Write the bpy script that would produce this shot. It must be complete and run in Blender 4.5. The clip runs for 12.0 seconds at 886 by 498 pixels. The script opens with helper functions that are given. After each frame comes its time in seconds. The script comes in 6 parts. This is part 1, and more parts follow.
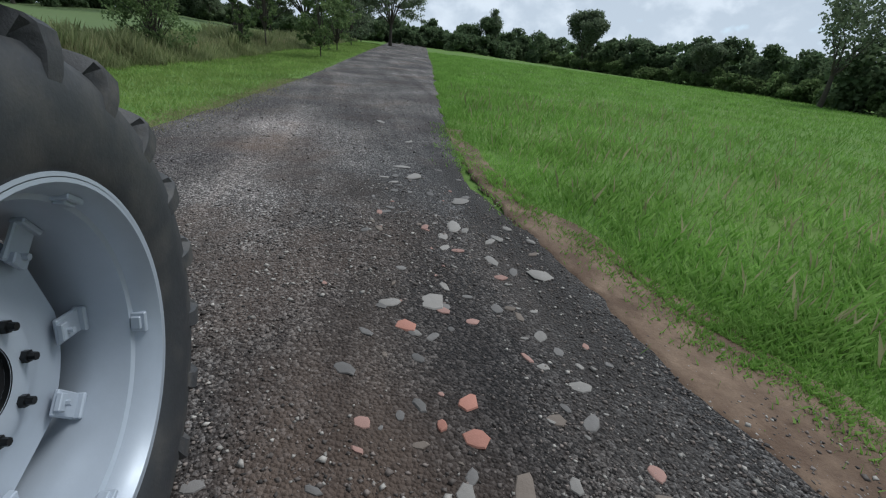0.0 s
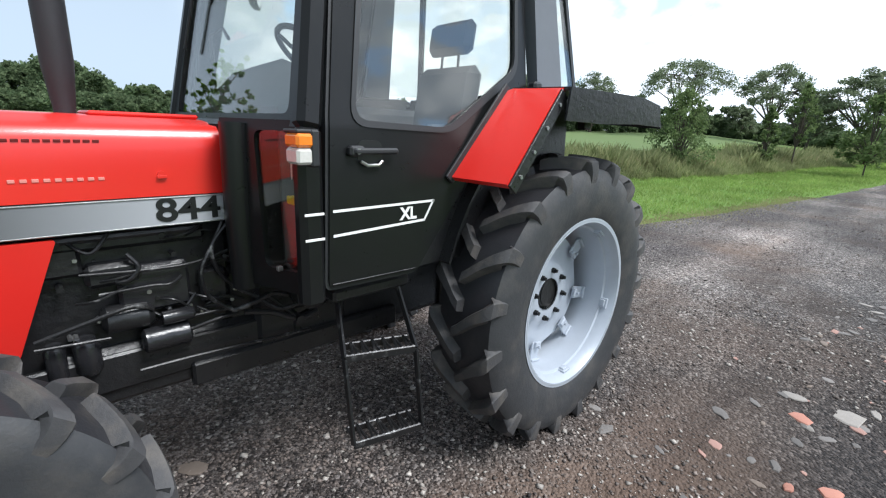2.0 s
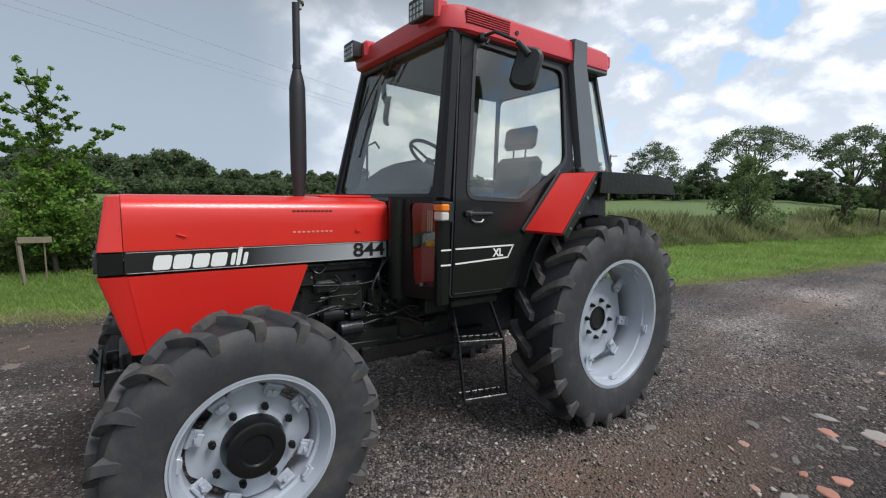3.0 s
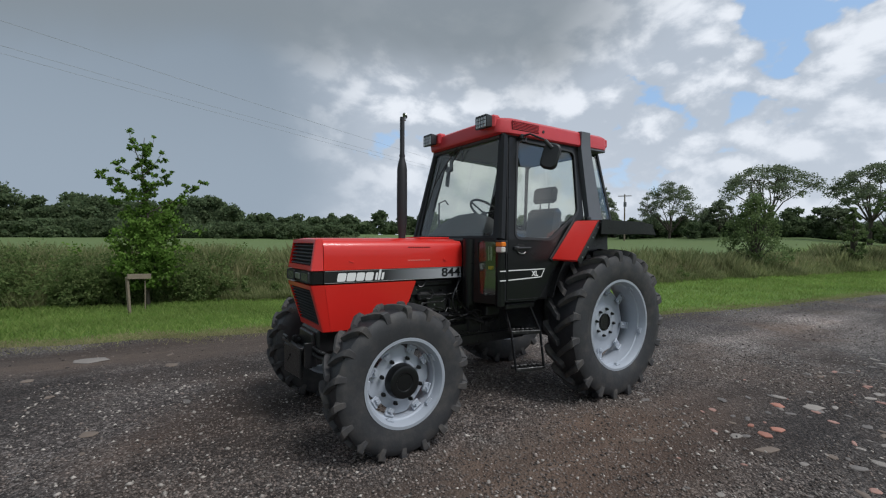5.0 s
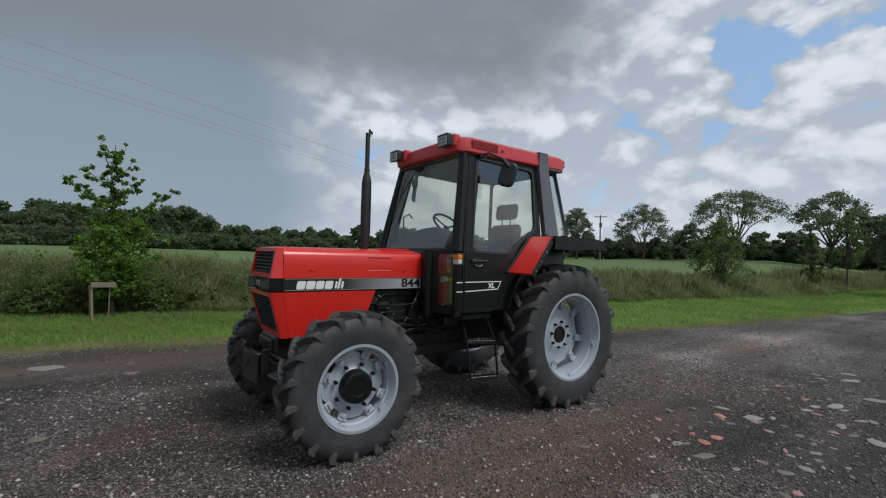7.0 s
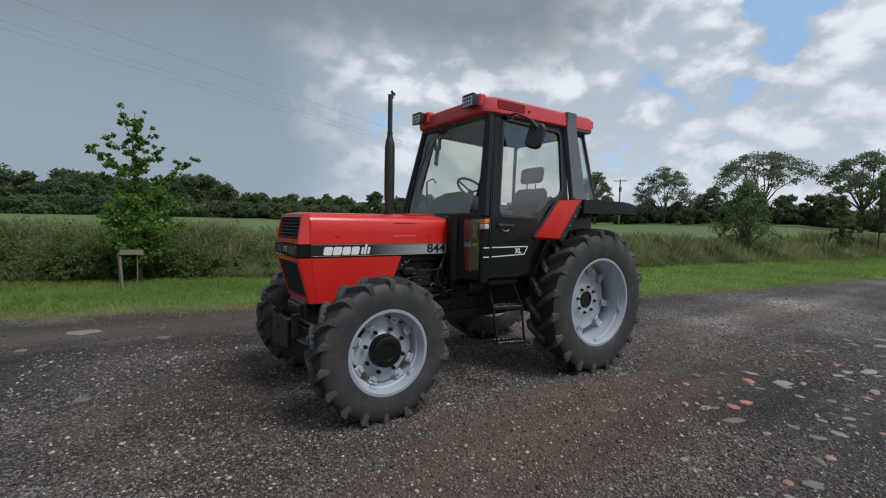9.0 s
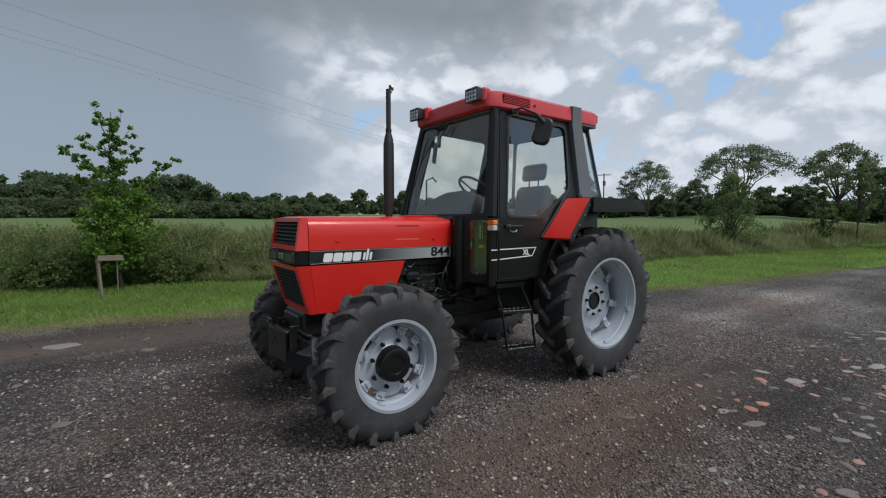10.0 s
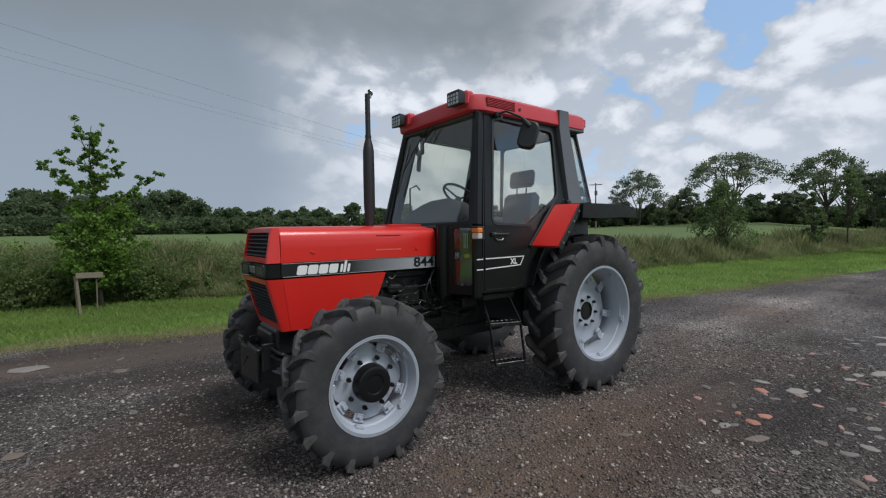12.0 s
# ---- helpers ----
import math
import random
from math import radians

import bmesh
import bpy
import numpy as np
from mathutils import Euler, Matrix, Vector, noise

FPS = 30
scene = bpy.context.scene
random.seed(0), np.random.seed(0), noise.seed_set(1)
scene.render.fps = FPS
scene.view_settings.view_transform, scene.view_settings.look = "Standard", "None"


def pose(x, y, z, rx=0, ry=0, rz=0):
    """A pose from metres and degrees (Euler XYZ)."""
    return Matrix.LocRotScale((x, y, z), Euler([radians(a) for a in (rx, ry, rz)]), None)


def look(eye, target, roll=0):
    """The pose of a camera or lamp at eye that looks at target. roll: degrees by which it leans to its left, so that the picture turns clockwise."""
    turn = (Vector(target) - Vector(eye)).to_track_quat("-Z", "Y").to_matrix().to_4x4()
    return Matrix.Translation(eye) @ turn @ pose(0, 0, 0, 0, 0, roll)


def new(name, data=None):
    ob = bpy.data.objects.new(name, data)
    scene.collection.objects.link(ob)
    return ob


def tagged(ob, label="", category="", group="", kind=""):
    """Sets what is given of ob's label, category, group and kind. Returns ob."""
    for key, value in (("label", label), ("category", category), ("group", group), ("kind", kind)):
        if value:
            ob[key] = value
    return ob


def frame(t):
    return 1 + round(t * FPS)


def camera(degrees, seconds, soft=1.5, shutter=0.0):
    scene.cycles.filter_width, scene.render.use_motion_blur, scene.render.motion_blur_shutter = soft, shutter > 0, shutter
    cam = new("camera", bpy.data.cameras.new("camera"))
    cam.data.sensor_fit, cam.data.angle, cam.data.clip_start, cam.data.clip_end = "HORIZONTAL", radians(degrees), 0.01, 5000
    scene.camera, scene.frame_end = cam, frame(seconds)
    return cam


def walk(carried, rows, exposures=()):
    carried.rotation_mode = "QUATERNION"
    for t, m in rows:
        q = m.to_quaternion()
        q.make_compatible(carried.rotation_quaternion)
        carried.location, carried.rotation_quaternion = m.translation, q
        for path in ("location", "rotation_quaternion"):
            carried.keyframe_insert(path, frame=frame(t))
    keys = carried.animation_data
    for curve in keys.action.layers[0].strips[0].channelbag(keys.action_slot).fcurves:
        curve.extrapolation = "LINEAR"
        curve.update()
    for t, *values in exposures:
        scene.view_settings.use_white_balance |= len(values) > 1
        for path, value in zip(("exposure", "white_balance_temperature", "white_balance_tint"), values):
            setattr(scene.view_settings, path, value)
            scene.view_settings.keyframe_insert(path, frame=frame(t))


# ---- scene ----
cam = camera(89.0, 12.0, soft=1.2)
# seconds, stops, kelvin, tint
EXPOSURES = [(0.0, 0.28, 5780, 6), (0.5, 0.80, 5650, 7), (1.0, 1.45, 5650, 8), (1.5, 1.77, 5650, 9), (2.0, 1.32, 5950, 9), (2.5, 0.90, 6150, 10), (3.0, 0.65, 6150, 11), (5.0, 0.22, 6080, 10), (6.5, 0.05, 6080, 10), (9.0, 0.16, 6080, 9), (12.0, 0.19, 6080, 11)]
PATH = [
    (0, (0.943, 1.595, 1.481), (-0.831, 1.989, 0.647), 4.3),
    (0.5, (0.957, 1.625, 1.393), (-0.776, 1.55, 0.398), 9.4),
    (1, (1.213, 1.767, 1.355), (-0.387, 1.143, 0.328), 8.6),
    (1.3, (1.428, 1.848, 1.417), (-0.06, 0.924, 0.45), 6.3),
    (1.5, (1.626, 1.918, 1.442), (0.165, 0.824, 0.624), 4.1),
    (1.7, (1.85, 1.971, 1.52), (0.431, 0.75, 0.814), 2.9),
    (2, (2.1, 2.104, 1.607), (0.761, 0.711, 1.093), 2.4),
    (2.5, (2.484, 2.459, 1.603), (1.271, 0.897, 1.304), 1.9),
    (3, (2.881, 2.786, 1.599), (1.717, 1.174, 1.383), 0.9),
    (3.2, (3.035, 2.924, 1.656), (1.893, 1.294, 1.453), 0.6),
    (4.8, (3.941, 3.723, 1.559), (2.839, 2.055, 1.507), 0.3),
    (5, (4.048, 3.773, 1.589), (2.937, 2.111, 1.551), 0.3),
    (5.5, (4.056, 3.907, 1.596), (2.927, 2.256, 1.594), 0.5),
    (6, (3.989, 3.992, 1.566), (2.833, 2.36, 1.59), 0.9),
    (6.5, (3.989, 3.996, 1.55), (2.817, 2.376, 1.593), 1.2),
    (7, (3.986, 4.011, 1.549), (2.802, 2.4, 1.586), 1.5),
    (8.8, (4.006, 3.989, 1.523), (2.869, 2.347, 1.429), 0.9),
    (9, (4.027, 3.909, 1.535), (2.899, 2.261, 1.421), 1.1),
    (9.5, (4.048, 3.706, 1.563), (2.882, 2.087, 1.428), 1.1),
    (10, (4.043, 3.625, 1.579), (2.863, 2.015, 1.45), 0.1),
    (10.5, (3.947, 3.607, 1.577), (2.784, 1.984, 1.465), -0.9),
    (11, (3.877, 3.571, 1.564), (2.711, 1.949, 1.464), -1.4),
    (11.5, (3.871, 3.542, 1.55), (2.683, 1.937, 1.453), -1.3),
    (12, (3.854, 3.524, 1.55), (2.652, 1.928, 1.474), -0.8),
]
walk(cam, [(t, look(eye, target, roll)) for t, eye, target, roll in PATH], EXPOSURES)

# ---------------------------------------------------------------- light
SUN_EL, SUN_AZ = 56.0, 338.0


def make_world():
    w = bpy.data.worlds.new("sky")
    scene.world = w
    w.use_nodes = True
    nt = w.node_tree
    nt.nodes.clear()
    N, L = nt.nodes.new, nt.links.new

    def math_node(op, a, b=None, c=None):
        n = N("ShaderNodeMath")
        n.operation = op
        for i, v in enumerate((a, b, c)):
            if v is None:
                continue
            if isinstance(v, (int, float)):
                n.inputs[i].default_value = v
            else:
                L(v, n.inputs[i])
        return n.outputs[0]

    def step(v, lo, hi):
        n = N("ShaderNodeMapRange")
        n.interpolation_type = "SMOOTHSTEP"
        L(v, n.inputs["Value"])
        n.inputs["From Min"].default_value, n.inputs["From Max"].default_value = lo, hi
        return n.outputs["Result"]

    def mix(f, a, b):
        n = N("ShaderNodeMix")
        n.data_type = "RGBA"
        L(f, n.inputs["Factor"])
        for v, s in ((a, n.inputs[6]), (b, n.inputs[7])):
            if isinstance(v, tuple):
                s.default_value = (*v, 1)
            else:
                L(v, s)
        return n.outputs[2]

    co = N("ShaderNodeTexCoord").outputs["Generated"]
    sep = N("ShaderNodeSeparateXYZ")
    L(co, sep.inputs[0])
    x, y, z = sep.outputs
    u = math_node("ADD", math_node("MULTIPLY", x, -0.81), math_node("MULTIPLY", y, 0.58))
    # the cloud layer, seen in perspective: directions laid out on a flat layer overhead
    den = math_node("ADD", math_node("MULTIPLY", math_node("MAXIMUM", z, 0.0), 0.4), 0.72)
    comb = N("ShaderNodeCombineXYZ")
    L(math_node("DIVIDE", x, den), comb.inputs[0])
    L(math_node("DIVIDE", y, den), comb.inputs[1])
    L(math_node("MULTIPLY", z, 1.7), comb.inputs[2])

    raised = N("ShaderNodeVectorMath")
    raised.operation = "ADD"
    L(comb.outputs[0], raised.inputs[0])
    raised.inputs[1].default_value = (0.0, 0.0, 0.085)

    def noise_tex(scale, detail, rough, dist=0.0, place=comb):
        n = N("ShaderNodeTexNoise")
        L(place.outputs[0], n.inputs["Vector"])
        n.inputs["Scale"].default_value, n.inputs["Detail"].default_value = scale, detail
        n.inputs["Roughness"].default_value, n.inputs["Distortion"].default_value = rough, dist
        return n.outputs["Fac"]

    big, fine = noise_tex(2.6, 8, 0.52, 0.25), noise_tex(6.0, 9, 0.58, 0.2)
    # heaped tops: rounded cells, their places stirred by the noise
    stir = N("ShaderNodeVectorMath")
    stir.operation = "MULTIPLY_ADD"
    nz = N("ShaderNodeTexNoise")
    L(comb.outputs[0], nz.inputs["Vector"])
    nz.inputs["Scale"].default_value, nz.inputs["Detail"].default_value = 5.0, 7
    L(nz.outputs["Color"], stir.inputs[0])
    stir.inputs[1].default_value = (0.22, 0.22, 0.22)
    L(comb.outputs[0], stir.inputs[2])
    heap = N("ShaderNodeTexVoronoi")
    heap.feature = "SMOOTH_F1"
    L(stir.outputs[0], heap.inputs["Vector"])
    heap.inputs["Scale"].default_value, heap.inputs["Smoothness"].default_value = 10.5, 0.18
    puff = math_node("SUBTRACT", 0.98, math_node("MULTIPLY", heap.outputs["Distance"], 1.1))
    body = math_node("ADD", math_node("MULTIPLY", big, 0.55), math_node("ADD", math_node("MULTIPLY", fine, 0.30), math_node("MULTIPLY", puff, 0.15)))
    thick = math_node("SUBTRACT", 1.0, step(u, 0.30, 0.60))
    body = math_node("ADD", body, math_node("ADD", math_node("MULTIPLY", thick, 0.075), math_node("MULTIPLY", math_node("SUBTRACT", 1.0, step(z, 0.05, 0.30)), 0.05)))
    cover = step(body, 0.418, 0.458)
    shade = step(math_node("ADD", math_node("MULTIPLY", big, 0.38), math_node("ADD", math_node("MULTIPLY", fine, 0.45), math_node("MULTIPLY", puff, 0.17))), 0.40, 0.58)
    # each heap is brighter where the cloud thins towards its top
    rise = math_node("ADD", math_node("MULTIPLY", math_node("SUBTRACT", big, noise_tex(2.6, 8, 0.52, 0.25, raised)), 0.9),
                     math_node("SUBTRACT", fine, noise_tex(6.0, 9, 0.58, 0.2, raised)))
    lit = step(math_node("ADD", math_node("MULTIPLY", rise, 2.4), math_node("ADD", math_node("MULTIPLY", shade, 0.36), math_node("MULTIPLY", math_node("SUBTRACT", puff, 0.55), 0.55))), -0.22, 0.70)
    white = mix(lit, (0.42, 0.455, 0.495), (0.73, 0.74, 0.75))
    sky = N("ShaderNodeTexSky")
    sky.sky_type, sky.sun_disc = "NISHITA", False
    sky.sun_elevation, sky.sun_rotation = radians(SUN_EL), radians(SUN_AZ)
    blue = N("ShaderNodeMix")
    blue.data_type, blue.blend_type = "RGBA", "MULTIPLY"
    blue.inputs["Factor"].default_value = 1.0
    L(sky.outputs[0], blue.inputs[6])
    blue.inputs[7].default_value = (0.10, 0.10, 0.10, 1)
    pale = N("ShaderNodeMix")
    pale.data_type = "RGBA"
    pale.inputs["Factor"].default_value = 0.5
    L(blue.outputs[2], pale.inputs[6])
    pale.inputs[7].default_value = (0.42, 0.60, 0.82, 1)
    broken = mix(cover, pale.outputs[2], white)
    # bright veil low over the horizon
    low = math_node("SUBTRACT", 1.0, step(z, 0.02, 0.3))
    broken = mix(math_node("MULTIPLY", low, 0.5), broken, (0.57, 0.60, 0.635))
    # rain-grey sheet to the south and a dark cloud base above its edge
    soft = noise_tex(1.3, 5, 0.5, 0.3)
    wob = math_node("MULTIPLY", math_node("SUBTRACT", soft, 0.5), 0.35)
    sheet = math_node("SUBTRACT", 1.0, step(math_node("ADD", u, wob), -0.42, -0.12))
    grey_high = mix(step(z, 0.05, 0.6), (0.285, 0.332, 0.378), (0.19, 0.224, 0.254))
    out = mix(sheet, broken, grey_high)
    base = math_node("MULTIPLY", step(math_node("ADD", z, wob), 0.30, 0.42),
                     math_node("SUBTRACT", 1.0, step(math_node("ADD", u, wob), 0.18, 0.42)))
    out = mix(math_node("MULTIPLY", base, 0.93), out, (0.21, 0.235, 0.25))
    # the ground's own tone below the horizon
    out = mix(math_node("SUBTRACT", 1.0, step(z, -0.06, -0.01)), out, (0.08, 0.11, 0.05))
    bg = N("ShaderNodeBackground")
    bg.inputs["Strength"].default_value = 1.0
    L(out, bg.inputs["Color"])
    L(bg.outputs[0], N("ShaderNodeOutputWorld").inputs["Surface"])


make_world()
sun_data = bpy.data.lights.new("sun", "SUN")
sun_data.energy, sun_data.angle, sun_data.color = 1.9, radians(22), (1.0, 0.96, 0.9)
sun = new("sun", sun_data)
_a = radians(SUN_AZ)
SUN_DIR = Vector((math.sin(_a) * math.cos(radians(SUN_EL)), math.cos(_a) * math.cos(radians(SUN_EL)), math.sin(radians(SUN_EL))))
sun.matrix_world = look(SUN_DIR * 50, (0, 0, 0))


# ---------------------------------------------------------------- materials
def material(name, color, rough=0.6, metal=0.0, vary=0.12, grain=0.0, scale=6.0, bump=0.0, bump_scale=60.0, island=0.0,
             second=None, second_at=(0.5, 0.65), coat=0.0, spec=0.5, rough_vary=0.0, obj=0.0):
    m = bpy.data.materials.new(name)
    m.use_nodes = True
    nt = m.node_tree
    N, L = nt.nodes.new, nt.links.new
    b = nt.nodes["Principled BSDF"]
    co = N("ShaderNodeTexCoord").outputs["Object"]

    def tex(s, d, r=0.6):
        n = N("ShaderNodeTexNoise")
        L(co, n.inputs["Vector"])
        n.inputs["Scale"].default_value, n.inputs["Detail"].default_value, n.inputs["Roughness"].default_value = s, d, r
        return n.outputs["Fac"]

    col = None
    wide = tex(scale, 5)
    if second:
        mr = N("ShaderNodeMapRange")
        L(wide, mr.inputs["Value"])
        mr.inputs["From Min"].default_value, mr.inputs["From Max"].default_value = second_at
        mx = N("ShaderNodeMix")
        mx.data_type = "RGBA"
        L(mr.outputs[0], mx.inputs["Factor"])
        mx.inputs[6].default_value, mx.inputs[7].default_value = (*color, 1), (*second, 1)
        col = mx.outputs[2]
    hsv = N("ShaderNodeHueSaturation")
    if col:
        L(col, hsv.inputs["Color"])
    else:
        hsv.inputs["Color"].default_value = (*color, 1)
    val = N("ShaderNodeMath")
    val.operation = "MULTIPLY_ADD"
    L(tex(scale * 1.7, 6, 0.7), val.inputs[0])
    val.inputs[1].default_value, val.inputs[2].default_value = 2 * vary, 1 - vary
    v = val.outputs[0]
    for amount, source in ((grain, "grain"), (island, "island"), (obj, "obj")):
        if not amount:
            continue
        n = N("ShaderNodeMath")
        n.operation = "MULTIPLY_ADD"
        if source == "grain":
            s = tex(scale * 25, 3, 0.7)
        elif source == "island":
            s = N("ShaderNodeNewGeometry").outputs["Random Per Island"]
        else:
            s = N("ShaderNodeObjectInfo").outputs["Random"]
        L(s, n.inputs[0])
        n.inputs[1].default_value, n.inputs[2].default_value = 2 * amount, 1 - amount
        k = N("ShaderNodeMath")
        k.operation = "MULTIPLY"
        L(v, k.inputs[0])
        L(n.outputs[0], k.inputs[1])
        v = k.outputs[0]
    L(v, hsv.inputs["Value"])
    L(hsv.outputs[0], b.inputs["Base Color"])
    b.inputs["Roughness"].default_value, b.inputs["Metallic"].default_value = rough, metal
    b.inputs["Coat Weight"].default_value, b.inputs["Specular IOR Level"].default_value = coat, spec
    b.inputs["Coat Roughness"].default_value = 0.12
    if rough_vary:
        n = N("ShaderNodeMath")
        n.operation = "MULTIPLY_ADD"
        L(tex(scale * 3, 5, 0.7), n.inputs[0])
        n.inputs[1].default_value, n.inputs[2].default_value = 2 * rough_vary, rough - rough_vary
        L(n.outputs[0], b.inputs["Roughness"])
    if bump:
        bn = N("ShaderNodeBump")
        bn.inputs["Strength"].default_value, bn.inputs["Distance"].default_value = bump, 0.01
        L(tex(bump_scale, 4, 0.65), bn.inputs["Height"])
        L(bn.outputs[0], b.inputs["Normal"])
    return m


def leaf_material(name, color, second, through_light=0.3):
    m = bpy.data.materials.new(name)
    m.use_nodes = True
    nt = m.node_tree
    nt.nodes.clear()
    N, L = nt.nodes.new, nt.links.new
    ramp = N("ShaderNodeMix")
    ramp.data_type = "RGBA"
    L(N("ShaderNodeNewGeometry").outputs["Random Per Island"], ramp.inputs["Factor"])
    ramp.inputs[6].default_value, ramp.inputs[7].default_value = (*color, 1), (*second, 1)
    n = N("ShaderNodeTexNoise")
    L(N("ShaderNodeTexCoord").outputs["Object"], n.inputs["Vector"])
    n.inputs["Scale"].default_value, n.inputs["Detail"].default_value = 0.5, 4
    hsv = N("ShaderNodeHueSaturation")
    k = N("ShaderNodeMath")
    k.operation = "MULTIPLY_ADD"
    L(n.outputs["Fac"], k.inputs[0])
    k.inputs[1].default_value, k.inputs[2].default_value = 1.2, 0.4
    L(k.outputs[0], hsv.inputs["Value"])
    L(ramp.outputs[2], hsv.inputs["Color"])
    d, t, mx = N("ShaderNodeBsdfDiffuse"), N("ShaderNodeBsdfTranslucent"), N("ShaderNodeMixShader")
    L(hsv.outputs[0], d.inputs["Color"])
    L(hsv.outputs[0], t.inputs["Color"])
    mx.inputs[0].default_value = through_light
    L(d.outputs[0], mx.inputs[1])
    L(t.outputs[0], mx.inputs[2])
    L(mx.outputs[0], N("ShaderNodeOutputMaterial").inputs["Surface"])
    return m


def glass_material(name, tint, rough=0.0):
    m = bpy.data.materials.new(name)
    m.use_nodes = True
    nt = m.node_tree
    nt.nodes.clear()
    N, L = nt.nodes.new, nt.links.new
    t, g, f, mx = N("ShaderNodeBsdfTransparent"), N("ShaderNodeBsdfGlossy"), N("ShaderNodeLayerWeight"), N("ShaderNodeMixShader")
    p, k = N("ShaderNodeMath"), N("ShaderNodeMath")
    p.operation, k.operation = "POWER", "MULTIPLY_ADD"
    f.inputs["Blend"].default_value, p.inputs[1].default_value = 0.5, 5.0
    k.inputs[1].default_value, k.inputs[2].default_value = 0.90, 0.085
    L(f.outputs["Facing"], p.inputs[0])
    L(p.outputs[0], k.inputs[0])
    t.inputs["Color"].default_value = (*tint, 1)
    g.inputs["Roughness"].default_value = rough
    L(k.outputs[0], mx.inputs[0])
    L(t.outputs[0], mx.inputs[1])
    L(g.outputs[0], mx.inputs[2])
    L(mx.outputs[0], N("ShaderNodeOutputMaterial").inputs["Surface"])
    return m


RED = material("red_paint", (0.68, 0.024, 0.017), 0.32, vary=0.05, scale=3, coat=0.35, bump=0.02, bump_scale=25, rough_vary=0.06)
RED_FADED = material("faded_red_paint", (0.60, 0.042, 0.052), 0.42, vary=0.08, scale=4, grain=0.04, coat=0.2, bump=0.02, bump_scale=40)
BLACK = material("black_paint", (0.009, 0.0095, 0.010), 0.30, vary=0.2, scale=5, coat=0.05, spec=0.28, bump=0.03, bump_scale=30, rough_vary=0.08)
CHASSIS = material("black_chassis_paint", (0.014, 0.014, 0.015), 0.32, vary=0.3, scale=9, bump=0.25, bump_scale=45, rough_vary=0.16,
                   second=(0.026, 0.025, 0.024), second_at=(0.55, 0.78))
GREY_TRIM = material("charcoal_grey_paint", (0.115, 0.122, 0.136), 0.42, vary=0.12, scale=6, bump=0.04, bump_scale=80)
RUBBER = material("tyre_rubber", (0.033, 0.034, 0.037), 0.62, vary=0.3, scale=7, grain=0.15, bump=0.18, bump_scale=55,
                  second=(0.076, 0.070, 0.064), second_at=(0.46, 0.80), rough_vary=0.15)
LUG = material("worn_tread_rubber", (0.047, 0.046, 0.048), 0.66, vary=0.3, scale=10, grain=0.18, bump=0.25, bump_scale=70,
               second=(0.110, 0.097, 0.084), second_at=(0.46, 0.80))
TREAD_BASE = material("tread_base_rubber", (0.023, 0.023, 0.026), 0.42, vary=0.3, scale=9, bump=0.2, bump_scale=40, rough_vary=0.15,
                      second=(0.045, 0.040, 0.036), second_at=(0.58, 0.8))
RIM = material("silver_wheel_paint", (0.415, 0.45, 0.505), 0.38, metal=0.12, vary=0.08, scale=8, bump=0.03, bump_scale=30, grain=0.03, rough_vary=0.08)
PLASTIC = material("black_plastic", (0.020, 0.021, 0.023), 0.5, vary=0.15, scale=10, bump=0.05, bump_scale=120)
EXHAUST = material("exhaust_black", (0.022, 0.022, 0.026), 0.55, vary=0.2, scale=8, bump=0.08, bump_scale=90)
METAL = material("bare_steel", (0.42, 0.42, 0.42), 0.35, metal=0.9, vary=0.2, scale=14, bump=0.1, bump_scale=60)
WORN = material("worn_black_steel", (0.022, 0.022, 0.023), 0.34, metal=0.4, vary=0.4, scale=16, bump=0.12, bump_scale=70,
                second=(0.22, 0.22, 0.22), second_at=(0.58, 0.72))
WHITE = material("white_decal", (0.80, 0.80, 0.78), 0.4, vary=0.04, scale=12)
DARK_DECAL = material("black_decal", (0.012, 0.012, 0.013), 0.35, vary=0.1, scale=12)
ORANGE = material("orange_lens", (0.85, 0.22, 0.015), 0.2, vary=0.1, scale=30, bump=0.1, bump_scale=200, coat=0.5)
CLEAR = material("clear_lens", (0.62, 0.60, 0.56), 0.12, vary=0.15, scale=40, coat=0.6, bump=0.15, bump_scale=150)
LAMP_GLASS = material("lamp_glass", (0.16, 0.165, 0.17), 0.12, metal=0.3, vary=0.3, scale=45, coat=0.8, bump=0.2, bump_scale=160)
SEAT = material("grey_seat_fabric", (0.13, 0.135, 0.142), 0.9, vary=0.2, scale=12, bump=0.15, bump_scale=250)
INTERIOR = material("dark_cab_lining", (0.095, 0.098, 0.105), 0.75, vary=0.2, scale=9, bump=0.1, bump_scale=120)
INTERIOR_RED = material("red_cab_console", (0.035, 0.010, 0.010), 0.5, vary=0.15, scale=8)
YELLOW = material("yellow_tap", (0.7, 0.5, 0.03), 0.45, vary=0.1, scale=20)
GLASS = glass_material("cab_glass", (0.94, 0.95, 0.92))
TIMBER = material("weathered_timber", (0.20, 0.165, 0.12), 0.85, vary=0.3, scale=7, grain=0.2, bump=0.3, bump_scale=60)
BARK = material("bark", (0.085, 0.07, 0.056), 0.9, vary=0.35, scale=5, bump=0.5, bump_scale=20)
# oak leaf colours are raised and greyed: distance haze painted into them
LEAF_OAK = leaf_material("hazed_oak_leaves", (0.135, 0.172, 0.104), (0.25, 0.29, 0.185), 0.5)
LEAF_WOOD = leaf_material("woodland_leaves", (0.092, 0.135, 0.070), (0.185, 0.235, 0.125), 0.5)
LEAF_BUSH = leaf_material("bush_leaves", (0.12, 0.18, 0.07), (0.23, 0.29, 0.13), 0.5)
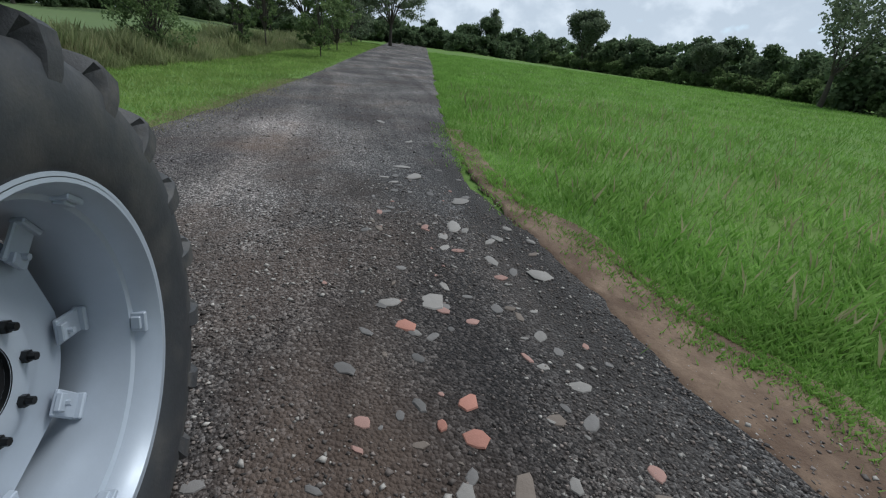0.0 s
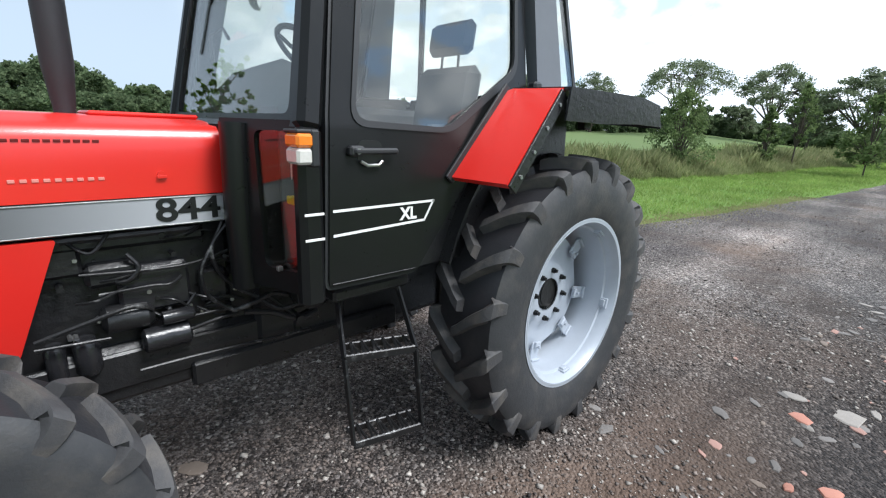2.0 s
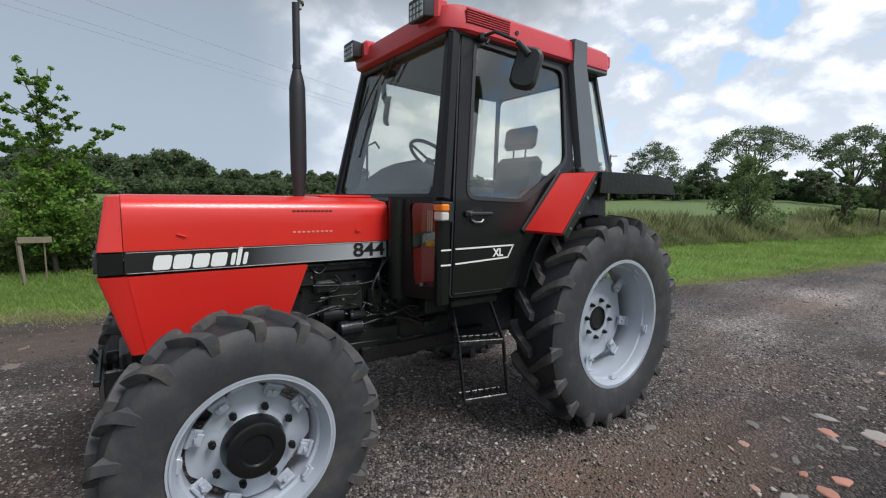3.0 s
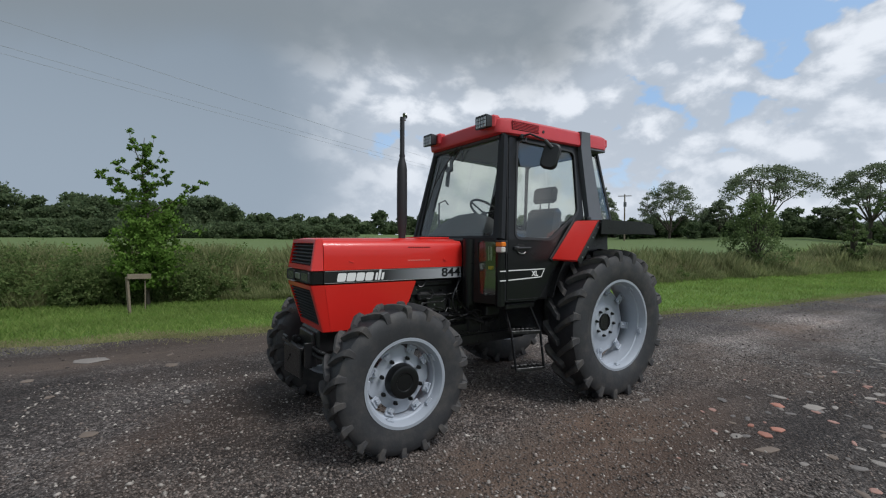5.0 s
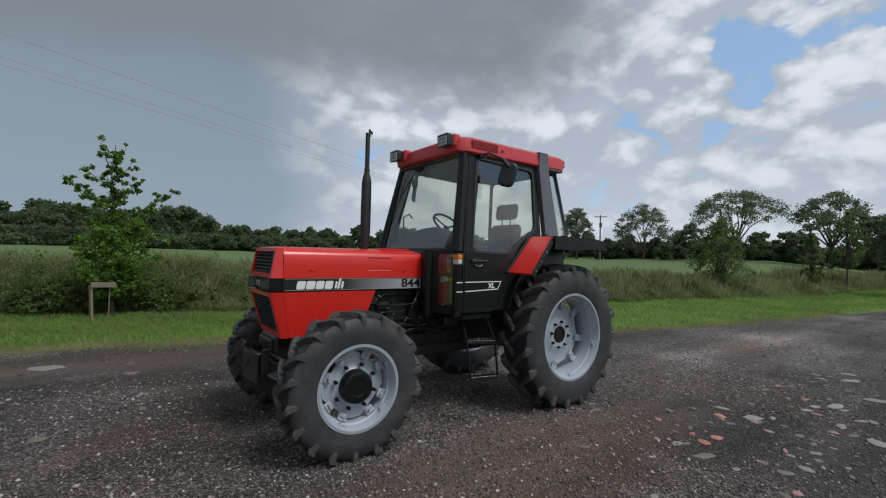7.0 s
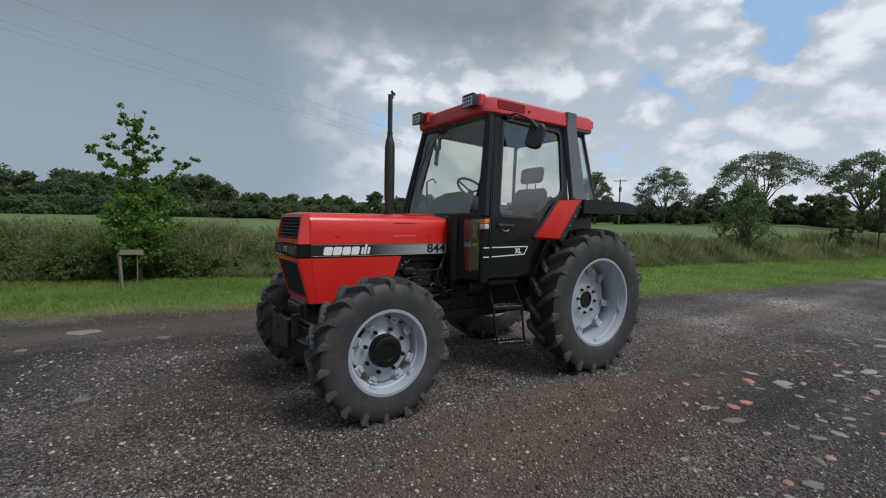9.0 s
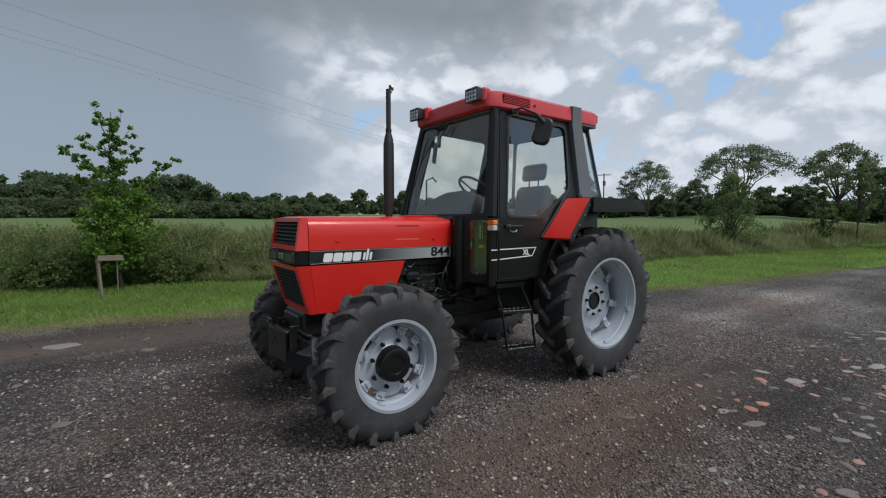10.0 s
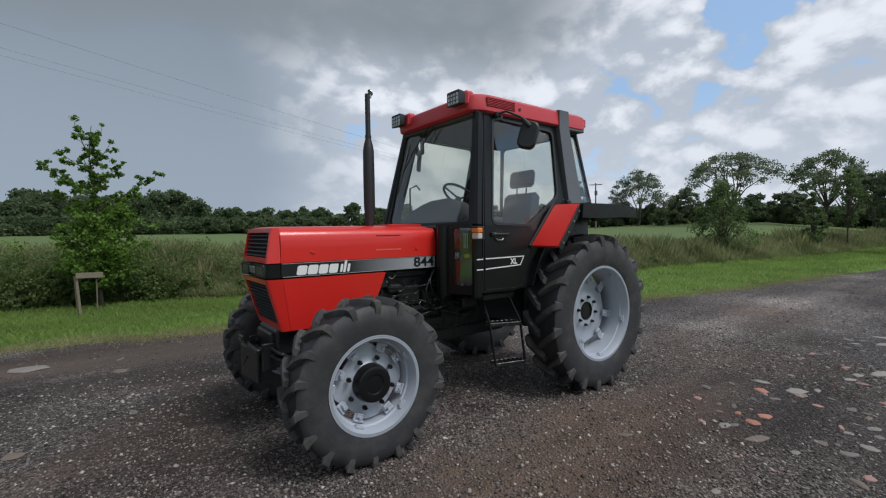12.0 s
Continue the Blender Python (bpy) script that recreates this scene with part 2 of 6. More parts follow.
LEAF_YOUNG = leaf_material("young_tree_leaves", (0.09, 0.17, 0.03), (0.18, 0.29, 0.065), 0.35)
GRASS_MOWN = leaf_material("mown_grass", (0.20, 0.315, 0.075), (0.32, 0.40, 0.13), 0.55)
GRASS_FIELD = leaf_material("field_grass", (0.183, 0.336, 0.060), (0.329, 0.496, 0.138), 0.4)
GRASS_TALL = leaf_material("tall_grass", (0.185, 0.225, 0.095), (0.37, 0.38, 0.195), 0.55)
LEAF_WEED = leaf_material("weed_leaves", (0.105, 0.165, 0.055), (0.23, 0.285, 0.115), 0.5)
STRAW = leaf_material("seed_stems", (0.27, 0.27, 0.13), (0.42, 0.38, 0.22), 0.5)


def stripe_material():
    """Printed bonnet stripe: black that fades to silver grey towards the cab."""
    m = material("bonnet_stripe_print", (0.02, 0.02, 0.02), 0.33, vary=0.06, scale=10)
    nt = m.node_tree
    N, L = nt.nodes.new, nt.links.new
    sep, mr, mx = N("ShaderNodeSeparateXYZ"), N("ShaderNodeMapRange"), N("ShaderNodeMix")
    L(N("ShaderNodeTexCoord").outputs["Object"], sep.inputs[0])
    L(sep.outputs[0], mr.inputs["Value"])
    mr.inputs["From Min"].default_value, mr.inputs["From Max"].default_value = 2.36, 1.78
    mx.data_type = "RGBA"
    L(mr.outputs[0], mx.inputs["Factor"])
    mx.inputs[6].default_value, mx.inputs[7].default_value = (0.014, 0.014, 0.015, 1), (0.36, 0.37, 0.39, 1)
    L(mx.outputs[2], nt.nodes["Principled BSDF"].inputs["Base Color"])
    return m


STRIPE = stripe_material()


def gravel_material():
    m = bpy.data.materials.new("gravel_track")
    m.use_nodes = True
    nt = m.node_tree
    N, L = nt.nodes.new, nt.links.new
    b = nt.nodes["Principled BSDF"]
    co = N("ShaderNodeTexCoord").outputs["Object"]

    def tex(s, d, r=0.6):
        n = N("ShaderNodeTexNoise")
        L(co, n.inputs["Vector"])
        n.inputs["Scale"].default_value, n.inputs["Detail"].default_value, n.inputs["Roughness"].default_value = s, d, r
        return n.outputs["Fac"]

    def vor(s):
        n = N("ShaderNodeTexVoronoi")
        L(co, n.inputs["Vector"])
        n.inputs["Scale"].default_value = s
        return n

    def ramp(v, stops):
        r = N("ShaderNodeValToRGB")
        L(v, r.inputs[0])
        e = r.color_ramp.elements
        while len(e) < len(stops):
            e.new(0.5)
        for i, (p, c) in enumerate(stops):
            e[i].position, e[i].color = p, (*c, 1)
        return r.outputs[0]

    def mix(f, a, c, blend="MIX"):
        n = N("ShaderNodeMix")
        n.data_type, n.blend_type = "RGBA", blend
        if isinstance(f, float):
            n.inputs["Factor"].default_value = f
        else:
            L(f, n.inputs["Factor"])
        for v, s in ((a, n.inputs[6]), (c, n.inputs[7])):
            if isinstance(v, tuple):
                s.default_value = (*v, 1)
            else:
                L(v, s)
        return n.outputs[2]

    v1, v2 = vor(55), vor(120)
    sep = N("ShaderNodeSeparateColor")
    L(v1.outputs["Color"], sep.inputs[0])
    sep2 = N("ShaderNodeSeparateColor")
    L(v2.outputs["Color"], sep2.inputs[0])
    stones = ramp(sep.outputs[0], [(0.0, (0.018, 0.017, 0.017)), (0.42, (0.062, 0.055, 0.053)), (0.74, (0.175, 0.155, 0.145)), (0.90, (0.50, 0.48, 0.46))])
    grit = ramp(sep2.outputs[1], [(0.0, (0.020, 0.018, 0.018)), (0.55, (0.078, 0.067, 0.062)), (0.92, (0.38, 0.36, 0.34))])
    col = mix(tex(1.6, 6, 0.7), stones, grit)
    # brown mud worked into the stone, in drifts
    mr = N("ShaderNodeMapRange")
    L(tex(0.42, 6, 0.62), mr.inputs["Value"])
    mr.inputs["From Min"].default_value, mr.inputs["From Max"].default_value = 0.50, 0.66
    k = N("ShaderNodeMath")
    k.operation = "MULTIPLY"
    L(mr.outputs[0], k.inputs[0])
    k.inputs[1].default_value = 0.7
    col = mix(k.outputs[0], col, mix(tex(9, 5, 0.7), (0.080, 0.054, 0.040), (0.150, 0.108, 0.082)))
    # dry pale and damp dark patches
    col = mix(1.0, col, ramp(tex(0.33, 5, 0.55), [(0.36, (0.42, 0.40, 0.41)), (0.50, (0.74, 0.71, 0.69)), (0.66, (1.25, 1.20, 1.17))]), "MULTIPLY")
    # where the track has dried pale, lies damp, or is smeared with brown mud
    def patch(cx, cy, rx, ry, lo=0.55, hi=1.15):
        mp = N("ShaderNodeMapping")
        L(co, mp.inputs["Vector"])
        mp.inputs["Location"].default_value, mp.inputs["Scale"].default_value = (-cx / rx, -cy / ry, 0), (1 / rx, 1 / ry, 0)
        ln = N("ShaderNodeVectorMath")
        ln.operation = "LENGTH"
        L(mp.outputs[0], ln.inputs[0])
        ad = N("ShaderNodeMath")
        ad.operation = "MULTIPLY_ADD"
        L(tex(1.3, 6, 0.65), ad.inputs[0])
        ad.inputs[1].default_value = 1.3
        L(ln.outputs["Value"], ad.inputs[2])
        r = N("ShaderNodeMapRange")
        r.interpolation_type = "SMOOTHSTEP"
        L(ad.outputs[0], r.inputs["Value"])
        r.inputs["From Min"].default_value, r.inputs["From Max"].default_value = hi + 0.65, lo + 0.65
        return r.outputs[0]

    col = mix(patch(-6.0, 0.3, 3.8, 1.2, 0.3, 1.2), col, mix(1.0, col, (1.5, 1.47, 1.45), "MULTIPLY"))
    col = mix(patch(4.6, -1.8, 3.4, 3.0, 0.4, 1.2), col, mix(1.0, col, (0.56, 0.54, 0.54), "MULTIPLY"))
    col = mix(patch(1.2, 1.6, 2.7, 0.72, 0.3, 1.2), col, mix(tex(14, 5, 0.7), (0.085, 0.060, 0.047), (0.185, 0.138, 0.108)))
    col = mix(patch(-2.6, 3.0, 3.0, 0.45, 0.3, 1.2), col, mix(tex(14, 5, 0.7), (0.070, 0.058, 0.052), (0.145, 0.124, 0.110)))
    col = mix(patch(-2.4, 2.6, 4.0, 1.5, 0.4, 1.2), col, mix(1.0, col, (0.53, 0.55, 0.57), "MULTIPLY"))
    col = mix(patch(-0.4, 2.0, 3.4, 1.1, 0.3, 1.3), col, mix(1.0, col, (1.10, 1.01, 0.95), "MULTIPLY"))
    col = mix(patch(3.4, -3.7, 3.6, 0.9, 0.4, 1.2), col, mix(tex(11, 5, 0.7), (0.060, 0.045, 0.038), (0.140, 0.108, 0.088)))
    # gravel under the tractor painted brighter, to offset the shadow that falls there
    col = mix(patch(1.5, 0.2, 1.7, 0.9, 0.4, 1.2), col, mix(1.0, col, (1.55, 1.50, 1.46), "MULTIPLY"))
    # faint wheel tracks drawn out along the way
    mp = N("ShaderNodeMapping")
    L(co, mp.inputs["Vector"])
    mp.inputs["Rotation"].default_value, mp.inputs["Scale"].default_value = (0, 0, radians(6)), (0.16, 1.5, 1.0)
    st = N("ShaderNodeTexNoise")
    L(mp.outputs[0], st.inputs["Vector"])
    st.inputs["Scale"].default_value, st.inputs["Detail"].default_value, st.inputs["Roughness"].default_value = 1.0, 6, 0.6
    col = mix(1.0, col, ramp(st.outputs["Fac"], [(0.36, (0.66, 0.64, 0.64)), (0.52, (1.0, 1.0, 1.0)), (0.66, (1.35, 1.32, 1.30))]), "MULTIPLY")
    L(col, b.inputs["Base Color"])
    b.inputs["Roughness"].default_value = 0.82
    b.inputs["Specular IOR Level"].default_value = 0.35
    add = N("ShaderNodeMath")
    add.operation = "MULTIPLY_ADD"
    L(v1.outputs["Distance"], add.inputs[0])
    add.inputs[1].default_value = -1.0
    L(tex(30, 4, 0.7), add.inputs[2])
    bn = N("ShaderNodeBump")
    bn.inputs["Strength"].default_value, bn.inputs["Distance"].default_value = 1.0, 0.016
    L(add.outputs[0], bn.inputs["Height"])
    L(bn.outputs[0], b.inputs["Normal"])
    return m


GRAVEL = gravel_material()
PEBBLE = material("loose_pebbles", (0.142, 0.115, 0.100), 0.75, vary=0.1, scale=2, island=0.85, grain=0.1, bump=0.1, bump_scale=150)
PALE_PEBBLE = material("pale_pebbles", (0.36, 0.325, 0.29), 0.75, vary=0.1, scale=2, island=0.5, grain=0.1, bump=0.1, bump_scale=150)
DIRT = material("bare_earth", (0.115, 0.070, 0.044), 0.92, vary=0.3, scale=3, grain=0.25, bump=0.6, bump_scale=45, second=(0.235, 0.160, 0.108), second_at=(0.42, 0.66))
STONE_PALE = material("pale_stone", (0.27, 0.245, 0.222), 0.8, vary=0.2, scale=18, grain=0.2, bump=0.25, bump_scale=70, obj=0.2)
STONE_GREY = material("grey_stone", (0.165, 0.150, 0.140), 0.8, vary=0.2, scale=18, grain=0.2, bump=0.25, bump_scale=70, obj=0.25)
STONE_BROWN = material("muddy_stone", (0.17, 0.135, 0.11), 0.85, vary=0.2, scale=18, grain=0.2, bump=0.25, bump_scale=70, obj=0.2)
BRICK_RED = material("broken_red_brick", (0.41, 0.19, 0.14), 0.85, vary=0.15, scale=18, grain=0.15, bump=0.25, bump_scale=90, obj=0.15)
BRICK_PINK = material("dusty_pink_brick", (0.34, 0.20, 0.165), 0.85, vary=0.15, scale=18, grain=0.15, bump=0.25, bump_scale=90, obj=0.15)


# ---------------------------------------------------------------- mesh building
from mathutils.geometry import tessellate_polygon

class Shape:
    """Vertices and faces, gathered piece by piece."""

    def __init__(self):
        self.v, self.f = [], []

    def add(self, verts, faces):
        n = len(self.v)
        self.v += [tuple(p) for p in verts]
        self.f += [tuple(i + n for i in f) for f in faces]
        return self

    def box(self, c, s, turn=None, bevel=0.006):
        hx, hy, hz = (max(a, 1e-4) / 2 for a in s)
        b = min(bevel, hx * 0.9, hy * 0.9, hz * 0.9)
        turn = turn or Matrix.Identity(3)
        pts, idx = [], {}
        for sx in (-1, 1):
            for sy in (-1, 1):
                for sz in (-1, 1):
                    for a in range(3):
                        q = [sx * (hx - b), sy * (hy - b), sz * (hz - b)]
                        q[a] = (sx * hx, sy * hy, sz * hz)[a]
                        idx[sx, sy, sz, a] = len(pts)
                        pts.append(Vector(c) + turn @ Vector(q))
        faces = []
        for a in range(3):
            o1, o2 = (a + 1) % 3, (a + 2) % 3
            for s1 in (-1, 1):
                def key(p, q, ax=a):
                    k = [0, 0, 0]
                    k[ax], k[o1], k[o2] = s1, p, q
                    return (*k, ax)
                loop = [idx[key(-1, -1)], idx[key(1, -1)], idx[key(1, 1)], idx[key(-1, 1)]]
                faces.append(loop if s1 > 0 else loop[::-1])
            for p in (-1, 1):
                for q in (-1, 1):
                    e = []
                    for s1 in (-1, 1):
                        k = [0, 0, 0]
                        k[a], k[o1], k[o2] = s1, p, q
                        e.append((idx[(*k, o1)], idx[(*k, o2)]))
                    loop = [e[0][0], e[1][0], e[1][1], e[0][1]]
                    faces.append(loop if p * q > 0 else loop[::-1])
        for sx in (-1, 1):
            for sy in (-1, 1):
                for sz in (-1, 1):
                    loop = [idx[sx, sy, sz, a] for a in range(3)]
                    faces.append(loop if sx * sy * sz > 0 else loop[::-1])
        return self.add(pts, faces)

    def beam(self, p, q, w, d, side=(0, 1, 0), bevel=0.006):
        """A bar from p to q, w wide along side and d deep."""
        p, q = Vector(p), Vector(q)
        z = (q - p).normalized()
        x = (Vector(side) - z * z.dot(Vector(side))).normalized()
        y = z.cross(x)
        turn = Matrix((x, y, z)).transposed()
        return self.box((p + q) / 2, (w, d, (q - p).length), turn, bevel)

    def tube(self, pts, r, n=10, caps=True):
        pts = [Vector(p) for p in pts]
        rs = r if isinstance(r, (list, tuple)) else [r] * len(pts)
        rings, faces = [], []
        ref = Vector((0.13, 0.31, 0.94))
        for i, p in enumerate(pts):
            d = (pts[min(i + 1, len(pts) - 1)] - pts[max(i - 1, 0)]).normalized()
            if abs(d.dot(ref)) > 0.95:
                ref = Vector((0.9, 0.3, 0.1))
            x = (ref - d * d.dot(ref)).normalized()
            y = d.cross(x)
            ref = x if abs(x.dot(d)) < 0.9 else ref
            rings += [p + rs[i] * (x * math.cos(a) + y * math.sin(a)) for a in (2 * math.pi * k / n for k in range(n))]
        for i in range(len(pts) - 1):
            for k in range(n):
                a, b = i * n + k, i * n + (k + 1) % n
                faces.append((a, b, b + n, a + n))
        if caps:
            faces += [tuple(range(n))[::-1], tuple((len(pts) - 1) * n + k for k in range(n))]
        return self.add(rings, faces)

    def revolve(self, profile, n=64, closed=False, c=(0, 0, 0)):
        """profile: (y, r) pairs, turned about the y axis through c."""
        pts, faces, m = [], [], len(profile)
        for k in range(n):
            a = 2 * math.pi * k / n
            pts += [(c[0] + r * math.cos(a), c[1] + y, c[2] + r * math.sin(a)) for y, r in profile]
        for k in range(n):
            k2 = (k + 1) % n
            for i in range(m if closed else m - 1):
                j = (i + 1) % m
                faces.append((k * m + i, k * m + j, k2 * m + j, k2 * m + i))
        return self.add(pts, faces)

    def plate(self, outer, holes, at, back):
        """A flat outline with holes, given in (u, w); at(u, w) places it, back(u, w) places its far side."""
        loops = [outer, *holes]
        tris = tessellate_polygon([[Vector((u, w, 0)) for u, w in lp] for lp in loops])
        flat = [p for lp in loops for p in lp]
        n = len(flat)
        faces = [tuple(t) for t in tris] + [tuple(i + n for i in t)[::-1] for t in tris]
        s = 0
        for lp in loops:
            for i in range(len(lp)):
                a, b = s + i, s + (i + 1) % len(lp)
                faces.append((a, b, b + n, a + n))
            s += len(lp)
        return self.add([at(*p) for p in flat] + [back(*p) for p in flat], faces)

    def loft(self, rings, closed=True, caps=True):
        n, pts, faces = len(rings[0]), [], []
        for r in rings:
            pts += r
        for i in range(len(rings) - 1):
            for k in range(n if closed else n - 1):
                a, b = i * n + k, i * n + (k + 1) % n
                faces.append((a, b, b + n, a + n))
        if caps:
            faces += [tuple(range(n))[::-1], tuple((len(rings) - 1) * n + k for k in range(n))]
        return self.add(pts, faces)

    def flipped(self):
        self.v = [(x, -y, z) for x, y, z in self.v]
        self.f = [f[::-1] for f in self.f]
        return self

    def mesh(self, name, mat, smooth=35):
        me = bpy.data.meshes.new(name)
        me.from_pydata(self.v, [], self.f)
        bm = bmesh.new()
        bm.from_mesh(me)
        bmesh.ops.recalc_face_normals(bm, faces=bm.faces)
        bm.to_mesh(me)
        bm.free()
        me.materials.append(mat)
        if smooth:
            me.shade_smooth()
            me.set_sharp_from_angle(angle=radians(smooth))
        return me


def part(name, shape, mat, parent=None, label="", smooth=35, m=None):
    ob = new(name, shape.mesh(name, mat, smooth) if isinstance(shape, Shape) else shape)
    if parent:
        ob.parent = parent
    if m is not None:
        ob.matrix_basis = m
    return tagged(ob, label) if label else ob


def rounded(x0, x1, z0, z1, r, n=4):
    """A rectangle's outline with rounded corners."""
    pts = []
    for cx, cz, a0 in ((x1 - r, z1 - r, 0), (x0 + r, z1 - r, 90), (x0 + r, z0 + r, 180), (x1 - r, z0 + r, 270)):
        pts += [(cx + r * math.cos(radians(a0 + 90 * k / n)), cz + r * math.sin(radians(a0 + 90 * k / n))) for k in range(n + 1)]
    return pts


def soften(poly, r, n=3):
    """An outline with its corners rounded off."""
    out = []
    for i, p in enumerate(poly):
        p, a, b = Vector(p), Vector(poly[i - 1]), Vector(poly[(i + 1) % len(poly)])
        da, db = (a - p), (b - p)
        k = min(r, da.length * 0.45, db.length * 0.45)
        s, e = p + da.normalized() * k, p + db.normalized() * k
        for j in range(n + 1):
            t = j / n
            q = s * (1 - t) ** 2 + p * 2 * t * (1 - t) + e * t * t
            out.append((q.x, q.y))
    return out


def lettering(name, text, size, mat, m, parent, depth=0.001, shear=0.0, bold=0.0):
    cu = bpy.data.curves.new(name, "FONT")
    cu.body, cu.size, cu.extrude, cu.offset, cu.shear = text, size, depth, bold, shear
    cu.align_x, cu.align_y = "CENTER", "CENTER"
    tmp = bpy.data.objects.new("tmp", cu)
    scene.collection.objects.link(tmp)
    me = bpy.data.meshes.new_from_object(tmp.evaluated_get(bpy.context.evaluated_depsgraph_get()))
    bpy.data.objects.remove(tmp)
    me.materials.append(mat)
    ob = new(name, me)
    ob.parent, ob.matrix_basis = parent, m
    return ob


# ---------------------------------------------------------------- ground
def height(x, y):
    """The lie of the land: a cambered track, a field that falls away to the north, a gentle rise to the south."""
    k = min(1.0, max(0.0, (x + 5) / 4))
    z = -0.1 * min(max(0.0, y - 1.2), 1.6) * k - 0.045 * min(max(0.0, y - 3.5), 45)
    # the open field climbs to the south and the west
    rise = 0.04 * min(max(0.0, -y - 14, min(-x - 24, (-y - 4) * 3)), 70)
    far = max(0.0, -x - 25)
    z += max(rise, min(0.012 * far, 2.5) * min(1.0, max(0.0, (60 - y) / 40)))
    return z


def lumps(x, y, s=0.02):
    return s * noise.noise(Vector((x * 0.9, y * 0.9, 3.1))) + 0.4 * s * noise.noise(Vector((x * 3.1, y * 3.1, 7.7)))


SOUTH_EDGE = [(12, -8.2), (7, -5.75), (5.0, -5.05), (3.8, -4.75), (2.6, -4.45), (0, -3.7), (-2.5, -2.75), (-5.15, -1.8), (-6.3, -1.5), (-9.1, -1.0), (-14, -0.38), (-18.8, 0.2), (-27.4, 1.05), (-38, 2.4), (-100, 9.6), (-250, 23)]
NORTH_EDGE = [(12, 6.2), (5, 5.4), (2, 4.9), (0.5, 4.45), (-0.3, 4.24), (-0.67, 4.15), (-1.05, 4.03), (-1.66, 3.9), (-2.52, 3.7), (-3.32, 3.43), (-4.69, 3.27), (-7.3, 3.43), (-10, 3.75), (-15.2, 4.57), (-30, 6.95), (-100, 17.2), (-250, 31)]
EARTH_EDGE = [(9, 5.2), (0.5, 3.6), (-0.26, 3.41), (-0.68, 3.33), (-1.32, 3.33), (-2.0, 3.26), (-3.0, 3.12), (-4.67, 3.08), (-7.5, 3.3)]
HEDGE_FOOT = [(14, -11.2), (6, -9.5), (2, -8.7), (-4, -7.6), (-10, -6.3), (-16, -5.3), (-23, -4.2), (-38, -2.1), (-60, 0.9), (-110, 6)]


def along(line, x):
    pts = sorted(line)
    return float(np.interp(x, [p[0] for p in pts], [p[1] for p in pts]))


def edge_wobble(x, seed):
    return 0.12 * noise.noise(Vector((x * 1.3, seed, 0))) + 0.07 * noise.noise(Vector((x * 4.7, seed, 5)))


def ground_material():
    m = material("grassland", (0.125, 0.215, 0.052), 0.95, vary=0.25, scale=0.35, grain=0.25, bump=0.4, bump_scale=8,
                 second=(0.15, 0.215, 0.060), second_at=(0.4, 0.65), spec=0.1)
    # the crop beyond the meadow to the south is paler
    nt = m.node_tree
    N, L = nt.nodes.new, nt.links.new
    b = nt.nodes["Principled BSDF"]
    src = b.inputs["Base Color"].links[0].from_socket
    sep, mr, mx = N("ShaderNodeSeparateXYZ"), N("ShaderNodeMapRange"), N("ShaderNodeMix")
    L(N("ShaderNodeTexCoord").outputs["Object"], sep.inputs[0])
    L(sep.outputs[1], mr.inputs["Value"])
    mr.inputs["From Min"].default_value, mr.inputs["From Max"].default_value = -11.0, -15.0
    k = N("ShaderNodeMath")
    k.operation = "MULTIPLY"
    L(mr.outputs[0], k.inputs[0])
    k.inputs[1].default_value = 0.75
    mx.data_type = "RGBA"
    L(k.outputs[0], mx.inputs["Factor"])
    L(src, mx.inputs[6])
    mx.inputs[7].default_value = (0.135, 0.175, 0.085, 1)
    L(mx.outputs[2], b.inputs["Base Color"])
    return m


def build_ground():
    t = np.linspace(-1, 1, 191)
    xs = np.sinh(t * 7.2) / np.sinh(7.2) * 2600 - 4
    ys = np.sinh(t * 7.2) / np.sinh(7.2) * 2600
    s = Shape()
    s.v = []
    for y in ys:
        for x in xs:
            z = height(x, y) + (lumps(x, y, 0.03) if abs(x) < 40 and abs(y) < 40 else 0)
            inside = along(SOUTH_EDGE, x) + 0.25 < y < along(NORTH_EDGE, x) - 0.25 and -250 < x < 12
            s.v.append((x, y, z - (0.07 if inside else 0.015)))
    n = len(xs)
    s.f = [(j * n + i, j * n + i + 1, (j + 1) * n + i + 1, (j + 1) * n + i) for j in range(len(ys) - 1) for i in range(n - 1)]
    tagged(part("ground", s, ground_material(), smooth=180), "grassland of verge, meadow and open fields", "ground", kind="structure")


def strip(name, lo, hi, xs, across, mat, lift, label, category, rough=0.02):
    s = Shape()
    for x in xs:
        a, b = lo(x), hi(x)
        for k in range(across + 1):
            y = a + (b - a) * k / across
            edge = min(k, across - k) / across
            s.v.append((x, y, height(x, y) + lumps(x, y, rough) + (lift if edge > 0 else -0.02)))
    n = across + 1
    s.f = [(i * n + k, (i + 1) * n + k, (i + 1) * n + k + 1, i * n + k + 1) for i in range(len(xs) - 1) for k in range(across)]
    return tagged(part(name, s, mat, smooth=180), label, category, kind="structure")


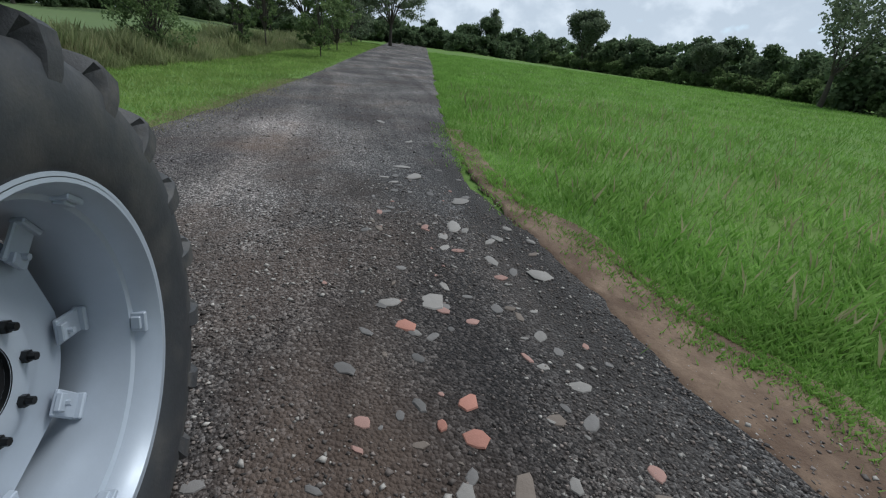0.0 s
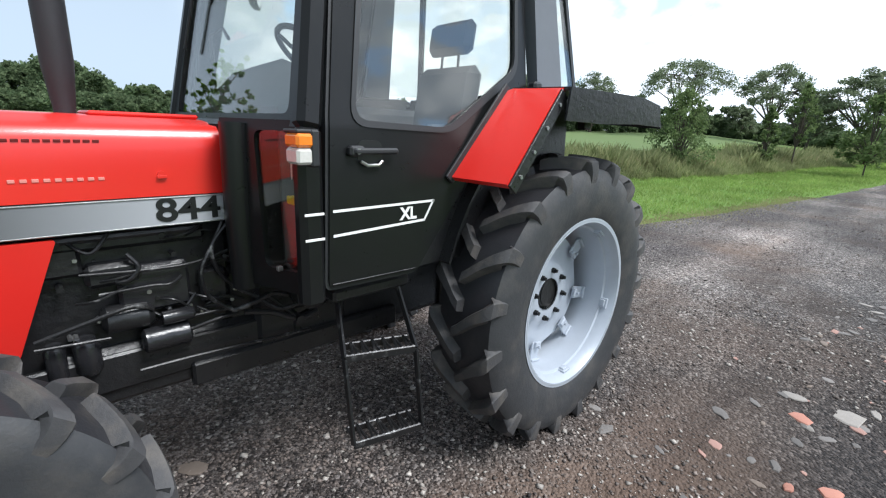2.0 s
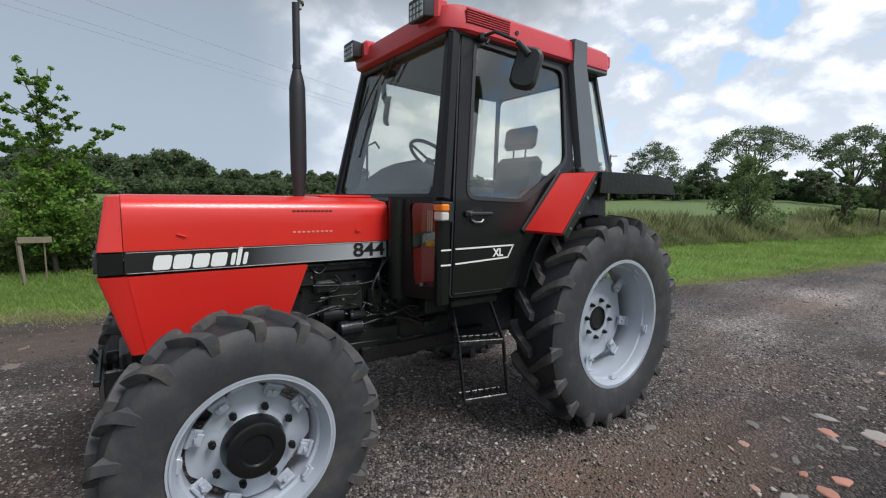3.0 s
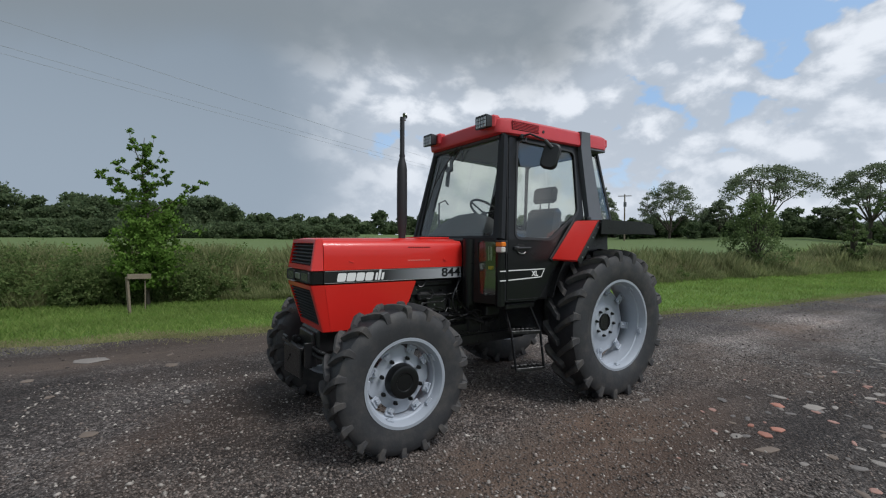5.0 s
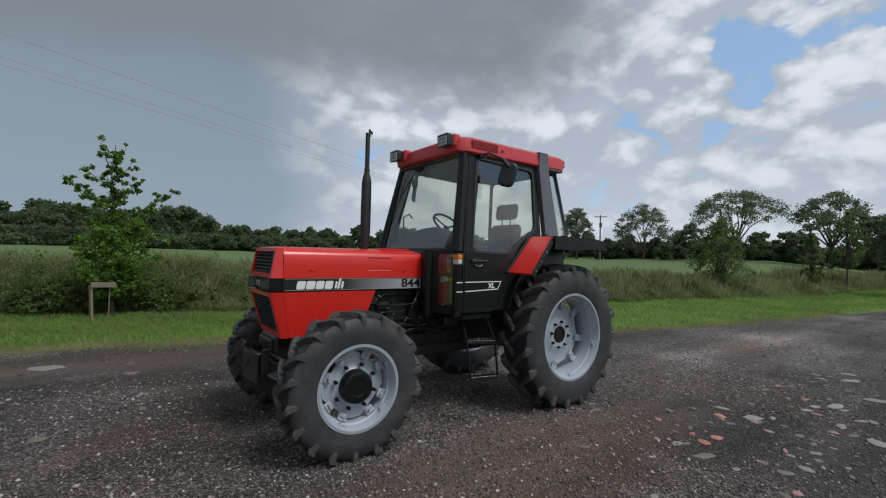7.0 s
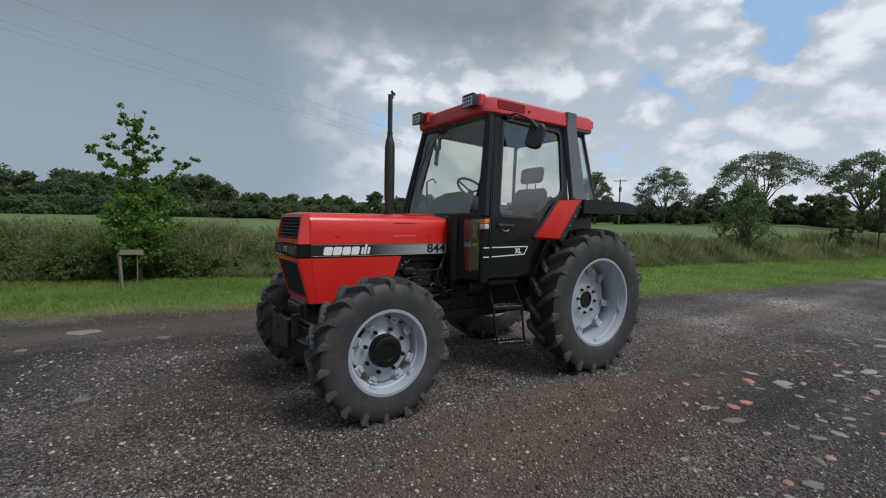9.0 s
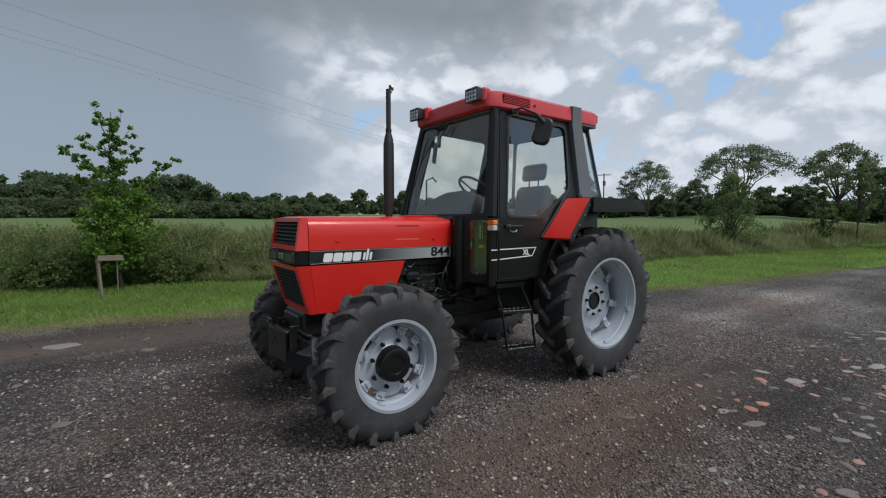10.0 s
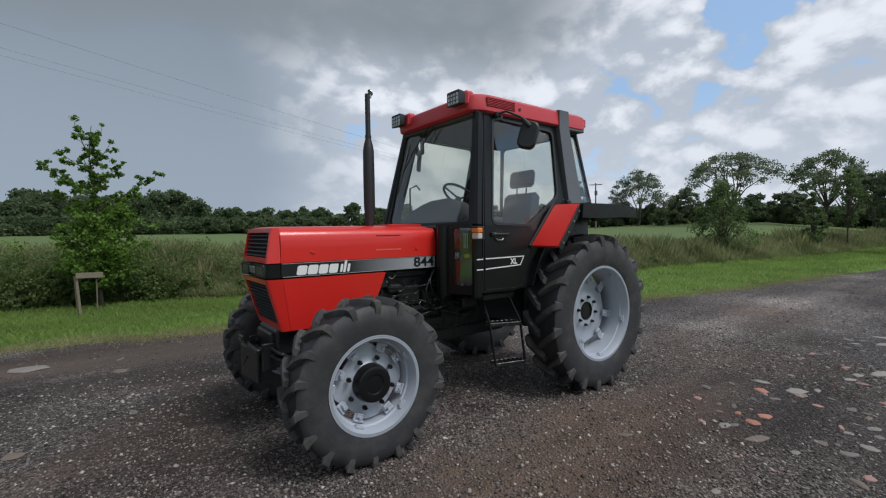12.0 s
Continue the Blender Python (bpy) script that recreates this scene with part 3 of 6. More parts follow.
build_ground()
ROAD_X = list(np.arange(12, -14, -0.16)) + list(np.arange(-14, -60, -0.8)) + list(np.arange(-60, -250, -6.0))
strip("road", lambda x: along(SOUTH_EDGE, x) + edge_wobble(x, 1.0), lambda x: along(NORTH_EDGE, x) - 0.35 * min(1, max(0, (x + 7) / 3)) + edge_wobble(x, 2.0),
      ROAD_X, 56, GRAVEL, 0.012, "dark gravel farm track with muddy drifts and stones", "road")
strip("dirt_verge", lambda x: along(EARTH_EDGE, x) + 0.8 * edge_wobble(x, 4.0), lambda x: along(NORTH_EDGE, x) + 0.16 + edge_wobble(x, 6.0),
      list(np.arange(9, -7.4, -0.08)), 16, DIRT, 0.02, "strip of bare brown earth beside the track", "earth", 0.035)


# ---------------------------------------------------------------- tractor
tractor = tagged(new("tractor"), "red and black four-wheel-drive farm tractor with glazed cab, parked on gravel", "tractor")


def wheel(name, x, side, z, rim_plane, rim_r, rim_w, tyre_r, tyre_w, lug_h, lugs, hub_r, hub_out, bolt_r, disc_r, disc_in, turn, square, nut_turn, stop_turn, label):
    """One wheel, built for the left side about its own centre; side -1 mirrors it."""
    cy = rim_plane - rim_w / 2
    h = rim_w / 2
    flip = (lambda s: s) if side > 0 else (lambda s: s.flipped())
    base = pose(x, side * cy, z)
    # rim: two flanges, bead seats and a dropped well, with thickness
    d = rim_r
    out = [(h, d), (h + 0.012, d - 0.004), (h + 0.012, d - 0.016), (h - 0.004, d - 0.024), (h - 0.03, d - 0.036), (h - 0.055, d - 0.040), (h - 0.062, d - 0.052),
           (h - 0.11, d - 0.058), (0.0, d - 0.060), (-h + 0.1, d - 0.058), (-h + 0.03, d - 0.036), (-h, d - 0.02), (-h - 0.01, d)]
    inn = [(y, r + 0.010) for y, r in out[::-1][1:-1]]
    rim = part(name, flip(Shape().revolve(out + inn, 72, closed=True)), RIM, tractor, label, m=base, smooth=30)
    # tyre
    b = tyre_r - lug_h
    hw = tyre_w / 2
    k = b - d
    prof = [(h - 0.002, d - 0.012), (h + 0.006, d + 0.004), (h + 0.55 * (hw - h), d + 0.10 * k), (hw - 0.008, d + 0.28 * k), (hw, d + 0.48 * k), (hw - 0.006, d + 0.66 * k),
            (hw - 0.013, d + 0.84 * k), (hw - 0.034, d + 0.945 * k), (hw * 0.45, b), (0, b + 0.004)]
    prof = prof + [(-y, r) for y, r in prof[::-1][1:]]
    cutoff = next(i for i, (y, r) in enumerate(prof) if r > d + 0.9 * k)
    wall = prof[:cutoff + 1]
    tyre = part("tyre", flip(Shape().revolve(wall, 96).revolve([(-y, r) for y, r in wall[::-1]], 96)), RUBBER, rim, smooth=60)
    part("tread_base", flip(Shape().revolve(prof[cutoff:len(prof) - cutoff], 96)), TREAD_BASE, rim, "clean dark rubber between the lugs", smooth=60)
    # chevron lugs: the middle leads, the shoulders trail and run out down the sidewall
    tread = Shape()
    rng = random.Random(7)
    run = 0.225 * tyre_w / 0.37 / tyre_r * 0.765
    R = tyre_r
    u = k / 0.2625
    crest = [(-0.05, R, 0.0, 1.0), (0.12, R + 0.001, 0.0, 1.0), (0.34, R, 0.0, 1.0), (0.56, R - 0.002, 0.05, 1.03), (0.76, R - 0.006, 0.12, 1.1), (0.89, R - 0.013 * u, 0.3, 1.18),
             (0.96, R - 0.026 * u, 0.6, 1.22), (0.972, R - 0.048 * u, 0.85, 1.18), (0.985, R - 0.075 * u, 1.0, 1.12), (0.975, R - 0.110 * u, 1.0, 1.08), (0.94, R - 0.150 * u, 1.0, 0.9)]
    for half in (1, -1):
        for i in range(lugs):
            a0 = 2 * math.pi * (i + (0.5 if half < 0 else 0)) / lugs
            wear = rng.uniform(-0.0025, 0.0015)
            rings = []
            for f, r, tip, wide in crest:
                fs = min(1.0, max(0.0, f))
                ang = a0 + (1.16 * min(fs + 0.1 * tip, 1.1) - 0.36 * fs * fs) * run
                nr, ny = math.cos(tip * math.pi / 2), math.sin(tip * math.pi / 2)
                w = (0.024 + 0.006 * fs) * R / 0.765 * wide
                depth = (lug_h + 0.014) if tip < 0.7 else 0.045 * u
                ring = []
                for q, down in ((-w * 1.5, depth), (-w * 1.06, 0.007), (-w * 0.88, 0.0), (w * 0.88, 0.0), (w * 1.06, 0.007), (w * 1.38, depth)):
                    rr = r + wear - down * nr
                    yy = f * hw - down * ny
                    t = ang + q / R
                    ring.append((rr * math.cos(t), half * yy, rr * math.sin(t)))
                rings.append(ring)
            tread.loft(rings)
    part("tread", flip(tread), LUG, rim, "chunky chevron lugs with worn, muddy faces", smooth=38)
    # disc: dished centre whose edge is squared off between the pairs of brackets
    disc_y = h - disc_in
    n = 96
    s = Shape()
    rows = [(0.30, 0.022), (0.42, 0.024), (0.55, 0.020), (0.62, 0.006), (0.70, -0.004), (0.92, -0.010), (1.0, -0.012)]
    pts, faces = [], []
    for fr, dy in rows:
        for q in range(n):
            a = 2 * math.pi * q / n
            rel = (a - radians(turn)) % (math.pi / 2) - math.pi / 4
            edge = min(disc_r, square / max(0.2, math.cos(rel)))
            r = fr * edge if fr > 0.62 else fr * disc_r * 0.9
            r = min(r, edge)
            pts.append((r * math.cos(a), disc_y + dy, r * math.sin(a)))
    m = len(rows)
    nn = len(pts)
    pts += [(px, py - 0.012, pz) for px, py, pz in pts]
    for i in range(m - 1):
        for q in range(n):
            a1, a2 = i * n + q, i * n + (q + 1) % n
            faces += [(a1, a2, a2 + n, a1 + n), (a1 + nn, a1 + n + nn, a2 + n + nn, a2 + nn)]
    for q in range(n):
        a1, a2 = (m - 1) * n + q, (m - 1) * n + (q + 1) % n
        faces.append((a1, a2, a2 + nn, a1 + nn))
    s.add(pts, faces)
    part("wheel_disc", flip(s), RIM, rim, smooth=30)
    # brackets welded inside the rim, in four pairs, and rectangular stops by the flange
    def bracket():
        bs = Shape()
        r0, r1 = disc_r * 0.86, d - 0.062
        bs.box(((r0 + r1) / 2 + 0.01, disc_y + 0.012, 0), (r1 - r0 + 0.03, 0.014, 0.072), bevel=0.004)
        bs.box((r1 - 0.006, disc_y + 0.018, 0), (0.016, 0.034, 0.074), bevel=0.004)
        bs.box((r0 + 0.005, disc_y + 0.024, 0), (0.030, 0.016, 0.050), bevel=0.003)
        bs.tube([(r0 + 0.016, disc_y + 0.0, 0), (r0 + 0.016, disc_y + 0.045, 0)], 0.009, 6)
        return bs
    me = flip(bracket()).mesh("rim_bracket", RIM)
    stop = flip(Shape().box((d - 0.040, h - 0.045, 0), (0.016, 0.05, 0.062), bevel=0.003).box((d - 0.050, h - 0.045, 0), (0.012, 0.028, 0.040), bevel=0.003)).mesh("rim_stop", RIM)
    for q in range(4):
        for e in ((-19, 19) if disc_in > 0.15 else (-27, 27)):
            part("rim_bracket", me, RIM, rim, m=pose(0, 0, 0, 0, -(turn + 90 * q + e), 0))
    for q in range(5):
        part("rim_stop", stop, RIM, rim, m=pose(0, 0, 0, 0, -(stop_turn + 72 * q), 0))
    # hub and nuts
    hub = Shape().revolve([(disc_y - 0.10, hub_r * 1.05), (disc_y + 0.025, hub_r * 1.05), (hub_out - 0.025, hub_r), (hub_out - 0.006, hub_r * 0.95), (hub_out, hub_r * 0.85),
                           (hub_out - 0.004, hub_r * 0.55), (hub_out - 0.012, hub_r * 0.5), (hub_out - 0.010, hub_r * 0.2), (hub_out - 0.010, 0.001)], 40)
    part("hub", flip(hub), BLACK, rim, "glossy black hub cap")
    nut = Shape().tube([(0, 0, 0), (0, 0.018, 0)], 0.0165, 6).tube([(0, 0.018, 0), (0, 0.034, 0)], [0.011, 0.010], 8)
    nm = flip(nut).mesh("wheel_nut", BLACK)
    for q in range(8):
        a = radians(nut_turn + 45 * q)
        part("wheel_nut", nm, BLACK, rim, m=pose(bolt_r * math.cos(a), side * (disc_y + 0.018), bolt_r * math.sin(a)))
    return rim


for sd in (1, -1):
    wheel("rear_wheel", 0.035, sd, 0.745, 0.99, 0.4535, 0.32, 0.766, 0.385, 0.050, 19, 0.088, -0.03, 0.137, 0.335, 0.20, 30, 0.318, 9, 195, "silver-grey rear rim")
    wheel("front_wheel", 2.46, sd, 0.553, 0.925, 0.325, 0.25, 0.572, 0.29, 0.038, 18, 0.124, 0.115, 0.166, 0.252, 0.10, -5, 0.212, 17, 5, "silver-grey front rim")


# bonnet
def hood_ring(x, top=1.605):
    prof = [(0.335, 1.347), (0.336, 1.44), (0.335, 1.50), (0.331, 1.535), (0.316, 1.566), (0.295, 1.582), (0.22, top - 0.012), (0.20, top - 0.002), (0.10, top + 0.004)]
    prof = prof + [(-y, z) for y, z in prof[::-1]]
    return [(x, y, z) for y, z in prof]


def front_x(z):
    return float(np.interp(z, [0.85, 1.235, 1.345, 1.60], [2.862, 2.972, 2.968, 2.925]))


hood = Shape().loft([hood_ring(1.535, 1.597), hood_ring(1.55, 1.602), hood_ring(2.2), hood_ring(2.868, 1.60)], closed=True)
bonnet = part("bonnet", hood, RED, tractor, "glossy red engine bonnet")
part("bonnet_rib", Shape().box((1.72, 0, 1.612), (0.34, 0.30, 0.016), bevel=0.007), RED, bonnet)
# louvres pressed in the bonnet's side and the row of small slots
slot = Shape().box((0, 0, 0), (0.016, 0.004, 0.010), bevel=0.001).mesh("bonnet_slot", material("pale_slot", (0.70, 0.24, 0.20), 0.5))
for k in range(9):
    part("bonnet_slot", slot, RED, bonnet, m=pose(1.90 + 0.026 * k, 0.3365, 1.413))
# louvres are solid strips; their darkened red paints in the shade of a recess
louvre = Shape().box((0, 0, 0), (0.017, 0.004, 0.009), Matrix.Rotation(radians(-10), 3, "X"), bevel=0.001).mesh("bonnet_louvre", material("shaded_louvre_red", (0.16, 0.012, 0.010), 0.6))
for k in range(10):
    part("bonnet_louvre", louvre, RED, bonnet, m=pose(1.90 + 0.023 * k, 0.3345, 1.528))
part("bonnet_catch", Shape().tube([(1.735, 0.334, 1.42), (1.735, 0.345, 1.42)], 0.012, 10).box((1.735, 0.342, 1.412), (0.03, 0.008, 0.012), bevel=0.002), RED, bonnet)
part("bonnet_catch", Shape().beam((2.66, 0.338, 1.42), (2.62, 0.338, 1.405), 0.012, 0.008, bevel=0.002), RED, bonnet)

# nose: red surround with a slatted grille above, headlamp band, slatted grille below


def nose_loop(z, inset=0.0, w=0.335):
    fx = front_x(z) - inset
    w -= inset
    return [(2.872, w, z), (fx - 0.018, w, z), (fx, w - 0.02, z), (fx, -w + 0.02, z), (fx - 0.018, -w, z), (2.872, -w, z)]


def nose_shell(z0, z1, w0, w1, y_in, za, zb, x_back):
    """A red nose piece with a rectangular opening through its front."""
    s = Shape()
    def ring(z):
        t = (z - z0) / (z1 - z0)
        return nose_loop(z, 0, w0 + (w1 - w0) * t)
    # sides
    for sy in (1, -1):
        lp = []
        for z in (z0, z1):
            t = (z - z0) / (z1 - z0)
            w = w0 + (w1 - w0) * t
            fx = front_x(z)
            lp.append([(x_back, sy * w, z), (fx - 0.02, sy * w, z), (fx - 0.004, sy * (w - 0.008), z), (fx, sy * (w - 0.02), z), (fx, sy * (y_in * (w / w1)), z), (fx - 0.05, sy * (y_in * (w / w1)), z), (x_back, sy * (w - 0.02), z)])
        s.loft(lp)
    for a, b in ((z0, za), (zb, z1)):
        lp = []
        for z in (a, b):
            t = (z - z0) / (z1 - z0)
            w = w0 + (w1 - w0) * t - 0.01
            fx = front_x(z) - 0.001
            lp.append([(fx - 0.05, w - 0.01, z), (fx, w - 0.02, z), (fx, -w + 0.02, z), (fx - 0.05, -w + 0.01, z)])
        s.loft(lp)
    return s


upper = part("nose_upper", nose_shell(1.347, 1.592, 0.335, 0.318, 0.285, 1.385, 1.562, 2.871), RED, bonnet, "red grille surround")
part("nose_cap", Shape().loft([[(2.871, -0.318, 1.58), (2.871, 0.318, 1.58), (2.871, 0.29, 1.594), (2.871, 0.15, 1.603), (2.871, -0.15, 1.603), (2.871, -0.29, 1.594)],
                               [(2.926, -0.30, 1.58), (2.926, 0.30, 1.58), (2.920, 0.28, 1.590), (2.915, 0.15, 1.596), (2.915, -0.15, 1.596), (2.920, -0.28, 1.590)]]), RED, bonnet)


def grille(parent, z0, z1, w0, w1, n):
    back = Shape()
    xs = [(front_x(z) - 0.045) for z in (z0, z1)]
    back.add([(xs[0], -w0, z0), (xs[0], w0, z0), (xs[1], w1, z1), (xs[1], -w1, z1)], [(0, 1, 2, 3)])
    part("grille_backing", back, DARK_DECAL, parent)
    for k in range(n):
        z = z0 + (z1 - z0) * (k + 0.5) / n
        w = w0 + (w1 - w0) * (k + 0.5) / n
        sl = Shape().box((front_x(z) - 0.022, 0, z), (0.034, 2 * w, 0.008), Matrix.Rotation(radians(28), 3, "Y"), bevel=0.003)
        part("grille_slat", sl, PLASTIC, parent)


grille(bonnet, 1.387, 1.560, 0.283, 0.275, 6)
band = part("headlamp_band", Shape().loft([nose_loop(1.243, 0.006), nose_loop(1.340, 0.006)]), BLACK, bonnet, "black headlamp band")
for y0, y1 in ((0.10, 0.29), (-0.29, -0.10)):
    lamp = Shape()
    xf = front_x(1.29)
    lamp.box((xf + 0.002, (y0 + y1) / 2, 1.292), (0.016, y1 - y0, 0.076), bevel=0.006)
    part("headlamp", lamp, LAMP_GLASS, bonnet, "rectangular headlamp")
    part("headlamp_frame", Shape().plate(rounded(y0 - 0.012, y1 + 0.012, 1.248, 1.336, 0.01), [rounded(y0 + 0.006, y1 - 0.006, 1.262, 1.322, 0.008)],
                                         lambda u, w: (xf + 0.012, u, w), lambda u, w: (xf - 0.01, u, w)), PLASTIC, bonnet)
part("nose_badge", Shape().box((front_x(1.29) + 0.004, 0, 1.292), (0.014, 0.13, 0.05), bevel=0.004), METAL, bonnet)
lower = part("nose_lower", nose_shell(0.855, 1.232, 0.300, 0.335, 0.285, 0.905, 1.195, 2.80), RED, tractor, "red lower nose with slatted grille")
grille(lower, 0.905, 1.195, 0.255, 0.283, 11)

for sd in (1, -1):
    def side_at(y):
        return (lambda u, w: (u, sd * (y - 0.035 * max(0.0, (1.235 - w) / 0.38)), w))
    poly = soften([(2.035, 1.232), (2.86, 1.232), (2.80, 0.855), (2.17, 0.858)], 0.012)
    part("side_panel", Shape().plate(poly, [], side_at(0.338), side_at(0.318)), RED, tractor, "red lower engine side panel")
    # printed stripe along the bonnet's foot
    st = Shape().plate([(1.545, 1.243), (2.868, 1.243), (2.868, 1.343), (1.545, 1.343)], [], lambda u, w: (u, sd * 0.337, w), lambda u, w: (u, sd * 0.318, w))
    stripe = part("bonnet_stripe", st, STRIPE, tractor, "black to silver printed stripe")
    edge = Shape().box((2.2, sd * 0.3385, 1.340), (1.32, 0.003, 0.004), bevel=0.001).box((2.2, sd * 0.3385, 1.246), (1.32, 0.003, 0.004), bevel=0.001)
    part("stripe_edge", edge, METAL, tractor)
    face = Matrix(((-sd, 0, 0), (0, 0, sd), (0, 1, 0))).to_4x4()
    lettering("model_number", "844", 0.112, DARK_DECAL, Matrix.Translation((1.662, sd * 0.3385, 1.294)) @ face @ Matrix.Diagonal((1.25, 1, 1, 1)), tractor, bold=0.0024)
    # maker's mark as plain slanted blocks
    for x, w, hh, z in ((2.722, 0.072, 0.068, 1.289), (2.641, 0.074, 0.068, 1.289), (2.561, 0.070, 0.068, 1.289), (2.482, 0.070, 0.068, 1.289),
                        (2.418, 0.020, 0.062, 1.288), (2.389, 0.020, 0.092, 1.300), (2.360, 0.020, 0.062, 1.288)):
        pts = soften([(x - w / 2, z - hh / 2), (x + w / 2, z - hh / 2), (x + w / 2, z + hh / 2), (x - w / 2, z + hh / 2)], 0.014)
        part("badge_block", Shape().plate(pts, [], lambda u, q: (u + 0.2 * sd * (z - q), sd * 0.3395, q), lambda u, q: (u + 0.2 * sd * (z - q), sd * 0.3365, q)), WHITE, tractor)

# exhaust
ex = Vector((1.925, -0.13, 0))
exhaust = part("exhaust", Shape().tube([ex + Vector((0, 0, z)) for z in (1.58, 1.62, 1.70, 1.78, 2.05, 2.28, 2.33, 2.40, 2.42, 2.60, 2.79)],
                                       [0.034, 0.034, 0.042, 0.050, 0.051, 0.049, 0.042, 0.024, 0.023, 0.023, 0.023], 24), EXHAUST, tractor, "matt black upright exhaust")
part("rain_flap", Shape().tube([ex + Vector((-0.026, 0, 2.805)), ex + Vector((-0.034, 0, 2.81))], 0.030, 16).box(ex + Vector((-0.026, 0, 2.775)), (0.02, 0.03, 0.035), bevel=0.004), METAL, exhaust)
part("exhaust_clamp", Shape().tube([ex + Vector((0, 0, 2.40)), ex + Vector((0, 0, 2.425))], 0.028, 18), EXHAUST, exhaust)

# engine, gearbox, axles
engine = part("engine", Shape().box((1.98, 0, 0.98), (0.95, 0.46, 0.62), bevel=0.02), CHASSIS, tractor, "black painted engine with pipes")
part("cylinder_head", Shape().box((1.95, 0, 1.29), (0.80, 0.40, 0.16), bevel=0.02), CHASSIS, engine)
part("radiator", Shape().box((2.62, 0, 1.02), (0.12, 0.56, 0.5), bevel=0.01), CHASSIS, engine)
part("sump", Shape().box((2.0, 0, 0.65), (0.9, 0.36, 0.16), bevel=0.02), CHASSIS, engine)
part("gearbox", Shape().box((0.75, 0, 0.80), (1.6, 0.50, 0.46), bevel=0.03), CHASSIS, tractor)
part("axle_housing", Shape().box((0.05, 0, 0.80), (0.6, 0.62, 0.52), bevel=0.04), CHASSIS, tractor)
part("clutch_housing", Shape().box((1.35, 0, 0.86), (0.18, 0.60, 0.60), bevel=0.02), CHASSIS, tractor)
part("sill_rail", Shape().box((1.2, 0.283, 0.63), (1.0, 0.05, 0.10), bevel=0.01), CHASSIS, tractor)
ax = Shape()
ax.tube([(0, -0.80, 0.745), (0, -0.40, 0.745), (0, -0.3, 0.745), (0, 0.3, 0.745), (0, 0.40, 0.745), (0, 0.80, 0.745)], [0.085, 0.10, 0.17, 0.17, 0.10, 0.085], 20)
part("rear_axle", ax, CHASSIS, tractor)
fa = Shape()
fa.tube([(2.46, -0.62, 0.553), (2.46, -0.35, 0.553), (2.46, -0.12, 0.54), (2.46, 0.12, 0.54), (2.46, 0.35, 0.553), (2.46, 0.62, 0.553)], [0.07, 0.065, 0.075, 0.075, 0.065, 0.07], 16)
fa.tube([(2.46, -0.22, 0.54), (2.46, -0.16, 0.54), (2.46, 0.0, 0.54), (2.46, 0.10, 0.54)], [0.08, 0.14, 0.15, 0.08], 18)
for sd in (1, -1):
    fa.tube([(2.46, sd * 0.62, 0.42), (2.46, sd * 0.62, 0.70)], [0.055, 0.05], 14).box((2.46, sd * 0.66, 0.553), (0.20, 0.10, 0.20), bevel=0.03).tube([(2.46, sd * 0.62, 0.553), (2.46, sd * 0.84, 0.553)], 0.10, 20)
    fa.beam((2.46, sd * 0.60, 0.60), (2.66, sd * 0.54, 0.60), 0.05, 0.03)
front_axle = part("front_axle", fa, CHASSIS, tractor, "black driven front axle")
ram = Shape().tube([(2.66, -0.30, 0.60), (2.66, 0.22, 0.60)], 0.032, 14).tube([(2.66, -0.54, 0.60), (2.66, 0.54, 0.60)], 0.015, 10)
part("steering_ram", ram, WORN, front_axle)
bol = Shape().box((2.62, 0, 0.76), (0.52, 0.44, 0.20), bevel=0.02).box((2.86, 0, 0.70), (0.10, 0.36, 0.26), bevel=0.012).box((2.92, 0, 0.62), (0.05, 0.30, 0.16), bevel=0.008)
bol.box((2.92, 0.17, 0.66), (0.10, 0.03, 0.20), bevel=0.006).box((2.92, -0.17, 0.66), (0.10, 0.03, 0.20), bevel=0.006)
part("front_bolster", bol, CHASSIS, tractor)
plate_ = Shape().box((2.985, -0.10, 0.57), (0.025, 0.36, 0.25), Matrix.Rotation(radians(6), 3, "Z"), 0.01)
part("towing_plate", plate_, CHASSIS, tractor)
part("towing_bar", Shape().beam((3.0, -0.34, 0.715), (3.0, 0.20, 0.715), 0.03, 0.03, (0, 0, 1)).tube([(3.0, -0.22, 0.71), (3.03, -0.22, 0.77), (3.03, -0.10, 0.77), (3.0, -0.10, 0.71)], 0.010, 8), WORN, tractor)
part("towing_plate_rib", Shape().beam((3.0, -0.24, 0.50), (3.0, -0.12, 0.62), 0.012, 0.02).beam((3.0, -0.24, 0.62), (3.0, -0.12, 0.62), 0.012, 0.02), WORN, tractor)
link = Shape()
for k in range(2):
    link.tube([(2.93, -0.10, 0.74 - 0.05 * k), (2.90, -0.34, 0.72 - 0.05 * k), (2.80, -0.52, 0.66 - 0.05 * k)], 0.012, 8)
    link.tube([(2.93, 0.10, 0.74 - 0.05 * k), (2.88, 0.26, 0.70 - 0.05 * k), (2.70, 0.50, 0.62)], 0.012, 8)
part("hydraulic_hose", link, WORN, front_axle)
for sd in (1, -1):
    rail = Shape().box((1.95, sd * 0.27, 0.72), (1.25, 0.03, 0.14), bevel=0.008)
    part("chassis_rail", rail, CHASSIS, tractor)

# engine fittings on the left side
ys = 0.275
OILY = material("oily_black_castings", (0.018, 0.018, 0.020), 0.20, vary=0.3, scale=12, bump=0.3, bump_scale=28, rough_vary=0.12)


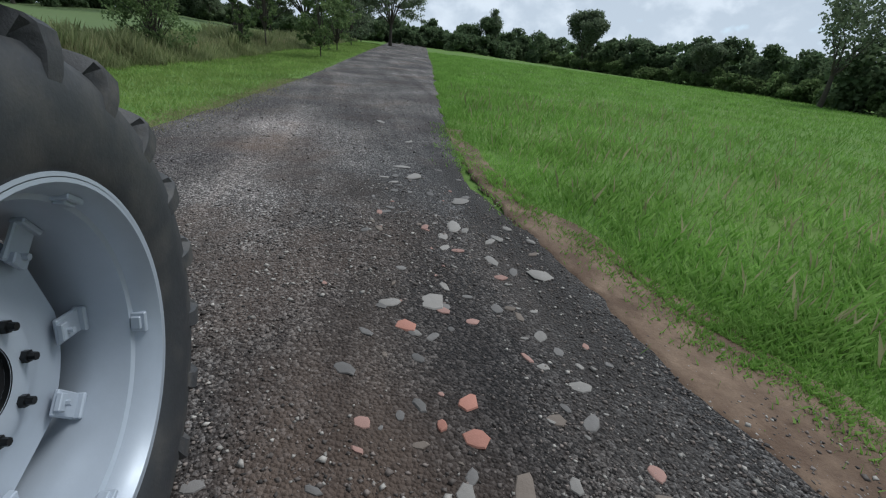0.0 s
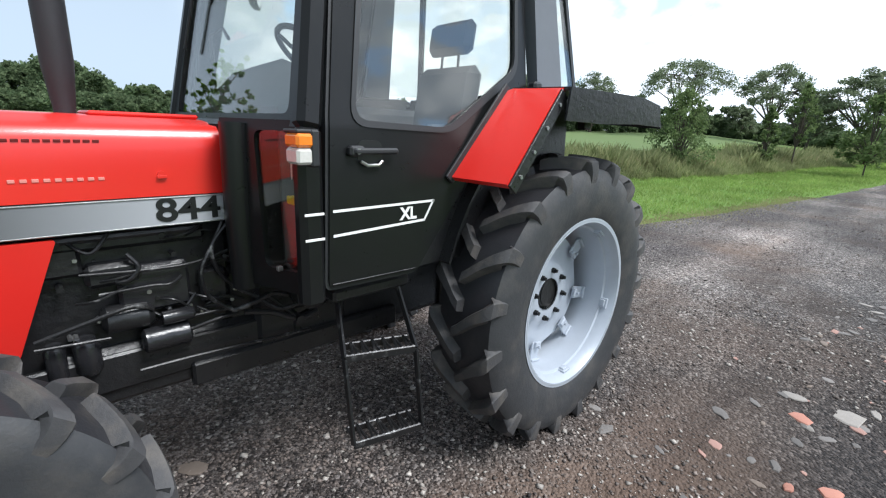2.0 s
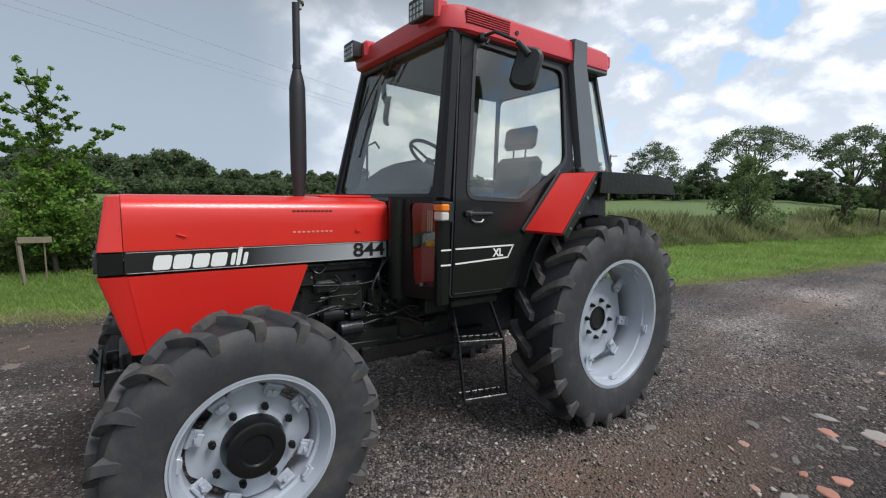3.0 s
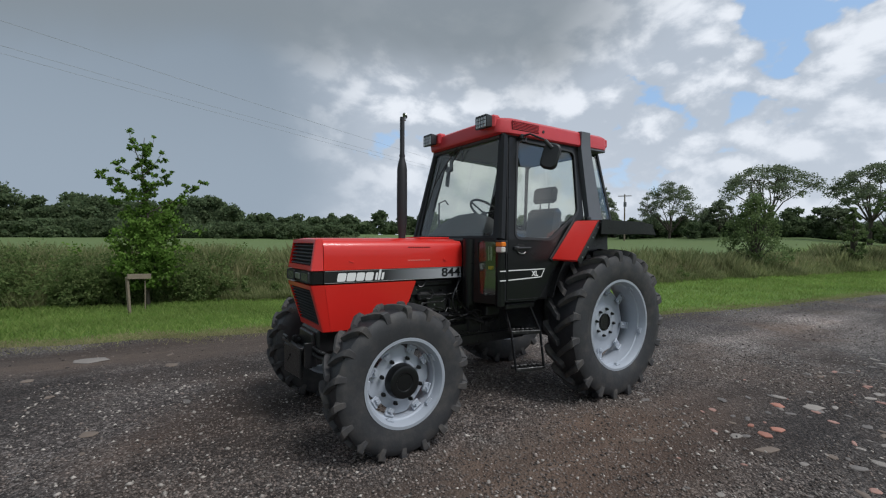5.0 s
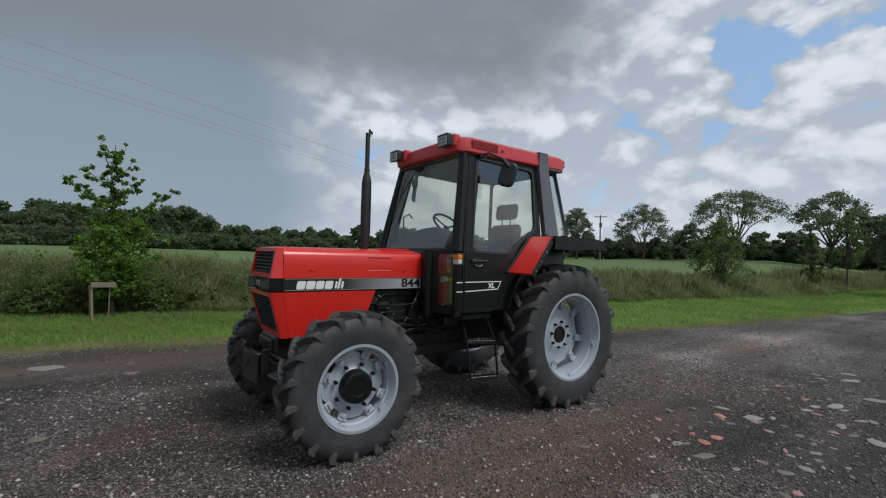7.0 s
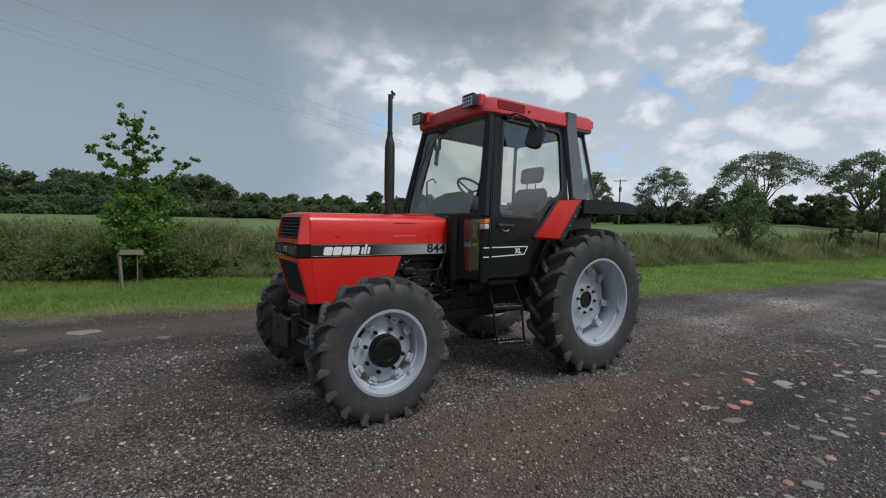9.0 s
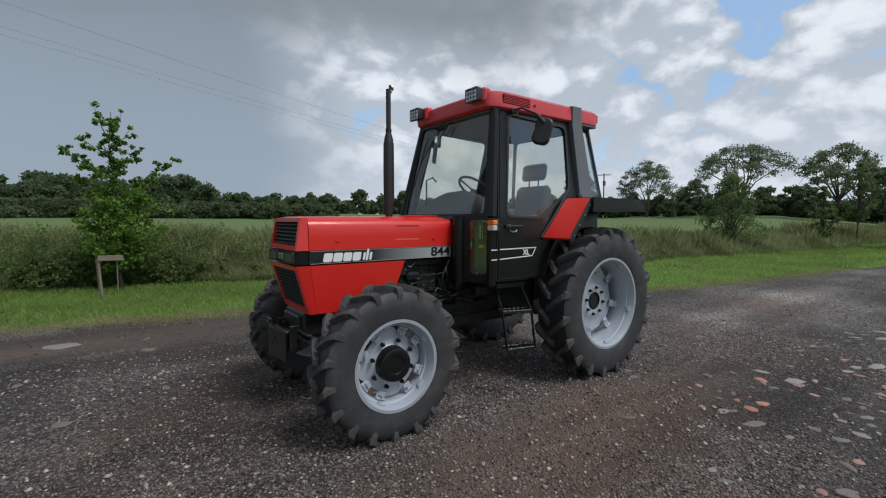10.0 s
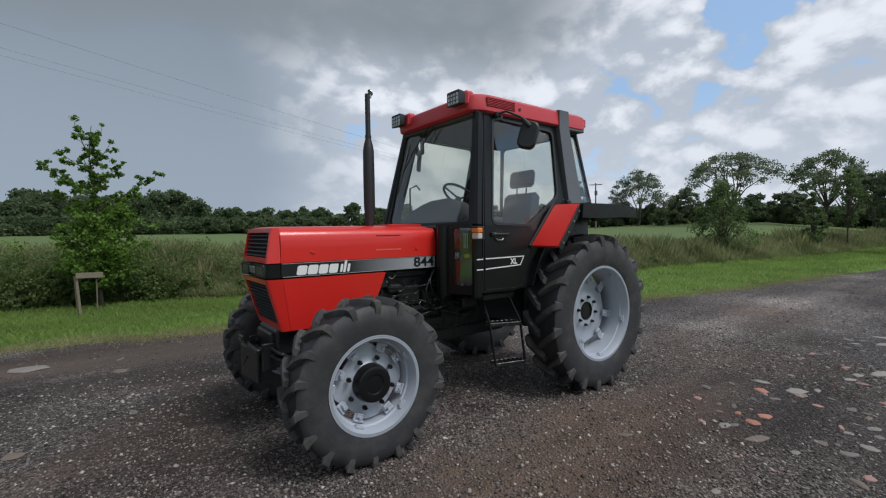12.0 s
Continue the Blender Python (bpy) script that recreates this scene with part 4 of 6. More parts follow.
def wire(pts, r, mat, name):
    """A bent pipe or cable through the points."""
    P = [Vector(p) for p in pts]
    out = []
    for i in range(len(P) - 1):
        p0, p1, p2, p3 = P[max(i - 1, 0)], P[i], P[i + 1], P[min(i + 2, len(P) - 1)]
        for k in range(6):
            t = k / 6
            out.append(0.5 * (2 * p1 + (p2 - p0) * t + (2 * p0 - 5 * p1 + 4 * p2 - p3) * t * t + (3 * p1 - p0 - 3 * p2 + p3) * t ** 3))
    out.append(P[-1])
    return part(name, Shape().tube(out, r, 7), mat, engine)


part("lower_casting", Shape().box((1.55, 0, 0.70), (1.12, 0.54, 0.22), bevel=0.02), CHASSIS, engine)
part("engine_cover", Shape().box((1.782, 0.255, 1.01), (0.225, 0.05, 0.175), bevel=0.012), OILY, engine)
part("engine_cover", Shape().box((1.585, 0.255, 0.978), (0.10, 0.05, 0.135), bevel=0.012), OILY, engine)
part("starter_motor", Shape().tube([(1.69, 0.30, 0.822), (1.70, 0.30, 0.822), (1.84, 0.30, 0.822), (1.85, 0.30, 0.822)], [0.03, 0.045, 0.045, 0.03], 18), OILY, engine)
part("starter_solenoid", Shape().tube([(1.675, 0.31, 0.897), (1.685, 0.31, 0.897), (1.78, 0.31, 0.897)], [0.02, 0.026, 0.026], 14), OILY, engine)
part("injection_pump", Shape().tube([(1.80, 0.27, 0.915), (1.82, 0.27, 0.915), (1.94, 0.27, 0.92), (1.955, 0.27, 0.92)], [0.035, 0.05, 0.05, 0.03], 16).box((1.90, 0.255, 1.08), (0.16, 0.06, 0.08), bevel=0.015), CHASSIS, engine)
for x, r in ((2.088, 0.030), (2.005, 0.040)):
    filt = part("filter_bowl", Shape().tube([(x, ys, 0.745), (x, ys, 0.76), (x, ys, 0.85), (x, ys, 0.875)], [r * 0.8, r, r, r * 0.7], 18), OILY, engine)
part("breather_box", Shape().box((2.04, 0.25, 1.14), (0.12, 0.06, 0.10), bevel=0.012), CHASSIS, engine)
part("manifold", Shape().box((1.85, 0.25, 1.19), (0.50, 0.05, 0.05), bevel=0.015).tube([(1.62, 0.26, 1.21), (2.08, 0.26, 1.21)], 0.018, 10), CHASSIS, engine)
wire([(1.552, 0.32, 1.235), (1.60, 0.34, 1.15), (1.645, 0.345, 1.062), (1.625, 0.34, 0.955), (1.537, 0.33, 0.874)], 0.008, WORN, "hose")
wire([(1.53, 0.33, 1.235), (1.604, 0.345, 1.144), (1.577, 0.34, 1.037), (1.50, 0.34, 0.95), (1.42, 0.35, 0.903)], 0.008, WORN, "hose")
wire([(2.13, 0.32, 0.909), (2.0, 0.325, 0.942), (1.87, 0.325, 0.969), (1.805, 0.31, 0.942)], 0.008, WORN, "fuel_pipe")
wire([(2.134, 0.325, 0.887), (2.04, 0.325, 0.88), (1.939, 0.32, 0.871)], 0.005, WORN, "throttle_rod")
wire([(1.87, 0.32, 0.722), (1.70, 0.325, 0.722), (1.45, 0.33, 0.712), (1.211, 0.33, 0.702)], 0.007, WORN, "clutch_rod")
wire([(1.994, 0.29, 1.097), (1.85, 0.30, 1.088), (1.70, 0.30, 1.083), (1.60, 0.31, 1.10), (1.539, 0.32, 1.123)], 0.0055, WORN, "cable")
wire([(1.95, 0.29, 1.02), (1.80, 0.30, 1.025), (1.74, 0.30, 1.02), (1.70, 0.30, 1.045)], 0.005, WORN, "cable")
wire([(1.86, 0.29, 1.15), (1.83, 0.30, 1.10), (1.86, 0.30, 1.06), (1.90, 0.29, 1.055)], 0.008, CHASSIS, "small_pipe")
wire([(1.69, 0.31, 0.83), (1.60, 0.32, 0.85), (1.52, 0.32, 0.855)], 0.008, WORN, "cable")
wire([(1.69, 0.31, 0.88), (1.60, 0.32, 0.885), (1.53, 0.32, 0.88)], 0.006, WORN, "cable")
wire([(1.537, 0.33, 0.874), (1.46, 0.36, 0.90), (1.40, 0.38, 0.93), (1.34, 0.40, 0.915)], 0.009, WORN, "hose")
wire([(1.50, 0.34, 0.86), (1.40, 0.36, 0.84), (1.30, 0.40, 0.80), (1.22, 0.42, 0.82)], 0.012, CHASSIS, "hose")
wire([(1.46, 0.34, 0.93), (1.38, 0.38, 0.86), (1.28, 0.40, 0.87), (1.20, 0.44, 0.92)], 0.009, CHASSIS, "hose")
part("pedal_linkage", Shape().beam((1.42, 0.36, 0.93), (1.30, 0.38, 0.80), 0.03, 0.014).beam((1.30, 0.38, 0.80), (1.16, 0.38, 0.84), 0.03, 0.014).tube([(1.30, 0.30, 0.80), (1.30, 0.42, 0.80)], 0.018, 10), CHASSIS, engine)
part("linkage_bracket", Shape().box((1.24, 0.40, 0.92), (0.16, 0.10, 0.10), bevel=0.012), CHASSIS, engine)
rngw = random.Random(4)
for k in range(26):
    x, z = rngw.uniform(1.50, 2.10), rngw.uniform(0.84, 1.22)
    part("bolt_head", Shape().tube([(x, 0.24, z), (x, rngw.uniform(0.272, 0.29), z)], rngw.uniform(0.006, 0.012), 6), WORN if k % 2 else METAL, engine)
for k in range(12):
    x0 = rngw.uniform(1.55, 2.05)
    z0 = rngw.uniform(0.88, 1.22)
    wire([(x0, 0.27, z0), (x0 - 0.06, 0.305, z0 + rngw.uniform(-0.04, 0.04)), (x0 - 0.14, 0.285, z0 + rngw.uniform(-0.09, 0.07))], rngw.uniform(0.003, 0.006), CHASSIS if k % 3 else WORN, "small_pipe")

# ---------------------------------------------------------------- cab
cab = part("cab", Shape().box((0.62, 0, 1.04), (1.50, 1.24, 0.06), bevel=0.02).box((1.43, 0, 1.34), (0.10, 1.02, 0.54), bevel=0.02)
           .box((-0.12, 0, 1.42), (0.05, 1.20, 0.76), bevel=0.01), CHASSIS, tractor, "black steel cab")


def side_y(z):
    return 0.757 - 0.175 * max(0.0, z - 1.6)


def on_side(sd, off=0.0):
    return lambda u, w: (u, sd * (side_y(w) + off), w)


GLASS_POLY = [(1.255, 1.612), (0.80, 1.598), (0.345, 1.872), (0.285, 2.525), (1.085, 2.555)]
DOOR_POLY = [(1.352, 1.048), (0.955, 1.042), (0.645, 1.445), (0.275, 1.80), (0.225, 2.590), (1.178, 2.605), (1.335, 1.62)]
for sd in (1, -1):
    door = part("door", Shape().plate(soften(DOOR_POLY, 0.03), [soften(GLASS_POLY, 0.07, 5)], on_side(sd, 0.004), on_side(sd, -0.032)), BLACK, cab, "black cab door with large window")
    seal = Shape().plate(soften([(u + (0.008 if u > 0.8 else -0.008), w + (0.008 if w > 2.2 else -0.008)) for u, w in GLASS_POLY], 0.075, 5),
                         [soften([(u - (0.014 if u > 0.9 else -0.014), w - (0.014 if w > 2.2 else -0.014)) for u, w in GLASS_POLY], 0.06, 5)], on_side(sd, 0.009), on_side(sd, -0.004))
    part("window_seal", seal, PLASTIC, door)
    pane = part("window_pane", Shape().plate(soften(GLASS_POLY, 0.07, 5), [], on_side(sd, -0.010), on_side(sd, -0.014)), GLASS, door)
    pane.visible_shadow = False
    # moulding round the door's edge
    mould = Shape().plate(soften([(u + (u - 0.8) * 0.022, w + (w - 1.8) * 0.012) for u, w in DOOR_POLY], 0.03), [soften(DOOR_POLY, 0.03)], on_side(sd, -0.004), on_side(sd, -0.05))
    part("door_frame", mould, PLASTIC, cab)
    part("door_bead", Shape().tube([(1.34, sd * 0.763, 1.062), (0.965, sd * 0.763, 1.056)], 0.003, 6), WORN, door)
    # handle with a recess behind it
    part("handle_recess", Shape().plate(soften(rounded(1.13, 1.235, 1.475, 1.56, 0.03), 0.005), [], on_side(sd, 0.006), on_side(sd, -0.01)), DARK_DECAL, door)
    hnd = part("door_handle", Shape().box((1.170, sd * 0.785, 1.523), (0.185, 0.02, 0.022), bevel=0.007).box((1.245, sd * 0.772, 1.523), (0.06, 0.03, 0.036), bevel=0.008), PLASTIC, door, "black door handle with chrome lock")
    part("lock", Shape().tube([(1.245, sd * 0.785, 1.523), (1.245, sd * 0.792, 1.523)], 0.010, 12), METAL, hnd)
    part("handle_lip", Shape().tube([(1.225, sd * 0.770, 1.488), (1.20, sd * 0.775, 1.474), (1.155, sd * 0.775, 1.474), (1.135, sd * 0.770, 1.488)], 0.006, 8), METAL, door)
    # white lining and series letters
    def line(a, b, w, name="white_line"):
        d = Vector((b[0] - a[0], b[1] - a[1])).normalized()
        n = Vector((-d.y, d.x)) * w / 2
        pts = [(a[0] + n.x, a[1] + n.y), (b[0] + n.x, b[1] + n.y), (b[0] - n.x, b[1] - n.y), (a[0] - n.x, a[1] - n.y)]
        part(name, Shape().plate(pts, [], on_side(sd, 0.0065), on_side(sd, 0.002)), WHITE, cab)
    line((1.332, 1.322), (0.872, 1.326), 0.009)
    line((1.332, 1.236), (0.922, 1.252), 0.009)
    line((0.875, 1.330), (0.924, 1.248), 0.008)
    face = Matrix(((-sd, 0, 0), (0, 0, sd), (0, 1, 0))).to_4x4()
    lettering("series_letters", "XL", 0.066, WHITE, Matrix.Translation((1.005, sd * 0.7635, 1.284)) @ face, cab, bold=0.0022)
    # front post, wide and rounded, and its lining
    post = Shape().beam((1.405, sd * 0.735, 0.99), (1.405, sd * 0.735, 1.60), 0.07, 0.085, (0, 1, 0), 0.02)
    post.beam((1.405, sd * 0.735, 1.585), (1.225, sd * 0.562, 2.60), 0.07, 0.085, (0, 1, 0), 0.02)
    part("front_post", post, BLACK, cab)
    for z in (1.235, 1.320):
        part("white_line", Shape().box((1.405, sd * 0.772, z), (0.070, 0.003, 0.009), bevel=0.001), WHITE, cab)
    # side cowl with a low window between bonnet and post
    def cowl_at(off):
        d = Vector((1.405 - 1.545, 0.735 - 0.36)).normalized()
        n = Vector((d.y, -d.x))
        return lambda u, w: (1.545 + d.x * u + n.x * off - 0.10 * max(0, w - 1.6), sd * (0.36 + d.y * u + n.y * off - 0.1 * max(0, w - 1.6)), w)
    frame_ = Shape().plate([(0.0, 1.02), (0.42, 1.02), (0.42, 1.615), (0.0, 1.615)], [soften([(0.185, 1.10), (0.36, 1.10), (0.36, 1.58), (0.165, 1.58)], 0.035)], cowl_at(0.0), cowl_at(-0.025))
    part("side_cowl", frame_, BLACK, cab)
    part("cowl_column", Shape().tube([(1.51, sd * 0.42, 1.0), (1.515, sd * 0.42, 1.3), (1.505, sd * 0.42, 1.60)], [0.052, 0.055, 0.06], 14), BLACK, cab)
    q = part("window_pane", Shape().plate([(0.17, 1.09), (0.38, 1.09), (0.38, 1.59), (0.155, 1.59)], [], cowl_at(-0.010), cowl_at(-0.014)), GLASS, cab)
    q.visible_shadow = False
    part("window_catch", Shape().box(Vector(cowl_at(0.006)(0.26, 1.105)), (0.02, 0.02, 0.018), bevel=0.003), METAL, cab)
    # indicator
    ind = part("indicator", Shape().box((1.470, sd * 0.815, 1.558), (0.055, 0.085, 0.040), bevel=0.008), ORANGE, cab, "orange and clear indicator lamp")
    part("side_light", Shape().box((1.470, sd * 0.815, 1.512), (0.052, 0.080, 0.048), bevel=0.008), CLEAR, ind)
    part("indicator_base", Shape().box((1.437, sd * 0.805, 1.535), (0.03, 0.10, 0.11), bevel=0.006).box((1.46, sd * 0.805, 1.584), (0.07, 0.09, 0.012), bevel=0.004), PLASTIC, ind)
    # rear pillar: broad charcoal band from the fender over the roof's side
    pil = Shape().loft([[(0.225, sd * 0.757, 1.80), (0.015, sd * 0.757, 1.80), (0.015, sd * 0.70, 1.80), (0.225, sd * 0.70, 1.80)],
                        [(0.222, sd * 0.640, 2.56), (0.070, sd * 0.640, 2.56), (0.070, sd * 0.56, 2.56), (0.222, sd * 0.56, 2.56)],
                        [(0.222, sd * 0.643, 2.735), (0.085, sd * 0.643, 2.735), (0.085, sd * 0.58, 2.742), (0.222, sd * 0.58, 2.742)]])
    part("rear_pillar", pil, GREY_TRIM, cab, "broad charcoal-grey rear pillar")
    part("pillar_hinge", Shape().box((0.235, sd * 0.745, 1.815), (0.06, 0.05, 0.05), bevel=0.01), PLASTIC, cab)
    part("body_side", Shape().plate(soften([(0.64, 1.42), (0.27, 1.79), (-0.13, 1.80), (-0.13, 1.06), (0.94, 1.05)], 0.02), [], on_side(sd, -0.02), on_side(sd, -0.05)), CHASSIS, cab)
    # rear quarter glass and rear post
    rq = [(0.03, 1.82), (-0.245, 1.83), (-0.145, 2.57), (0.085, 2.57)]
    pane = part("window_pane", Shape().plate(rq, [], on_side(sd, -0.045), on_side(sd, -0.049)), GLASS, cab)
    pane.visible_shadow = False
    part("rear_post", Shape().beam((-0.250, sd * 0.668, 1.80), (-0.148, sd * 0.53, 2.60), 0.010, 0.010, (0, 1, 0), 0.004), GREY_TRIM, cab)

# windscreen, its frame and the rear window
def screen(off):
    return lambda u, w: (1.415 - 0.175 * (w - 1.6) + off, u * (1 - 0.19 * (w - 1.6)), w)


outer = [(-0.72, 1.595), (0.72, 1.595), (0.72, 2.60), (-0.72, 2.60)]
inner = [(-0.655, 1.635), (0.655, 1.635), (0.655, 2.545), (-0.655, 2.545)]
wsf = part("windscreen_frame", Shape().plate(outer, [soften(inner, 0.04)], screen(0.014), screen(-0.02)), BLACK, cab)
ws = part("windscreen", Shape().plate(inner, [], screen(0.002), screen(-0.002)), GLASS, cab)
ws.visible_shadow = False
rear = lambda off: (lambda u, w: (-0.240 + 0.125 * (w - 1.82) + off, u, w))
part("rear_window_frame", Shape().plate([(-0.68, 1.79), (0.68, 1.79), (0.55, 2.60), (-0.55, 2.60)], [soften([(-0.64, 1.83), (0.64, 1.83), (0.52, 2.54), (-0.52, 2.54)], 0.05)], rear(0.01), rear(-0.015)), PLASTIC, cab)
rw = part("window_pane", Shape().plate([(-0.64, 1.83), (0.64, 1.83), (0.52, 2.54), (-0.52, 2.54)], [], rear(0.002), rear(-0.002)), GLASS, cab)
rw.visible_shadow = False

WORK_GLASS = material("work_lamp_glass", (0.50, 0.51, 0.50), 0.10, metal=0.5, vary=0.25, scale=40, coat=0.8, bump=0.15, bump_scale=140)


# roof
def roof_ring(z, grow, front, backx):
    w = 0.615 + grow
    return [(x, y, z) for x, y in soften([(front, w - 0.06), (front - 0.13, w), (backx, w), (backx, -w), (front - 0.13, -w), (front, -w + 0.06)], 0.05)]


roof = part("roof", Shape().loft([roof_ring(2.578, 0.0, 1.305, -0.20), roof_ring(2.592, 0.016, 1.325, -0.215), roof_ring(2.63, 0.016, 1.335, -0.225), roof_ring(2.715, 0.006, 1.318, -0.215),
                                  roof_ring(2.738, -0.02, 1.285, -0.19), roof_ring(2.748, -0.10, 1.19, -0.11)]), RED_FADED, cab, "faded red cab roof")
part("headlining", Shape().box((0.55, 0, 2.565), (1.45, 1.12, 0.03), bevel=0.01), INTERIOR, cab)
part("roof_seam", Shape().box((0.53, 0, 2.575), (1.48, 1.20, 0.02), bevel=0.006), PLASTIC, cab)
for sd in (1, -1):
    vent = part("roof_vent", Shape().box((1.01, sd * 0.630, 2.668), (0.345, 0.006, 0.085), bevel=0.002), material("dark_roof_vent", (0.05, 0.012, 0.012), 0.7), roof)
    for k in range(6):
        part("vent_slat", Shape().box((1.01, sd * 0.6345, 2.635 + 0.0135 * k), (0.345, 0.007, 0.006), bevel=0.0015), RED_FADED, vent)
    part("roof_plug", Shape().tube([(0.775, sd * 0.628, 2.655), (0.775, sd * 0.636, 2.655)], 0.014, 12), PLASTIC, roof)
    part("rear_gutter", Shape().box((-0.06, sd * 0.60, 2.575), (0.28, 0.05, 0.03), bevel=0.008), GREY_TRIM, roof)
    # work lamps on red brackets
    y = 0.47 if sd > 0 else -0.47
    part("lamp_bracket", Shape().box((1.30, y - sd * 0.02, 2.695), (0.10, 0.21, 0.13), bevel=0.02), RED_FADED, roof)
    lamp = part("work_lamp", Shape().loft([[(1.35, y + a, 2.695 + b) for a, b in rounded(-0.072, 0.072, -0.052, 0.052, 0.012)], [(1.40, y + a, 2.690 + b) for a, b in rounded(-0.082, 0.082, -0.060, 0.060, 0.012)],
                                           [(1.425, y + a, 2.688 + b) for a, b in rounded(-0.084, 0.084, -0.062, 0.062, 0.012)]]), PLASTIC, roof, "square black work lamp")
    part("lamp_glass", Shape().box((1.424, y, 2.682), (0.008, 0.145, 0.095), bevel=0.004), WORK_GLASS, lamp)
    guard = Shape()
    for k in (-1, 0, 1):
        guard.box((1.431, y + 0.036 * k, 2.682), (0.004, 0.004, 0.095))
    for k in (-1, 1):
        guard.box((1.432, y, 2.682 + 0.018 * k), (0.004, 0.145, 0.004))
    part("lamp_guard", guard, PLASTIC, lamp)
    part("rear_lamp", Shape().box((-0.235, sd * 0.56, 2.67), (0.05, 0.09, 0.09), bevel=0.012), RED_FADED, roof)

# mirrors
for sd in (1, -1):
    arm = part("mirror_arm", Shape().tube([(1.06, sd * 0.60, 2.575), (1.02, sd * 0.70, 2.59), (0.94, sd * 0.80, 2.53)], 0.010, 8).box((1.05, sd * 0.615, 2.575), (0.05, 0.05, 0.05), bevel=0.01)
               .tube([(1.03, sd * 0.66, 2.56), (1.10, sd * 0.72, 2.50)], 0.007, 8), PLASTIC, cab)
    mir = Shape()
    c = Vector((0.89, sd * 0.835, 2.375))
    turn = Euler((radians(sd * -14), radians(-6), radians(sd * 34))).to_matrix()
    lo = rounded(-0.080, 0.080, -0.122, 0.122, 0.055, 5)
    li = rounded(-0.066, 0.066, -0.107, 0.107, 0.048, 5)
    mir.loft([[tuple(c + turn @ Vector((x, a, b))) for a, b in lp] for x, lp in ((-0.018, lo), (0.012, lo), (0.030, li))])
    mirror = part("mirror", mir, PLASTIC, arm, "rounded black door mirror")
    part("mirror_knuckle", Shape().tube([tuple(c + turn @ Vector((0.03, 0, 0.07))), (0.94, sd * 0.81, 2.52)], 0.020, 10), PLASTIC, arm)
    part("mirror_glass", Shape().loft([[tuple(c + turn @ Vector((x, a, b))) for a, b in li] for x in (-0.0195, -0.0175)]), material("mirror_silver", (0.9, 0.9, 0.9), 0.02, metal=1.0, vary=0.01), arm)

# wiper
wp = Shape().tube([screen(0.05)(-0.10, 2.56), screen(0.05)(-0.34, 2.36), screen(0.045)(-0.50, 2.16)], 0.006, 6).beam(screen(0.04)(-0.45, 2.44), screen(0.04)(-0.545, 1.93), 0.014, 0.014)
part("wiper", wp, PLASTIC, cab)
part("wiper", Shape().tube([screen(0.05)(0.0, 2.56), screen(0.05)(-0.16, 2.40)], 0.006, 6), PLASTIC, cab)

# inside the cab
dash = part("dashboard", Shape().loft([[(1.40, y, 1.10), (1.06, y, 1.10), (1.02, y, 1.64), (1.08, y, 1.64 + h), (1.16, y, 1.66 + h * 1.15), (1.27, y, 1.66 + h * 0.9), (1.39, y, 1.66)] for y, h in ((-0.50, 0.04), (-0.44, 0.12), (-0.25, 0.18), (0.05, 0.19), (0.30, 0.14), (0.44, 0.07), (0.50, 0.03))]), INTERIOR, cab)
part("dash_screen", Shape().box((1.03, 0.0, 1.70), (0.04, 0.34, 0.10), bevel=0.012), PLASTIC, dash)
part("console", Shape().box((1.20, 0.50, 1.50), (0.22, 0.18, 0.12), bevel=0.02), INTERIOR_RED, cab)
cs = Shape()
for k in range(5):
    cs.box((1.357, 0.47 + 0.022 * k, 1.47), (0.004, 0.007, 0.13), bevel=0.001)
part("console_markings", cs, WHITE, cab)
part("tap", Shape().tube([(1.36, 0.58, 1.34), (1.39, 0.58, 1.34)], 0.018, 8).box((1.395, 0.58, 1.34), (0.01, 0.05, 0.03), bevel=0.004), YELLOW, cab)
part("lever_quadrant", Shape().box((1.36, 0.46, 1.27), (0.02, 0.035, 0.22), bevel=0.005), METAL, cab)
wheel_c = Vector((1.00, 0.03, 1.90))
tilt = Euler((0, radians(-38), 0)).to_matrix()
ring = [tuple(wheel_c + tilt @ Vector((0.185 * math.cos(a), 0.185 * math.sin(a), 0))) for a in (2 * math.pi * k / 40 for k in range(41))]
sw = part("steering_wheel", Shape().tube(ring, 0.013, 10, caps=False), PLASTIC, cab, "thin black steering wheel")
for a in (90, 210, 330):
    part("spoke", Shape().tube([tuple(wheel_c + tilt @ Vector((0, 0, -0.03))), tuple(wheel_c + tilt @ Vector((0.18 * math.cos(radians(a)), 0.18 * math.sin(radians(a)), 0)))], 0.010, 8), PLASTIC, sw)
part("steering_column", Shape().tube([tuple(wheel_c + tilt @ Vector((0, 0, -0.02))), tuple(wheel_c + tilt @ Vector((0, 0, -0.38)))], [0.03, 0.05], 14), INTERIOR, sw)
seat = part("seat", Shape().box((0.36, 0, 1.42), (0.50, 0.50, 0.14), bevel=0.05).box((0.36, 0, 1.22), (0.34, 0.36, 0.30), bevel=0.03), SEAT, cab, "grey cloth driver's seat")
bk = Euler((0, radians(-9), 0)).to_matrix()
part("backrest", Shape().box((0.12, 0, 1.71), (0.12, 0.52, 0.52), bk, bevel=0.055), SEAT, seat)
part("headrest", Shape().box((0.075, 0, 2.125), (0.085, 0.36, 0.19), bk, bevel=0.035).tube([(0.09, -0.07, 1.92), (0.08, -0.07, 2.06)], 0.008, 8).tube([(0.09, 0.07, 1.92), (0.08, 0.07, 2.06)], 0.008, 8), SEAT, seat)
